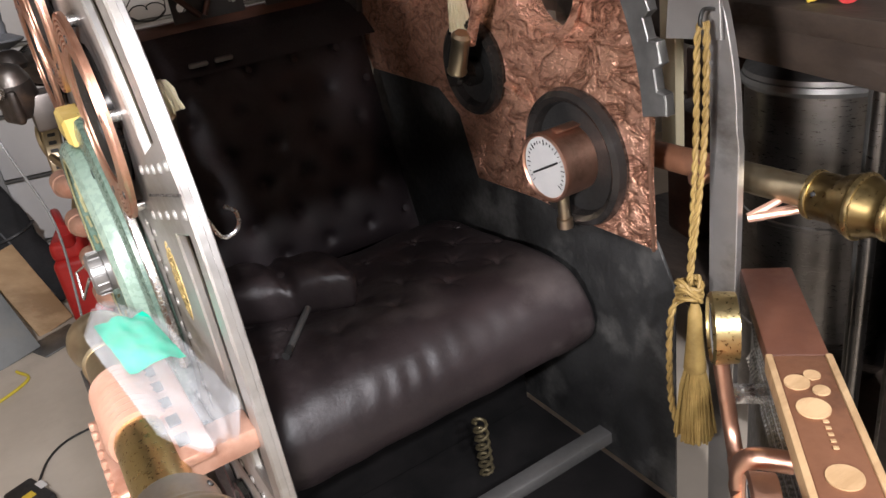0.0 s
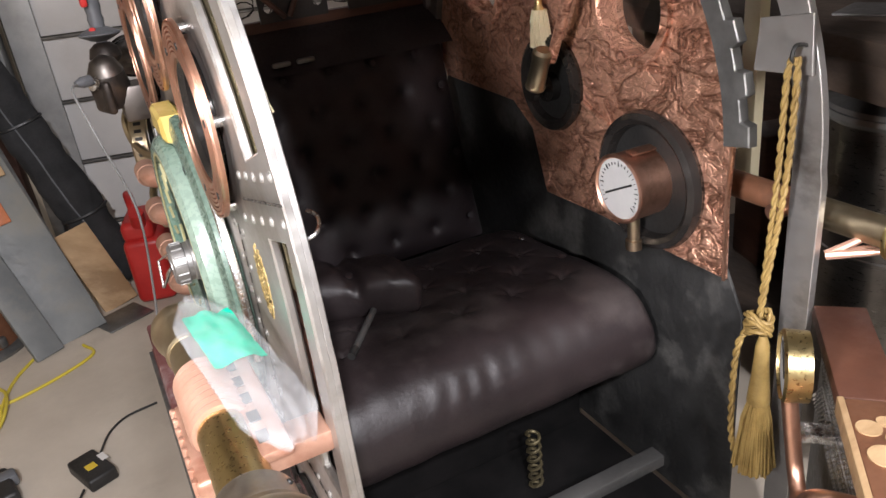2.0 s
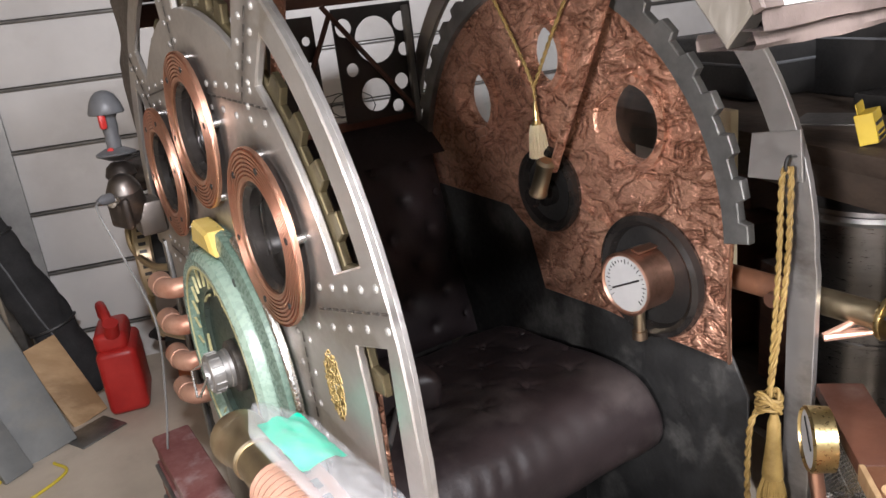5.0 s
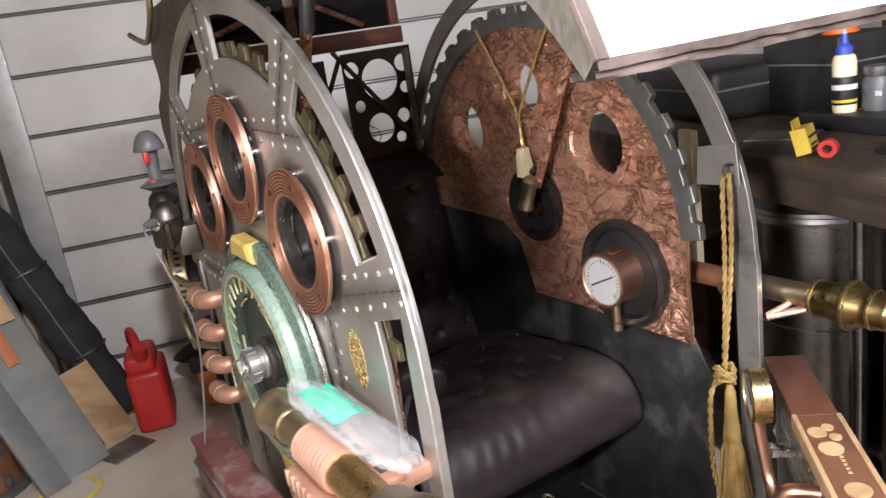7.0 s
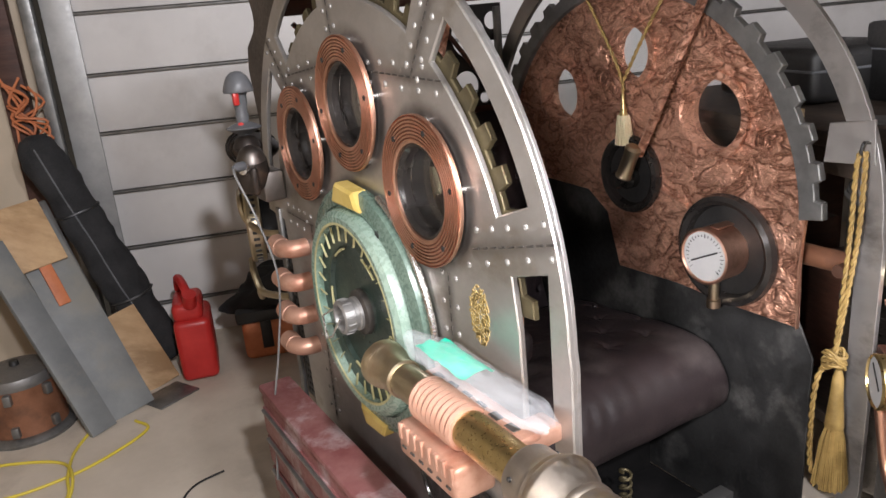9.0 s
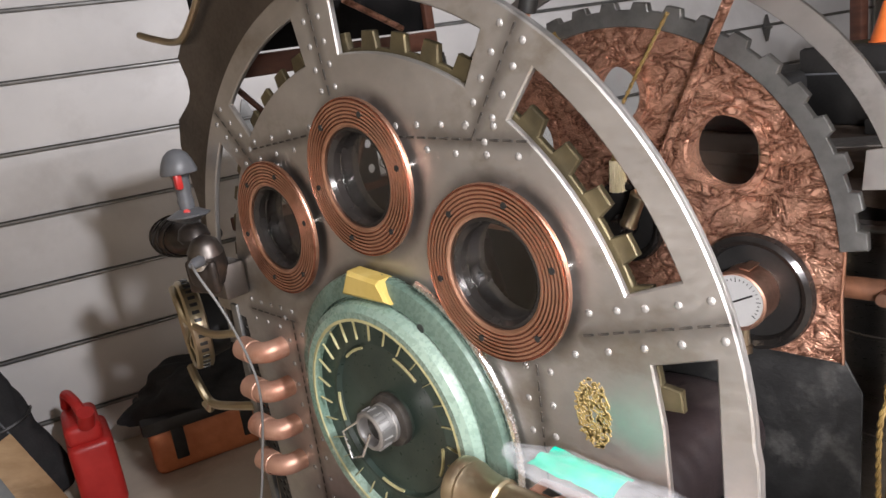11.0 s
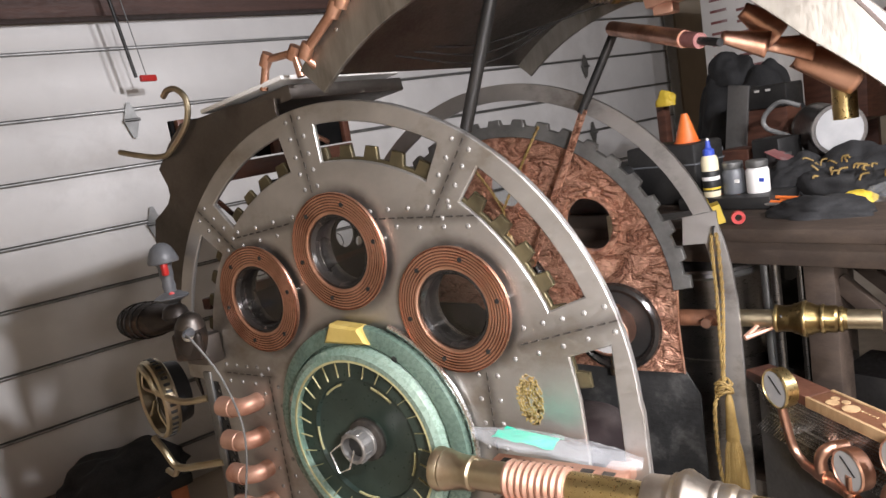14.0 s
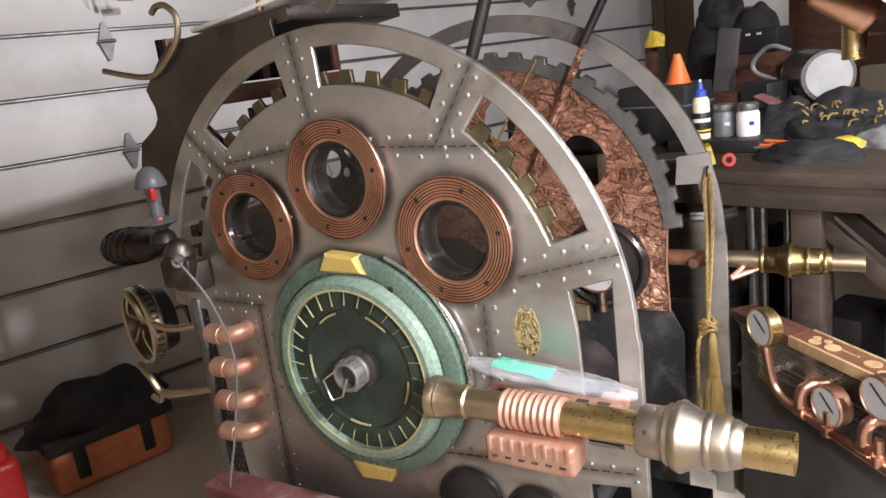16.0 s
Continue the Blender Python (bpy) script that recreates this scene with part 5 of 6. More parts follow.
part("dark_core", L([(0, -0.02), (0.10, -0.02), (0.09, -0.07), (0, -0.08)], (0.0, 1.492, 0.925), (-1, 0.3, 0), 32), BLACK, sc)
part("arm", T(spline([(-0.03, 1.50, 1.03), (-0.05, 1.44, 1.01), (-0.05, 1.41, 0.965), (-0.03, 1.34, 0.935), (0.0, 1.26, 0.94)], 6), 0.010, 8), BRASS_OLD, sc, "curled brass arm")
lv = thing("brass_lever", "curled brass lever behind the plate", "lever", (0.0, 1.3, 0.78))
part("lever", T(spline([(-0.02, 1.53, 0.80), (-0.035, 1.47, 0.775), (-0.03, 1.43, 0.725), (-0.02, 1.34, 0.735), (0.0, 1.25, 0.75)], 6), 0.011, 8), BRASS_OLD, lv)
part("lever_tail", T(spline([(-0.03, 1.43, 0.725), (-0.025, 1.46, 0.695), (-0.02, 1.50, 0.70)], 6), 0.009, 8), BRASS_OLD, lv)
hk = thing("brass_hook", "bent brass tube hook on the back fender", "hook", (0.014, 1.2, 1.66))
part("tube", T(spline([(0.0, 1.172, 1.762), (0.0, 1.15, 1.775), (0.0, 1.115, 1.772), (0.0, 1.086, 1.740), (0.0, 1.105, 1.685), (0.0, 1.19, 1.625), (0.0, 1.245, 1.616), (0.0, 1.33, 1.630), (0.0, 1.405, 1.647)], 7), 0.0078, 10), BRASS_OLD, hk)

# top plate and copper pipe at the hinge
hp = thing("hinge_block", "dark layered hinge plate on top of the arch", "hinge", (0.2, 0.9, 1.70))
part("top_plate", B((0.25, 0.92, 1.725), (0.46, 0.30, 0.012), Matrix.Rotation(radians(-7), 3, "X")), PALE_METAL, hp, "pale top sheet")
part("block", B((0.25, 0.87, 1.695), (0.44, 0.22, 0.035), Matrix.Rotation(radians(-7), 3, "X")), STEEL_DARK, hp)
cp = thing("copper_pipe_run", "copper water pipe with soldered elbows along the hood", "copper pipe", (0.05, 0.75, 1.8))
pp = [(0.03, 0.842, 1.725), (0.03, 0.815, 1.790), (0.03, 0.726, 1.790), (0.03, 0.716, 1.735)]
part("pipe", T([Vector(p) for p in pp], 0.010, 12), COPPER, cp)
part("pipe", T([Vector(p) for p in ((-0.07, 0.575, 1.735), (-0.095, 0.584, 1.760), (-0.095, 0.472, 1.836), (-0.095, 0.372, 1.882), (-0.095, 0.20, 1.93))], 0.0105, 12), COPPER, cp)
for p in pp[1:3] + [(-0.095, 0.484, 1.829), (-0.095, 0.46, 1.842), (-0.095, 0.574, 1.767)]:
    part("elbow_joint", L([(0, -0.016), (0.0135, -0.016), (0.0145, 0), (0.0135, 0.016), (0, 0.016)], p, (0, 0.6, -0.8), 14), COPPER, cp)

# ---------------------------------------------------------------- pink tool chest under the plate
tc = thing("tool_chest", "long faded red metal chest smeared with white, beside the carriage", "tool chest", (-0.108, 0.74, 0.0))
part("body", B((-0.110, 0.82, 0.265), (0.086, 0.69, 0.53), None, 0.008), RED_DULL, tc)
part("lid", B((-0.110, 0.82, 0.540), (0.094, 0.71, 0.022), None, 0.008), RED_DULL, tc)
for z in (0.455, 0.365, 0.265, 0.15):
    part("drawer_front", B((-0.156, 0.82, z), (0.010, 0.66, 0.082), None, 0.004), RED_DULL, tc, "faded red drawer front")
    part("drawer_pull", B((-0.164, 0.82, z + 0.036), (0.010, 0.63, 0.010), None, 0.003), GALV, tc, "grey drawer pull strip")

# ---------------------------------------------------------------- console with gauges at the front of the far plate
CA, CB = Vector((0.772, -0.012, 0)), Vector((0.30, -0.50, 0))
cd = (CB - CA).normalized()
cn = Vector((-cd.y, cd.x, 0))
cn = cn if cn.x > 0 else -cn
CM = Matrix((cn, cd, DZ)).transposed()
con = thing("control_console", "slanting console with copper-topped timber rail, mesh and gauges", "control console", CA)
ln = (CB - CA).length


def cpos(s, w, z):
    return CA + cd * s + cn * w + DZ * z


part("top_board", B(cpos(0.10, 0.032, 0.785), (0.076, 0.24, 0.026), CM), WOOD_DARK, con, "dark brown timber end of the top")
part("top_inlay", B(cpos(0.22 + (ln - 0.22) / 2, 0.032, 0.785), (0.064, ln - 0.22, 0.026), CM), RUST, con, "brown copper-painted top board")
for w in (-0.004, 0.068):
    part("top_edge", B(cpos(0.22 + (ln - 0.22) / 2, w, 0.786), (0.009, ln - 0.22, 0.028), CM, 0.002), WOOD_PALE, con, "pale wooden edge strip")
part("body", B(cpos(ln / 2, 0.040, 0.42), (0.060, ln, 0.44), CM), GREY_SHEET, con, "grey sheet body")
part("mesh_panel", B(cpos(ln / 2, 0.012, 0.70), (0.006, ln - 0.02, 0.14), CM, 0.001), GALV, con, "grey perforated mesh panel")
WIRE = mesh_of("mesh_wire", B((0, 0, 0), (0.003, 0.0022, 0.20), None, 0, 1), STEEL_BRIGHT)
for i in range(58):
    for s in (-1, 1):
        ob = new("mesh_wire", WIRE)
        under(ob, con)
        ob.matrix_basis = Matrix.Translation(cpos(0.06 + i * 0.0098, 0.0075, 0.70)) @ CM.to_4x4() @ Matrix.Rotation(s * radians(45), 4, "X")
for s, w, r in ((0.247, 0.042, 0.010), (0.262, 0.022, 0.015), (0.278, 0.046, 0.010), (0.312, 0.030, 0.019), (0.425, 0.036, 0.019), (0.47, 0.02, 0.012), (0.50, 0.04, 0.015)):
    part("copper_dot", L([(0, 0), (r, 0), (r, 0.0022), (0, 0.0022)], cpos(s + 0.02, w - 0.004, 0.7985), (0, 0, 1), 28), WOOD_PALE, con, "pale round inlay")
for i in range(6):
    part("inlay_dash", B(cpos(0.345 + 0.011 * i, 0.034, 0.8000), (0.006, 0.005, 0.002), CM, 0.0004, 1), WOOD_PALE, con)


def small_gauge(at, axis, r, case, parent_label):
    g = thing("pipe_gauge", parent_label, "gauge", at, "gauges on the console")
    part("case", L([(0, -0.03), (r, -0.03), (r * 1.03, 0), (r * 0.95, 0.004), (r * 0.92, 0.0)], at, axis, 36), case, g)
    part("dial", L([(0, -0.001), (r * 0.93, -0.001)], at, axis, 36), DIAL, g, "dull grey dial")
    m = rot_to(axis)
    part("needle", box(bmesh.new(), Vector(at) + m @ Vector((0.0, r * 0.2, 0.001)), (0.003, r * 1.1, 0.0015), m @ Matrix.Rotation(radians(50), 3, "Z")), BLACK, g)
    return g


GN = -cn
small_gauge(cpos(0.200, -0.072, 0.828), GN, 0.048, BRASS, "brass-rimmed round gauge on a copper pipe")
small_gauge(cpos(0.40, -0.05, 0.697), GN, 0.048, COPPER, "copper-cased round gauge on a copper pipe")
small_gauge(cpos(0.545, -0.05, 0.78), GN, 0.048, COPPER, "copper-cased round gauge on a copper pipe")
pr = thing("copper_pipework", "copper pipes and elbows along the console", "copper pipe", cpos(0.1, -0.03, 0.6))
part("pipe", T(spline([cpos(0.204, -0.062, 0.785), cpos(0.208, -0.055, 0.73), cpos(0.218, -0.048, 0.675), cpos(0.245, -0.045, 0.650), cpos(0.27, -0.045, 0.646)], 6), 0.011, 12), COPPER, pr)
part("pipe", T([cpos(0.25, -0.045, 0.646), cpos(0.72, -0.045, 0.612)], 0.012, 12), COPPER, pr)
part("clip", B(cpos(0.175, -0.02, 0.70), (0.05, 0.03, 0.016), CM, 0.003), STEEL_BRIGHT, pr, "bright steel pipe clip")
for s in (0.312, 0.508, 0.64):
    part("elbow", T(spline([cpos(s, -0.045, 0.645), cpos(s, -0.048, 0.685), cpos(s + 0.010, -0.035, 0.712), cpos(s + 0.02, 0.01, 0.715)], 6), 0.0145, 12), COPPER, pr)
    part("fitting", L([(0, -0.016), (0.0165, -0.016), (0.0165, 0.016), (0, 0.016)], cpos(s, -0.045, 0.645), cd, 16), COPPER, pr)
for s, z in ((0.40, 0.628), (0.545, 0.628)):
    part("riser", L([(0, 0), (0.016, 0), (0.016, 0.024), (0.010, 0.026), (0.010, 0.06), (0, 0.06)], cpos(s, -0.045, z - 0.004), (0, 0, 1), 14), COPPER, pr)

# ---------------------------------------------------------------- workbench and what stands on it
BE = Vector((1.075, 0.20, 0))  # a point on its near edge
bench_top_z = 1.14


def bpos(s, d, z=0.0):
    """s along the near edge towards the big door, d back from the edge, z above the bench top."""
    return BE + DN * s + DU * d + DZ * (bench_top_z + z)


bench = thing("workbench", "high worn timber workbench crowded with tools and parts", "workbench", bpos(0, 0.35, -1.14))
part("top", B(bpos(-0.1, 0.72, -0.02), (1.44, 2.6, 0.04), ROOM), WOOD_BENCH, bench)
part("apron", B(bpos(-0.1, 0.03, -0.075), (0.03, 2.56, 0.07), ROOM), WOOD_BENCH, bench)
for s, d in ((-0.37, 0.07), (-0.52, 0.68), (0.95, 0.07), (0.95, 0.68), (-1.3, 0.07), (-0.16, 0.62)):
    part("leg", B(bpos(s, d, -0.59), (0.085, 0.085, 1.10), ROOM), WOOD_BENCH, bench)
part("shelf", B(bpos(-0.1, 0.42, -0.86), (0.62, 2.4, 0.03), ROOM), WOOD_BENCH, bench)
part("diagonal_brace", B(bpos(-0.30, 0.62, -0.30), (0.04, 0.50, 0.05), ROOM @ Matrix.Rotation(radians(40), 3, "X")), WOOD_BENCH, bench)
part("end_post", B(bpos(0.262, -0.022, -0.15), (0.022, 0.060, 0.40), ROOM, 0.003), CREAM, bench, "cream painted end post")
part("leg_brace", B(bpos(-0.56, 0.07, -0.30), (0.03, 0.42, 0.05), ROOM @ Matrix.Rotation(radians(42), 3, "X"), 0.003), WOOD_BENCH, bench, "diagonal timber brace")
# Uprights added in place of the bright bands reflected in steel under the bench.
for s, d, r, mt, lb in ((-0.185, 0.09, 0.015, GALV, "galvanised upright added for a bright reflected band under the bench"), (-0.235, 0.05, 0.014, STAINLESS, "grey steel upright added for a reflected band under the bench"), (-0.305, 0.06, 0.011, STAINLESS, "grey steel upright added for a reflected band under the bench")):
    g = thing("band_upright", lb, "pipe", bpos(s, d, -1.14), "pipes under the bench")
    part("tube", L([(0, 0), (r, 0), (r, 1.08), (r * 0.8, 1.08), (r * 0.8, 1.0), (0, 1.0)], bpos(s, d, -1.14), (0, 0, 1), 20), mt, g)
dr = thing("steel_drum", "large stainless steel drum under the bench", "steel drum", bpos(0.12, 0.32, -1.14))
part("shell", L([(0, 0), (0.17, 0), (0.172, 0.01), (0.17, 0.03), (0.17, 0.79), (0.165, 0.79), (0.165, 0.62), (0, 0.62)], bpos(0.10, 0.25, -0.98), (0, 0, 1), 64), STAINLESS, dr)
part("rolled_rim", L([(0.166, 0.785), (0.176, 0.787), (0.180, 0.796), (0.176, 0.806), (0.166, 0.808)], bpos(0.10, 0.25, -0.98), (0, 0, 1), 64, True), GALV, dr, "grey rolled rim")
part("lid", L([(0.174, 0.808), (0.172, 0.818), (0.12, 0.830), (0, 0.832), (0, 0.826), (0.16, 0.808)], bpos(0.10, 0.25, -0.98), (0, 0, 1), 64), GREY_SHEET, dr, "dull grey lid")
for h in (0.22, 0.50):
    part("hoop", L([(0.169, h), (0.173, h + 0.004), (0.173, h + 0.012), (0.169, h + 0.016)], bpos(0.10, 0.25, -0.98), (0, 0, 1), 64, True), STAINLESS, dr)


def bottle(at):
    g = thing("glue_bottle", "cream wood glue bottle with blue cap and dark label", "glue bottle", at)
    part("body", L([(0, 0), (0.027, 0), (0.029, 0.01), (0.029, 0.125), (0.025, 0.140), (0.015, 0.148), (0, 0.148)], at, (0, 0, 1), 28), CREAM, g)
    part("label", L([(0.0294, 0.020), (0.0297, 0.021), (0.0297, 0.090), (0.0294, 0.091)], at, (0, 0, 1), 28), BLACK, g, "dark wrap label")
    part("label_bar", L([(0.0298, 0.058), (0.0300, 0.059), (0.0300, 0.070), (0.0298, 0.071)], at, (0, 0, 1), 28), PAPER, g)
    part("label_bar", L([(0.0298, 0.026), (0.0300, 0.027), (0.0300, 0.032), (0.0298, 0.033)], at, (0, 0, 1), 28), YELLOW_BOX, g)
    part("cap", L([(0.020, 0.143), (0.020, 0.163), (0.010, 0.171), (0.0075, 0.195), (0, 0.197)], at, (0, 0, 1), 20), BLUE, g, "blue screw cap")
    part("nozzle", L([(0.0075, 0.172), (0.0045, 0.203), (0, 0.205)], at, (0, 0, 1), 14), PAPER, g)


solo("low_tray", B(bpos(0.06, 0.42, 0.022), (0.24, 0.34, 0.042), ROOM, 0.006), BLACK, "low black tray holding bottle and jars on the bench", "tray")
bottle(bpos(0.118, 0.345, 0.0435))
def jar(at, label, wrap):
    g = thing("glass_jar", label, "jar", at, "jars on the bench")
    part("glass", L([(0, 0), (0.036, 0), (0.038, 0.006), (0.038, 0.075), (0.032, 0.085), (0.030, 0.09), (0, 0.09)], at, (0, 0, 1), 28), wrap, g)
    part("lid", L([(0.034, 0.086), (0.036, 0.090), (0.036, 0.108), (0.032, 0.111), (0, 0.111)], at, (0, 0, 1), 28), GALV, g, "ribbed grey metal lid")
    part("label_bar", B(Vector(at) + Vector((-0.035, -0.012, 0.045)), (0.004, 0.03, 0.012), ROOM, 0), PAPER if wrap is not PAPER else BLUE, g)


jar(bpos(0.065, 0.40, 0.0435), "dark jar with ribbed metal lid", GREY_PLASTIC)
jar(bpos(-0.020, 0.405, 0.0435), "white labelled jar with ribbed metal lid", PAPER)
cone = thing("small_cone", "small orange plastic cone standing on a black case", "cone", bpos(0.295, 0.5, 0.225))
part("cone_body", L([(0, 0.108), (0.012, 0.108), (0.042, 0.012), (0.042, 0.004), (0.048, 0.004), (0.048, 0), (0, 0)], bpos(0.295, 0.50, 0.227), (0, 0, 1), 28), ORANGE, cone)
ub = thing("upright_case", "black plastic case standing upright on the bench", "case", bpos(0.36, 0.5))
part("case_body", B(bpos(0.37, 0.52, 0.113), (0.20, 0.30, 0.226), ROOM, 0.012, 2), BLACK, ub)
part("case_seam", B(bpos(0.37, 0.52, 0.15), (0.203, 0.303, 0.006), ROOM, 0.001, 1), GREY_PLASTIC, ub)
bx = thing("bit_box", "yellow and black printed card box on the bench edge", "box", bpos(0.0, 0.1))
BR = ROOM @ Matrix.Rotation(radians(35), 3, "Z") @ Matrix.Rotation(radians(-14), 3, "X")
BXC = bpos(-0.05, 0.075, 0.034)
part("carton", B(BXC, (0.070, 0.034, 0.060), BR, 0.001, 1), YELLOW_BOX, bx)
for k, w in ((-0.022, 0.056), (-0.012, 0.050), (0.006, 0.060)):
    part("print_bar", B(BXC + BR @ Vector((0, -0.0176, k)), (w, 0.0014, 0.006), BR, 0, 1), BLACK, bx)
part("hang_tab", B(BXC + BR @ Vector((0, 0.010, 0.040)), (0.064, 0.002, 0.022), BR, 0.0005, 1), YELLOW_BOX, bx)
tp = thing("tape_roll", "red tape roll beside the card box", "tape roll", bpos(-0.08, 0.10))
part("roll", L([(0.010, 0), (0.020, 0), (0.020, 0.024), (0.010, 0.024)], bpos(-0.115, 0.085, 0.021), (-1, -0.3, 0), 28, True), RED, tp)
for i, (s, d, h) in enumerate(((0.02, 0.36, 0.02), (0.05, 0.40, 0.03), (0.0, 0.42, 0.012), (-0.05, 0.34, 0.012))):
    solo("welding_rod", R(bpos(s - 0.35, d - 0.1, h), bpos(s + 0.12, d, h + 0.01), 0.006), ORANGE if i < 3 else STEEL, "thin orange rod lying on the bench", "rod", "rods on the bench")
cs = thing("hard_case", "black plastic tool case on the bench", "tool case", bpos(0.72, 0.42))
part("shell", B(bpos(0.72, 0.42, 0.085), (0.40, 0.46, 0.16), ROOM, 0.03, 4), BLACK, cs)
part("lid_seam", B(bpos(0.72, 0.42, 0.10), (0.404, 0.464, 0.008), ROOM, 0.002, 1), GREY_PLASTIC, cs)


def heap(c, sx, sy, sz, seed, n=28):
    def f(u, v):
        a, b = u * TAU, v * math.pi / 2
        p = Vector((math.cos(a) * math.cos(b), math.sin(a) * math.cos(b), math.sin(b)))
        k = 1 + 0.30 * noise.noise(p * 1.5 + Vector((seed, 0, 0))) + 0.10 * noise.noise(p * 4 + Vector((0, seed, 0)))
        return Vector(c) + ROOM @ Vector((p.x * sx * k, p.y * sy * k, max(p.z * sz * k, 0)))

    return grid(bmesh.new(), f, n * 2, n)


jk = thing("black_jacket", "crumpled black garment with gold print on the bench", "jacket", bpos(-0.26, 0.6))
part("cloth", heap(bpos(-0.27, 0.62), 0.17, 0.19, 0.15, 3), FABRIC, jk, "", 60)
part("sleeve", heap(bpos(-0.08, 0.60), 0.11, 0.13, 0.13, 7), FABRIC, jk, "", 60)
part("sleeve", heap(bpos(-0.47, 0.68), 0.15, 0.18, 0.13, 17), FABRIC, jk, "", 60)
rng = random.Random(51)
for k in range(22):
    q = bpos(-0.17 - 0.012 * k + rng.uniform(-0.03, 0.03), 0.47 + rng.uniform(-0.012, 0.012), 0.06 + rng.uniform(0, 0.075))
    e = Vector((rng.uniform(-0.01, 0.01), rng.uniform(-0.016, 0.016), rng.uniform(-0.011, 0.011)))
    part("gold_print", T(spline([q - e, q + Vector((0, 0.006, 0.007)), q + e], 4), rng.uniform(0.002, 0.004), 6), ROPE, jk, "worn gold print")
solo("black_bag", heap(bpos(-0.30, 0.24), 0.12, 0.15, 0.055, 9), FABRIC, "limp black cloth bag on the bench edge", "bag", angle=60)
solo("yellow_cloth", heap(bpos(-0.335, 0.42), 0.05, 0.05, 0.032, 23, 16), YELLOW_BOX, "small crumpled yellow cloth on the bench", "cloth", angle=60)
solo("clear_wrapper", heap(bpos(-0.42, 0.46), 0.07, 0.08, 0.055, 29, 18), FILM, "crumpled clear plastic wrapper on the bench", "wrapper", angle=60)
solo("red_card", B(bpos(-0.37, 0.24, 0.006), (0.06, 0.09, 0.006), ROOM @ Matrix.Rotation(0.5, 3, "Z"), 0.001, 1), RED_DULL, "faded red card lying on the bench", "card")
solo("pink_sheet", B(bpos(0.10, 0.86, 0.10), (0.10, 0.14, 0.004), ROOM @ Matrix.Rotation(0.5, 3, "X"), 0.001, 1), RED_DULL, "pink paper sheet propped on the bench", "paper sheet")
solo("grey_paper", B(bpos(0.17, 0.20, 0.003), (0.13, 0.16, 0.004), ROOM @ Matrix.Rotation(0.6, 3, "Z"), 0, 1), GREY_SHEET, "grey abrasive paper sheet on the bench", "paper sheet")
ch = thing("dark_coat", "black coat draped over a chair behind the bench", "coat", bpos(0.68, 1.75, -1.14))
part("coat_body", heap(bpos(0.70, 1.72, -0.10), 0.24, 0.32, 0.62, 14.3, 40), FABRIC, ch, "", 60)
part("coat_collar", heap(bpos(0.76, 1.70, 0.40), 0.10, 0.13, 0.16, 4.3, 24), FABRIC, ch, "", 60)
part("chair_seat", B(bpos(0.70, 1.72, -0.40), (0.42, 0.46, 0.62), ROOM, 0.03), BLACK, ch)
part("chair_foot", B(bpos(0.70, 1.72, -0.92), (0.40, 0.44, 0.44), ROOM, 0.03), BLACK, ch)
solo("yellow_hat", heap(bpos(0.94, 1.36, 0.35), 0.045, 0.055, 0.075, 6, 18), YELLOW_BOX, "yellow cloth hat on a post behind the bench", "hat", angle=60)
solo("wall_post", B(bpos(0.98, 1.39, -0.4), (0.05, 0.05, 1.5), ROOM), WOOD_DARK, "dark timber post behind the bench", "post")
dk = thing("steel_canister", "round steel canister lying on its side with white end", "canister", bpos(-0.05, 1.08))
CAXIS = Vector((0.88, 0.36, 0.0)).normalized()
CC = bpos(-0.048, 1.0, 0.177)
part("body", L([(0, 0), (0.100, 0), (0.103, 0.006), (0.103, 0.02), (0.098, 0.026), (0.098, 0.28), (0.103, 0.286), (0.1, 0.30), (0, 0.30)], CC, CAXIS, 44), STAINLESS, dk)
part("end_disc", L([(0, 0), (0.086, 0), (0.086, 0.004), (0, 0.004)], CC - CAXIS * 0.004, CAXIS, 40), DIAL, dk, "white end disc")
part("support", B(bpos(-0.03, 1.15, 0.036), (0.24, 0.26, 0.072), ROOM), BLACK, dk)
hs = thing("hose_loop", "pale bent hose on the bench", "hose", bpos(0.2, 1.1))
part("hose", T(spline([bpos(0.10, 1.1, 0.012), bpos(0.179, 1.1, 0.146), bpos(0.285, 1.1, 0.20), bpos(0.298, 1.1, 0.248), bpos(0.25, 1.1, 0.295), bpos(0.207, 1.1, 0.305), bpos(0.15, 1.12, 0.28)], 8), 0.010, 10), GREY_CABLE, hs)
rd = thing("radio_box", "black box with pale sliders on a stand", "radio", bpos(0.37, 1.3))
part("case", B(bpos(0.37, 1.3, 0.33), (0.16, 0.24, 0.10), ROOM, 0.008), BLACK, rd)
for k in range(3):
    part("slider", B(bpos(0.33 + 0.05 * k, 1.218, 0.36), (0.004, 0.022, 0.010), ROOM, 0.001, 1), PAPER, rd)
part("stand", B(bpos(0.37, 1.3, 0.14), (0.14, 0.22, 0.28), ROOM), WOOD_DARK, rd)
sl = solo("slate_board", B(bpos(0.49, 1.22, 0.20), (0.02, 0.10, 0.40), ROOM @ Matrix.Rotation(0.15, 3, "X")), GREY_SHEET, "narrow grey panel leaning behind the bench", "board")
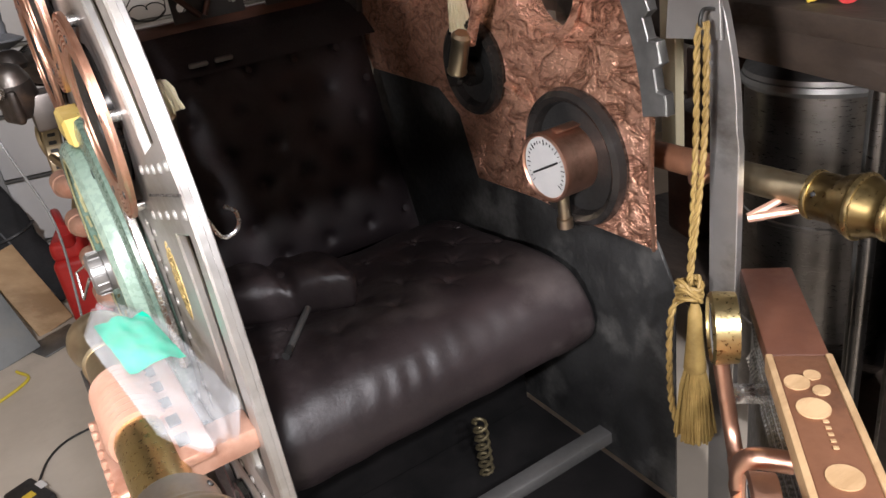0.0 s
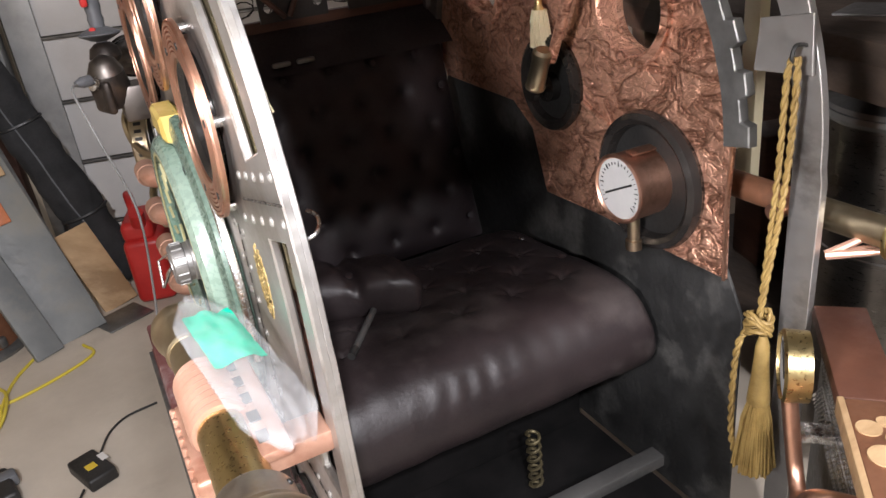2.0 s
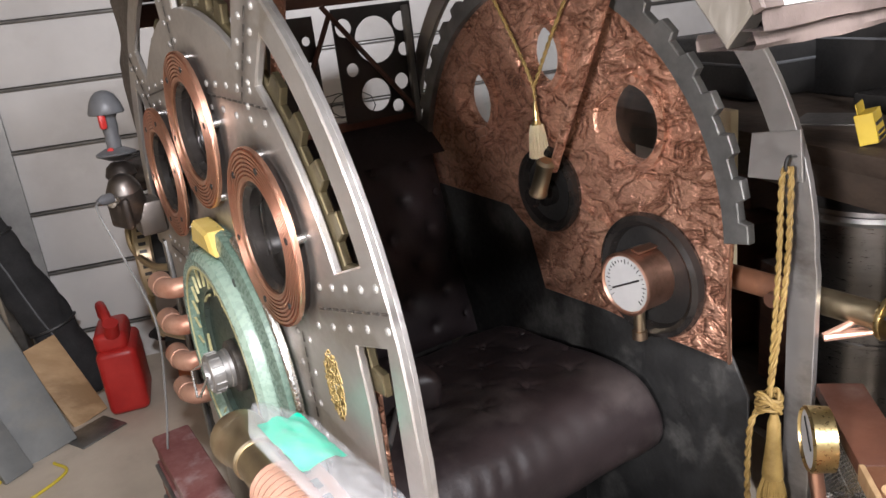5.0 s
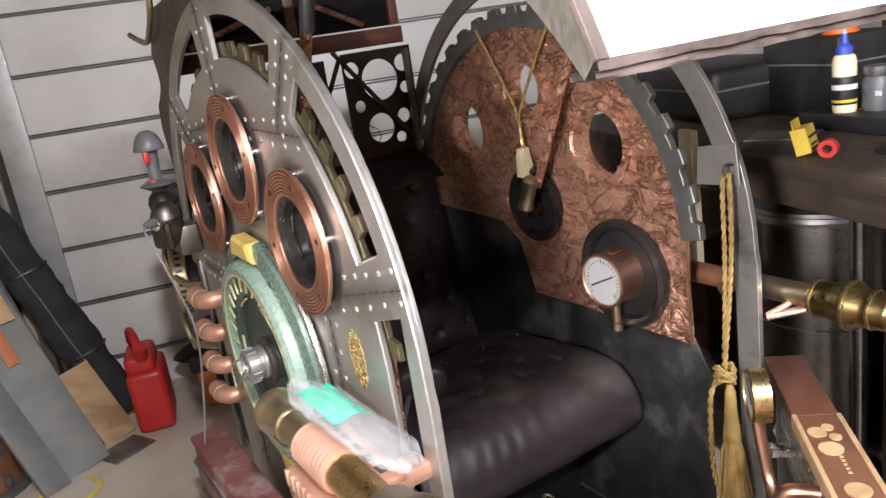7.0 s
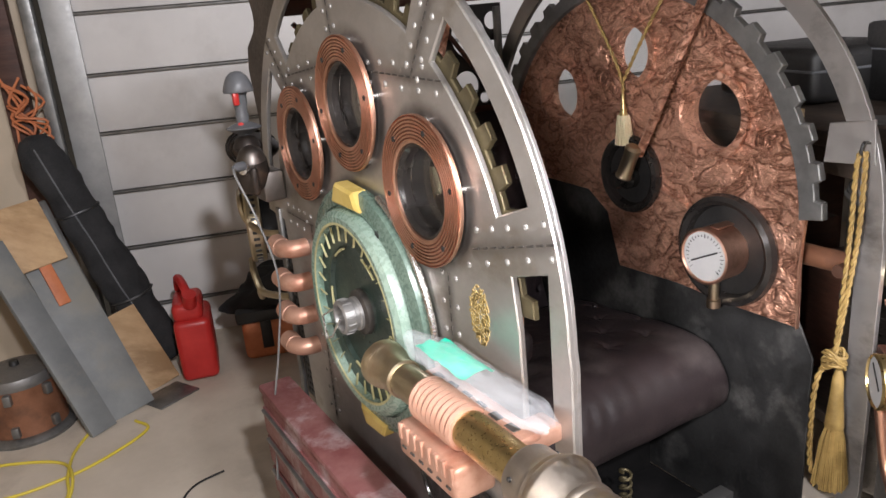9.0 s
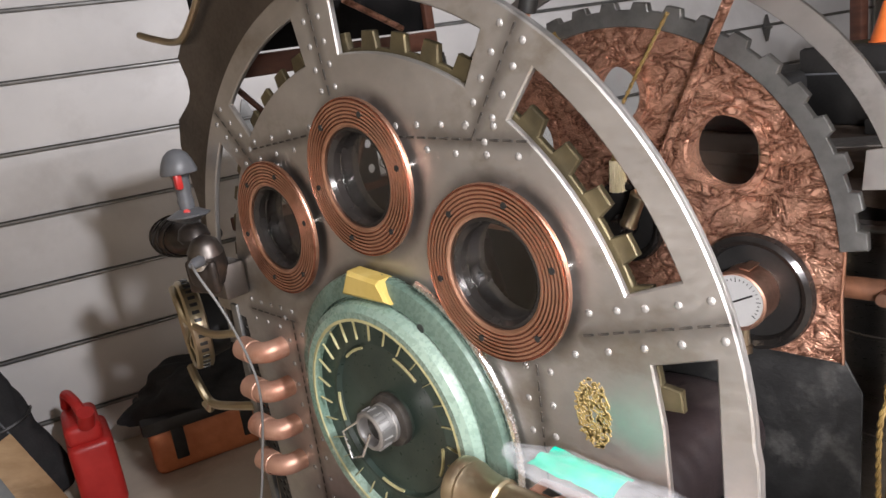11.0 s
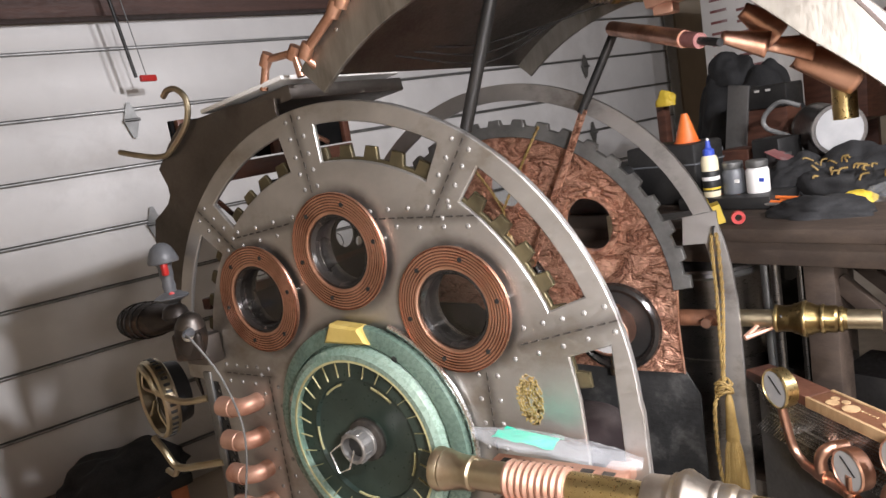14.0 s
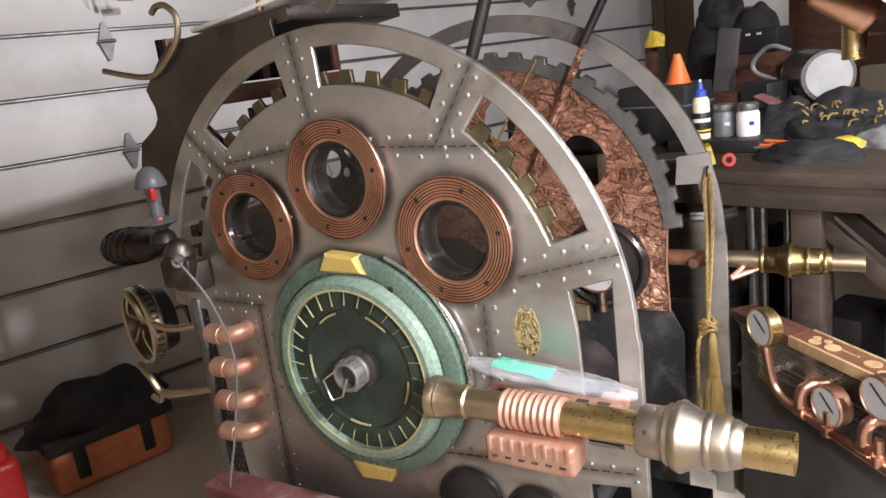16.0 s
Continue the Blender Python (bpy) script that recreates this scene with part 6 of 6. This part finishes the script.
for s, d, r, h in ((0.61, 0.72, 0.055, 0.15), (0.50, 0.70, 0.05, 0.17), (0.40, 0.78, 0.045, 0.20)):
    g = thing("glass_jug", "empty clear glass jar on the bench", "glass jar", bpos(s, d), "clear jars on the bench")
    part("glass", L([(0, 0), (r, 0), (r, h * 0.8), (r * 0.8, h * 0.92), (r * 0.8, h), (r * 0.75, h), (r * 0.75, h * 0.92), (r * 0.95, h * 0.8), (r * 0.95, 0.004), (0, 0.004)], bpos(s, d), (0, 0, 1), 28), GLASS, g)
rng = random.Random(77)
for i in range(34):
    s, d = rng.uniform(-0.9, 0.35), rng.uniform(0.75, 1.35)
    kind = rng.choice(("can", "box", "box", "tool", "tool"))
    r0 = rng.uniform(0.02, 0.05)
    mt = rng.choice((BLACK, STEEL_DARK, GREY_PLASTIC, WOOD_DARK, BRASS_DULL, GREY_SHEET, RUST))
    if kind == "can":
        g = thing("small_tin", "small tin standing among the clutter on the bench", "tin", bpos(s, d), "tins on the bench")
        part("tin_body", L([(0, 0), (r0, 0), (r0, r0 * 2.4), (0, r0 * 2.4)], bpos(s, d), (0, 0, 1), 20), mt, g)
        part("tin_lid", L([(r0 * 1.04, r0 * 2.3), (r0 * 1.04, r0 * 2.5), (0, r0 * 2.52)], bpos(s, d), (0, 0, 1), 20), GALV, g)
    elif kind == "box":
        solo("small_box", B(bpos(s, d, r0), (r0 * 3, r0 * 3.6, r0 * 2), ROOM @ Matrix.Rotation(rng.uniform(-0.8, 0.8), 3, "Z"), 0.004), mt, "small dark box among the clutter on the bench", "box", "small boxes on the bench")
    else:
        g = thing("hand_tool", "small hand tool lying among the clutter on the bench", "hand tool", bpos(s, d), "hand tools on the bench")
        a = rng.uniform(0, TAU)
        e = Vector((math.cos(a), math.sin(a), 0))
        part("grip", R(bpos(s, d, 0.014), bpos(s, d, 0.014) + e * 0.09, 0.013), rng.choice((RED, BLACK, ORANGE, WOOD_DARK)), g)
        part("shaft", R(bpos(s, d, 0.014) - e * 0.11, bpos(s, d, 0.014), 0.0045), STEEL_BRIGHT, g)

# ---------------------------------------------------------------- far clutter to the east
for u, n, w, d, h, z, tl in ((4.55, 1.35, 0.62, 0.4, 0.42, 1.72, -14), (4.75, 1.5, 0.8, 0.5, 0.55, 1.15, 4)):
    c = thing("carton", "white printed cardboard carton on the back shelf", "carton", place(u, n, z), "cartons")
    tr = ROOM @ Matrix.Rotation(radians(tl), 3, "Y")
    part("card", B(place(u, n, z + h / 2), (w, d, h), tr), PAPER if z > 1.5 else WOOD_DARK, c)
    for k in range(3):
        part("print_bar", B(place(u, n, z + h / 2) + tr @ Vector((0.03 * k - 0.05, -d / 2 - 0.002, h * (0.28 - 0.2 * k))), (w * 0.5, 0.003, 0.022), tr, 0), RED_DULL, c)
shelf = thing("storage_shelf", "dark loaded storage shelf behind the bench", "shelf", place(4.2, 1.8, 0))
part("deck", B(place(4.2, 1.9, 1.12), (2.6, 0.7, 0.05), ROOM), WOOD_DARK, shelf)
part("deck", B(place(4.2, 1.9, 0.5), (2.6, 0.7, 0.05), ROOM), WOOD_DARK, shelf)
for u in (2.95, 5.45):
    part("upright", B(place(u, 1.9, 0.55), (0.06, 0.6, 1.1), ROOM), WOOD_DARK, shelf)
bc = thing("carton", "large grey-white cardboard carton with printed lines on the back shelf", "carton", place(3.95, 1.86, 1.145), "cartons")
part("card", B(place(4.06, 1.86, 1.72), (0.32, 0.52, 1.14), ROOM, 0.004), PAPER, bc)
for k in range(9):
    for q, w in ((-0.10, 0.20), (0.13, 0.12)):
        part("print_bar", B(place(3.897, 1.86 + q, 1.50 + 0.075 * k + 0.1 * q), (0.004, w, 0.018), ROOM, 0), RED_DULL, bc)
rng = random.Random(21)
for i in range(12):
    s, d = -1.0 + 0.17 * i, rng.uniform(0.95, 1.1)
    h = rng.uniform(0.06, 0.2)
    solo("parts_bin", B(bpos(s, d, h / 2), (0.13, 0.14, h), ROOM @ Matrix.Rotation(rng.uniform(-0.4, 0.4), 3, "Z"), 0.008), rng.choice((BLACK, GREY_PLASTIC, BLACK, WOOD_DARK)), "dark box of oddments on the bench", "box", "boxes on the bench")

# ---------------------------------------------------------------- things on the floor by the door
can = thing("petrol_can", "red plastic petrol can on the floor by the door", "petrol can", place(-0.75, 2.52, 0))
G0 = Vector((-0.045, 2.62, 0))
GR = Matrix.Rotation(radians(-14), 3, "Z")
part("body", B(G0 + Vector((0, 0, 0.15)), (0.16, 0.28, 0.29), GR, 0.03, 4), RED, can)
part("shoulder", B(G0 + Vector((-0.01, 0.0, 0.325)), (0.13, 0.24, 0.09), GR, 0.03, 4), RED, can)
part("handle", T(spline([G0 + Vector((-0.02, -0.10, 0.35)), G0 + Vector((-0.025, -0.09, 0.43)), G0 + Vector((-0.025, 0.03, 0.45)), G0 + Vector((-0.02, 0.10, 0.38))], 6), 0.02, 10), RED, can)
part("cap", R(G0 + Vector((-0.02, -0.11, 0.36)), G0 + Vector((-0.02, -0.14, 0.42)), 0.03, 18), RED, can)


def lean(name, foot, top, width, thick, material, label, category, roll=0.0):
    """A board that stands on its foot and leans back to its top."""
    foot, top = Vector(foot), Vector(top)
    up = (top - foot).normalized()
    side = Vector((math.cos(radians(roll)), math.sin(radians(roll)), 0))
    side = (side - up * side.dot(up)).normalized()
    m = Matrix((side, side.cross(up) * -1, up)).transposed()
    return solo(name, box(bmesh.new(), (foot + top) / 2, (width, thick, (top - foot).length), m, 0.004, 2), material, label, category)


lean("leaning_board", (-0.395, 2.40, 0.0), (-0.61, 2.80, 0.82), 0.20, 0.022, SLATE, "grey-green painted board leaning by the garage door", "board", 15)
lean("paint_stroke", (-0.535, 2.60, 0.47), (-0.585, 2.69, 0.68), 0.05, 0.004, ORANGE_DULL, "rough orange paint stroke on the leaning board", "paint stroke", 15)
lean("plywood_sheet", (-0.575, 2.665, 0.63), (-0.635, 2.78, 0.88), 0.20, 0.012, WOOD_PALE, "bare plywood piece at the top of the leaning board", "plywood", 15)
lean("dark_plank", (-0.52, 2.31, 0.0), (-0.75, 2.66, 0.76), 0.11, 0.03, SLATE, "dark grey plank leaning by the garage door", "plank", 25)
lean("metal_strip", (-0.355, 2.47, 0.0), (-0.55, 2.86, 0.86), 0.09, 0.012, GALV, "grey sheet strip leaning by the garage door", "metal strip", 15)
lean("plywood_offcut", (-0.225, 2.58, 0.0), (-0.335, 2.75, 0.33), 0.15, 0.02, WOOD_PALE, "pale plywood offcut leaning by the door", "plywood", 14)
lean("white_batten", (-0.20, 2.84, 0.0), (-0.36, 3.03, 0.72), 0.09, 0.015, PAPER, "white painted batten leaning on the garage door", "batten", 10)
sc2 = solo("metal_offcut", B((-0.235, 2.44, 0.006), (0.20, 0.16, 0.008), Matrix.Rotation(radians(25), 3, "Z")), GALV, "curved sheet metal offcut on the floor", "metal offcut")
st = thing("orange_strap", "tangle of orange cord hanging beside the door", "strap", place(-1.34, 2.86, 1.1))
rng = random.Random(12)
for k in range(7):
    pts = [place(-1.36 + rng.uniform(-0.07, 0.09), 2.84 + rng.uniform(-0.03, 0.03), 1.36 - 0.075 * i + rng.uniform(-0.04, 0.04)) for i in range(6)]
    part("strand", T(spline(pts, 5), 0.006, 6), ORANGE_DULL, st)


def bagtube(u, v):
    p = Vector((-0.155, 2.74, 0.04)).lerp(Vector((-0.50, 3.02, 1.13)), u)
    a = v * TAU
    r = (1 - abs(2 * u - 1) ** 10) ** 0.4 * (1 + 0.20 * noise.noise(Vector((u * 6, math.cos(a), math.sin(a)))) + 0.10 * noise.noise(Vector((u * 22, math.cos(a) * 2, math.sin(a) * 2))))
    return p + Vector((0.090 * math.cos(a) * r, 0.055 * math.sin(a) * r, 0.02 * math.cos(a) * r))


cbag = thing("folding_chair_bag", "long black canvas carry bag leaning by the door", "bag", (-0.2, 2.72, 0.0))
part("canvas", grid(bmesh.new(), bagtube, 90, 32), FABRIC, cbag, "", 80)
for u in (0.3, 0.68):
    part("strap", T([bagtube(u, v / 20) + (bagtube(u, v / 20) - bagtube(u, v / 20 + 0.5)).normalized() * 0.004 for v in range(21)], 0.007, 5), BLACK, cbag, "black webbing strap")
part("zip", T([bagtube(0.05 + 0.9 * i / 20, 0.72) for i in range(21)], 0.004, 5), GREY_PLASTIC, cbag, "grey zip")
pot = thing("copper_pot", "old copper-brown drum with grey lid and clamps on the floor", "drum", (-0.77, 2.55, 0))
PC = (-0.77, 2.55, 0)
part("body", L([(0, 0), (0.150, 0), (0.152, 0.02), (0.148, 0.035), (0.140, 0.22), (0.142, 0.235), (0.138, 0.25), (0, 0.25)], PC, (0, 0, 1), 44), RUST, pot)
part("lid", L([(0.143, 0.225), (0.146, 0.245), (0.138, 0.268), (0.07, 0.285), (0, 0.288)], PC, (0, 0, 1), 44), GREY_SHEET, pot, "grey domed lid")
part("base_band", L([(0.150, 0.0), (0.178, 0.0), (0.180, 0.012), (0.165, 0.026), (0.150, 0.03)], PC, (0, 0, 1), 44, True), GALV, pot, "flared grey base band")
for a in (-0.9, -1.9):
    for h in (0.06, 0.20):
        part("clamp", B((PC[0] + 0.15 * math.cos(a), PC[1] + 0.15 * math.sin(a), h), (0.03, 0.03, 0.045), Matrix.Rotation(a, 3, "Z"), 0.006), GALV, pot, "grey clamp")
part("lid_knob", L([(0, 0), (0.02, 0), (0.016, 0.02), (0, 0.022)], (PC[0], PC[1], 0.286), (0, 0, 1), 16), BLACK, pot)


def cable(name, pts, r, material, label):
    return solo(name, T(spline(pts, 10), r, 8), material, label, "cable", angle=80)


cable("extension_cord", [(-0.40, 2.30, 0.006), (-0.37, 2.20, 0.006), (-0.50, 2.10, 0.006), (-0.68, 2.03, 0.006), (-0.90, 2.03, 0.006), (-1.05, 2.15, 0.006)], 0.006, YELLOW_CABLE, "yellow extension cord on the concrete floor")
cable("extension_cord", [(-0.55, 2.36, 0.006), (-0.64, 2.20, 0.006), (-0.68, 2.02, 0.014), (-0.70, 1.88, 0.006), (-0.82, 1.77, 0.006), (-1.0, 1.74, 0.006)], 0.006, YELLOW_CABLE, "yellow extension cord on the concrete floor")
cable("extension_cord", [(-0.98, 2.30, 0.006), (-0.86, 2.27, 0.006), (-0.70, 2.16, 0.006), (-0.665, 2.00, 0.022), (-0.71, 1.84, 0.006), (-0.86, 1.70, 0.006), (-1.05, 1.68, 0.006)], 0.006, YELLOW_CABLE, "yellow extension cord on the concrete floor")
ad = thing("power_adapter", "black power adapter with warning label on the floor", "power adapter", (-0.42, 1.42, 0))
AR = Matrix.Rotation(radians(22), 3, "Z")
part("case", B((-0.42, 1.43, 0.022), (0.085, 0.15, 0.042), AR, 0.008, 3), BLACK, ad)
part("label_mark", B((-0.42, 1.42, 0.0438), (0.03, 0.03, 0.001), AR, 0), YELLOW_BOX, ad)
part("label_mark", B((-0.385, 1.45, 0.0438), (0.02, 0.04, 0.001), AR, 0), PAPER, ad)
part("lead", T(spline([(-0.395, 1.50, 0.02), (-0.36, 1.62, 0.006), (-0.30, 1.68, 0.006), (-0.2, 1.7, 0.006)], 8), 0.004, 7), BLACK, ad)
part("lead", T(spline([(-0.45, 1.355, 0.02), (-0.48, 1.28, 0.006), (-0.47, 1.1, 0.006)], 8), 0.004, 7), BLACK, ad)
ps = thing("mains_plug", "black cable connector with yellow tape on the floor", "connector", (-0.68, 1.5, 0))
part("body", B((-0.66, 1.50, 0.024), (0.055, 0.16, 0.046), Matrix.Rotation(radians(14), 3, "Z"), 0.012, 3), BLACK, ps)
part("rib", B((-0.652, 1.53, 0.030), (0.058, 0.05, 0.042), Matrix.Rotation(radians(14), 3, "Z"), 0.010, 2), GREY_PLASTIC, ps)
part("tape", B((-0.76, 1.52, 0.008), (0.10, 0.03, 0.012), Matrix.Rotation(radians(-20), 3, "Z"), 0.003), YELLOW_BOX, ps, "yellow tape")
part("lead", T(spline([(-0.68, 1.58, 0.03), (-0.72, 1.66, 0.03), (-0.80, 1.60, 0.008), (-0.84, 1.48, 0.006)], 8), 0.0055, 7), BLACK, ps)
ob = thing("tool_bag", "orange and black open tool bag on the floor", "tool bag", (0.45, 2.6, 0))
part("base", B((0.43, 2.62, 0.10), (0.50, 0.30, 0.20), ROOM, 0.03, 3), ORANGE_DULL, ob)
for du in (-0.14, 0.14):
    part("buckle_strap", B(Vector((0.43, 2.62, 0.13)) + DU * du - DN * 0.152, (0.05, 0.012, 0.15), ROOM, 0.004), BLACK, ob, "black buckle strap")
part("rim", B((0.43, 2.62, 0.22), (0.54, 0.34, 0.06), ROOM, 0.015, 2), BLACK, ob, "black rim")
part("soft_filling", heap((0.45, 2.62, 0.23), 0.30, 0.18, 0.18, 5), FABRIC, ob, "black soft contents", 60)
rk = thing("pull_cord", "thin cord with red pull handle hanging from the door opener", "pull cord", (0.99, 2.56, 2.0))
part("cord", R((0.985, 2.56, 2.02), (0.93, 2.56, 2.40), 0.0025), GREY_CABLE, rk)
part("handle", B((0.993, 2.56, 2.005), (0.085, 0.02, 0.03), None, 0.006), RED, rk, "red pull handle")
part("bar", R((0.93, 2.56, 2.01), (0.87, 2.56, 2.42), 0.008), BLACK, rk, "thin black rod")

# ---------------------------------------------------------------- round grilles low on the near plate
for y, z, r in ((0.42, 0.585, 0.078), (0.255, 0.578, 0.072)):
    g = thing("round_grille", "round black speaker grille low on the steel plate", "grille", (0, y, z), "round grilles")
    part("rim", L([(r, 0.0), (r + 0.006, 0.002), (r + 0.005, 0.010), (r - 0.004, 0.012), (r - 0.008, 0.004)], (-0.001, y, z), (-1, 0, 0), 48, True), BLACK_GLOSS, g)
    part("dome", L([(r - 0.004, 0.004), (r * 0.6, 0.016), (r * 0.2, 0.020), (0, 0.020)], (-0.001, y, z), (-1, 0, 0), 40), BLACK, g)
    for i in range(5):
        q = r * (0.2 + 0.16 * i)
        part("mesh_hoop", L([(q, 0.018 - 0.0034 * i * (0.5 + 0.12 * i)), (q + 0.002, 0.0195 - 0.0034 * i * (0.5 + 0.12 * i)), (q + 0.004, 0.0175 - 0.0034 * i * (0.5 + 0.12 * i))], (-0.0015, y, z), (-1, 0, 0), 32), GREY_PLASTIC, g)

# ---------------------------------------------------------------- copper fittings hanging inside the hood
hl = thing("hood_fittings", "copper and brass lamp fittings hanging inside the raised hood", "lamp fittings", (0.4, 0.0, 1.75))
part("block", B((0.46, 0.022, 1.787), (0.085, 0.070, 0.060), Matrix.Rotation(radians(-8), 3, "X"), 0.004), COPPER_PINK, hl, "pale copper block")
part("brass_neck", T([Vector((0.34, 0.14, 1.80)), Vector((0.44, 0.05, 1.785))], 0.016, 14), BRASS_OLD, hl, "aged brass neck")
part("block_foot", B((0.46, 0.020, 1.748), (0.05, 0.045, 0.022), None, 0.003), COPPER_PINK, hl, "pale copper foot")
for k in range(5):
    part("coil_turn", L([(0.017, -0.0025), (0.0195, 0), (0.017, 0.0025)], Vector((0.34, 0.14, 1.80)).lerp(Vector((0.44, 0.05, 1.785)), 0.04 + 0.07 * k), (0.1, -0.09, -0.015), 18, True), PEWTER, hl)
part("clamp_plate", B((0.30, 0.06, 1.80), (0.22, 0.05, 0.012), Matrix.Rotation(radians(6), 3, "X"), 0.003), STEEL_DARK, hl, "dark steel mounting plate")
part("brass_ring", L([(0, -0.006), (0.021, -0.006), (0.021, 0.006), (0, 0.006)], (0.38, 0.10, 1.794), (0.1, -0.09, -0.015), 18), BRASS, hl)
part("tube", T([Vector((0.50, 0.16, 1.735)), Vector((0.20, -0.085, 1.662))], 0.017, 16), COPPER, hl, "copper tube")
part("tip", T([Vector((0.21, -0.078, 1.664)), Vector((0.155, -0.122, 1.652))], 0.014, 14), RED_DULL, hl, "pinkish red tip")
part("rod", T([Vector((0.155, -0.122, 1.652)), Vector((0.10, -0.168, 1.640))], 0.007, 10), BLACK, hl)


def scoop(c, d, r, ln2, s):
    m = rot_to(d)
    return grid(bmesh.new(), lambda u, v: Vector(c) + m @ Vector(((r * (0.45 + 0.55 * u)) * math.cos(math.pi * (v * 1.3 - 0.15) + s), (r * (0.45 + 0.55 * u)) * math.sin(math.pi * (v * 1.3 - 0.15) + s), ln2 * u)), 10, 20)


for c, d, r, l2, s in (((0.12, -0.165, 1.648), (0.2, -0.6, -0.25), 0.026, 0.075, 0.4), ((0.16, -0.195, 1.690), (0.25, -0.55, -0.55), 0.030, 0.075, 1.4), ((0.20, -0.215, 1.625), (0.3, -0.6, -0.2), 0.030, 0.080, 0.2), ((0.30, -0.245, 1.600), (0.4, -0.6, -0.3), 0.045, 0.12, 0.9)):
    ob2 = part("copper_scoop", scoop(c, d, r, l2, s), COPPER, hl, "beaten copper scoop", 60)
    md = ob2.modifiers.new("thickness", "SOLIDIFY")
    md.thickness = 0.004
part("brass_tube", L([(0, 0), (0.022, 0), (0.022, 0.10), (0.026, 0.103), (0.026, 0.11), (0, 0.11)], (0.36, -0.32, 1.47), (0, 0, 1), 24), BRASS, hl, "upright brass tube")
for k in range(3):
    part("wire", T(spline([(0.1, 0.5 - 0.05 * k, 1.74), (0.25, 0.36, 1.70 + 0.02 * k), (0.4, 0.24, 1.77), (0.5, 0.1 + 0.03 * k, 1.80)], 8), 0.0022, 5), BLACK, hl, "thin black wire")

# dark stores under and behind the bench
rng = random.Random(31)
for i in range(14):
    s, d = -1.15 + 0.16 * i, rng.uniform(0.35, 0.6)
    h = rng.uniform(0.25, 0.55)
    if -0.15 < s < 0.35:
        d = 0.62
    solo("storage_box", B(bpos(s, d, -0.845 + h / 2), (0.24, 0.15, h), ROOM @ Matrix.Rotation(rng.uniform(-0.2, 0.2), 3, "Z"), 0.01), rng.choice((BLACK, DARK, WOOD_DARK, GREY_SHEET)), "dark storage box on the shelf under the bench", "box", "boxes under the bench")
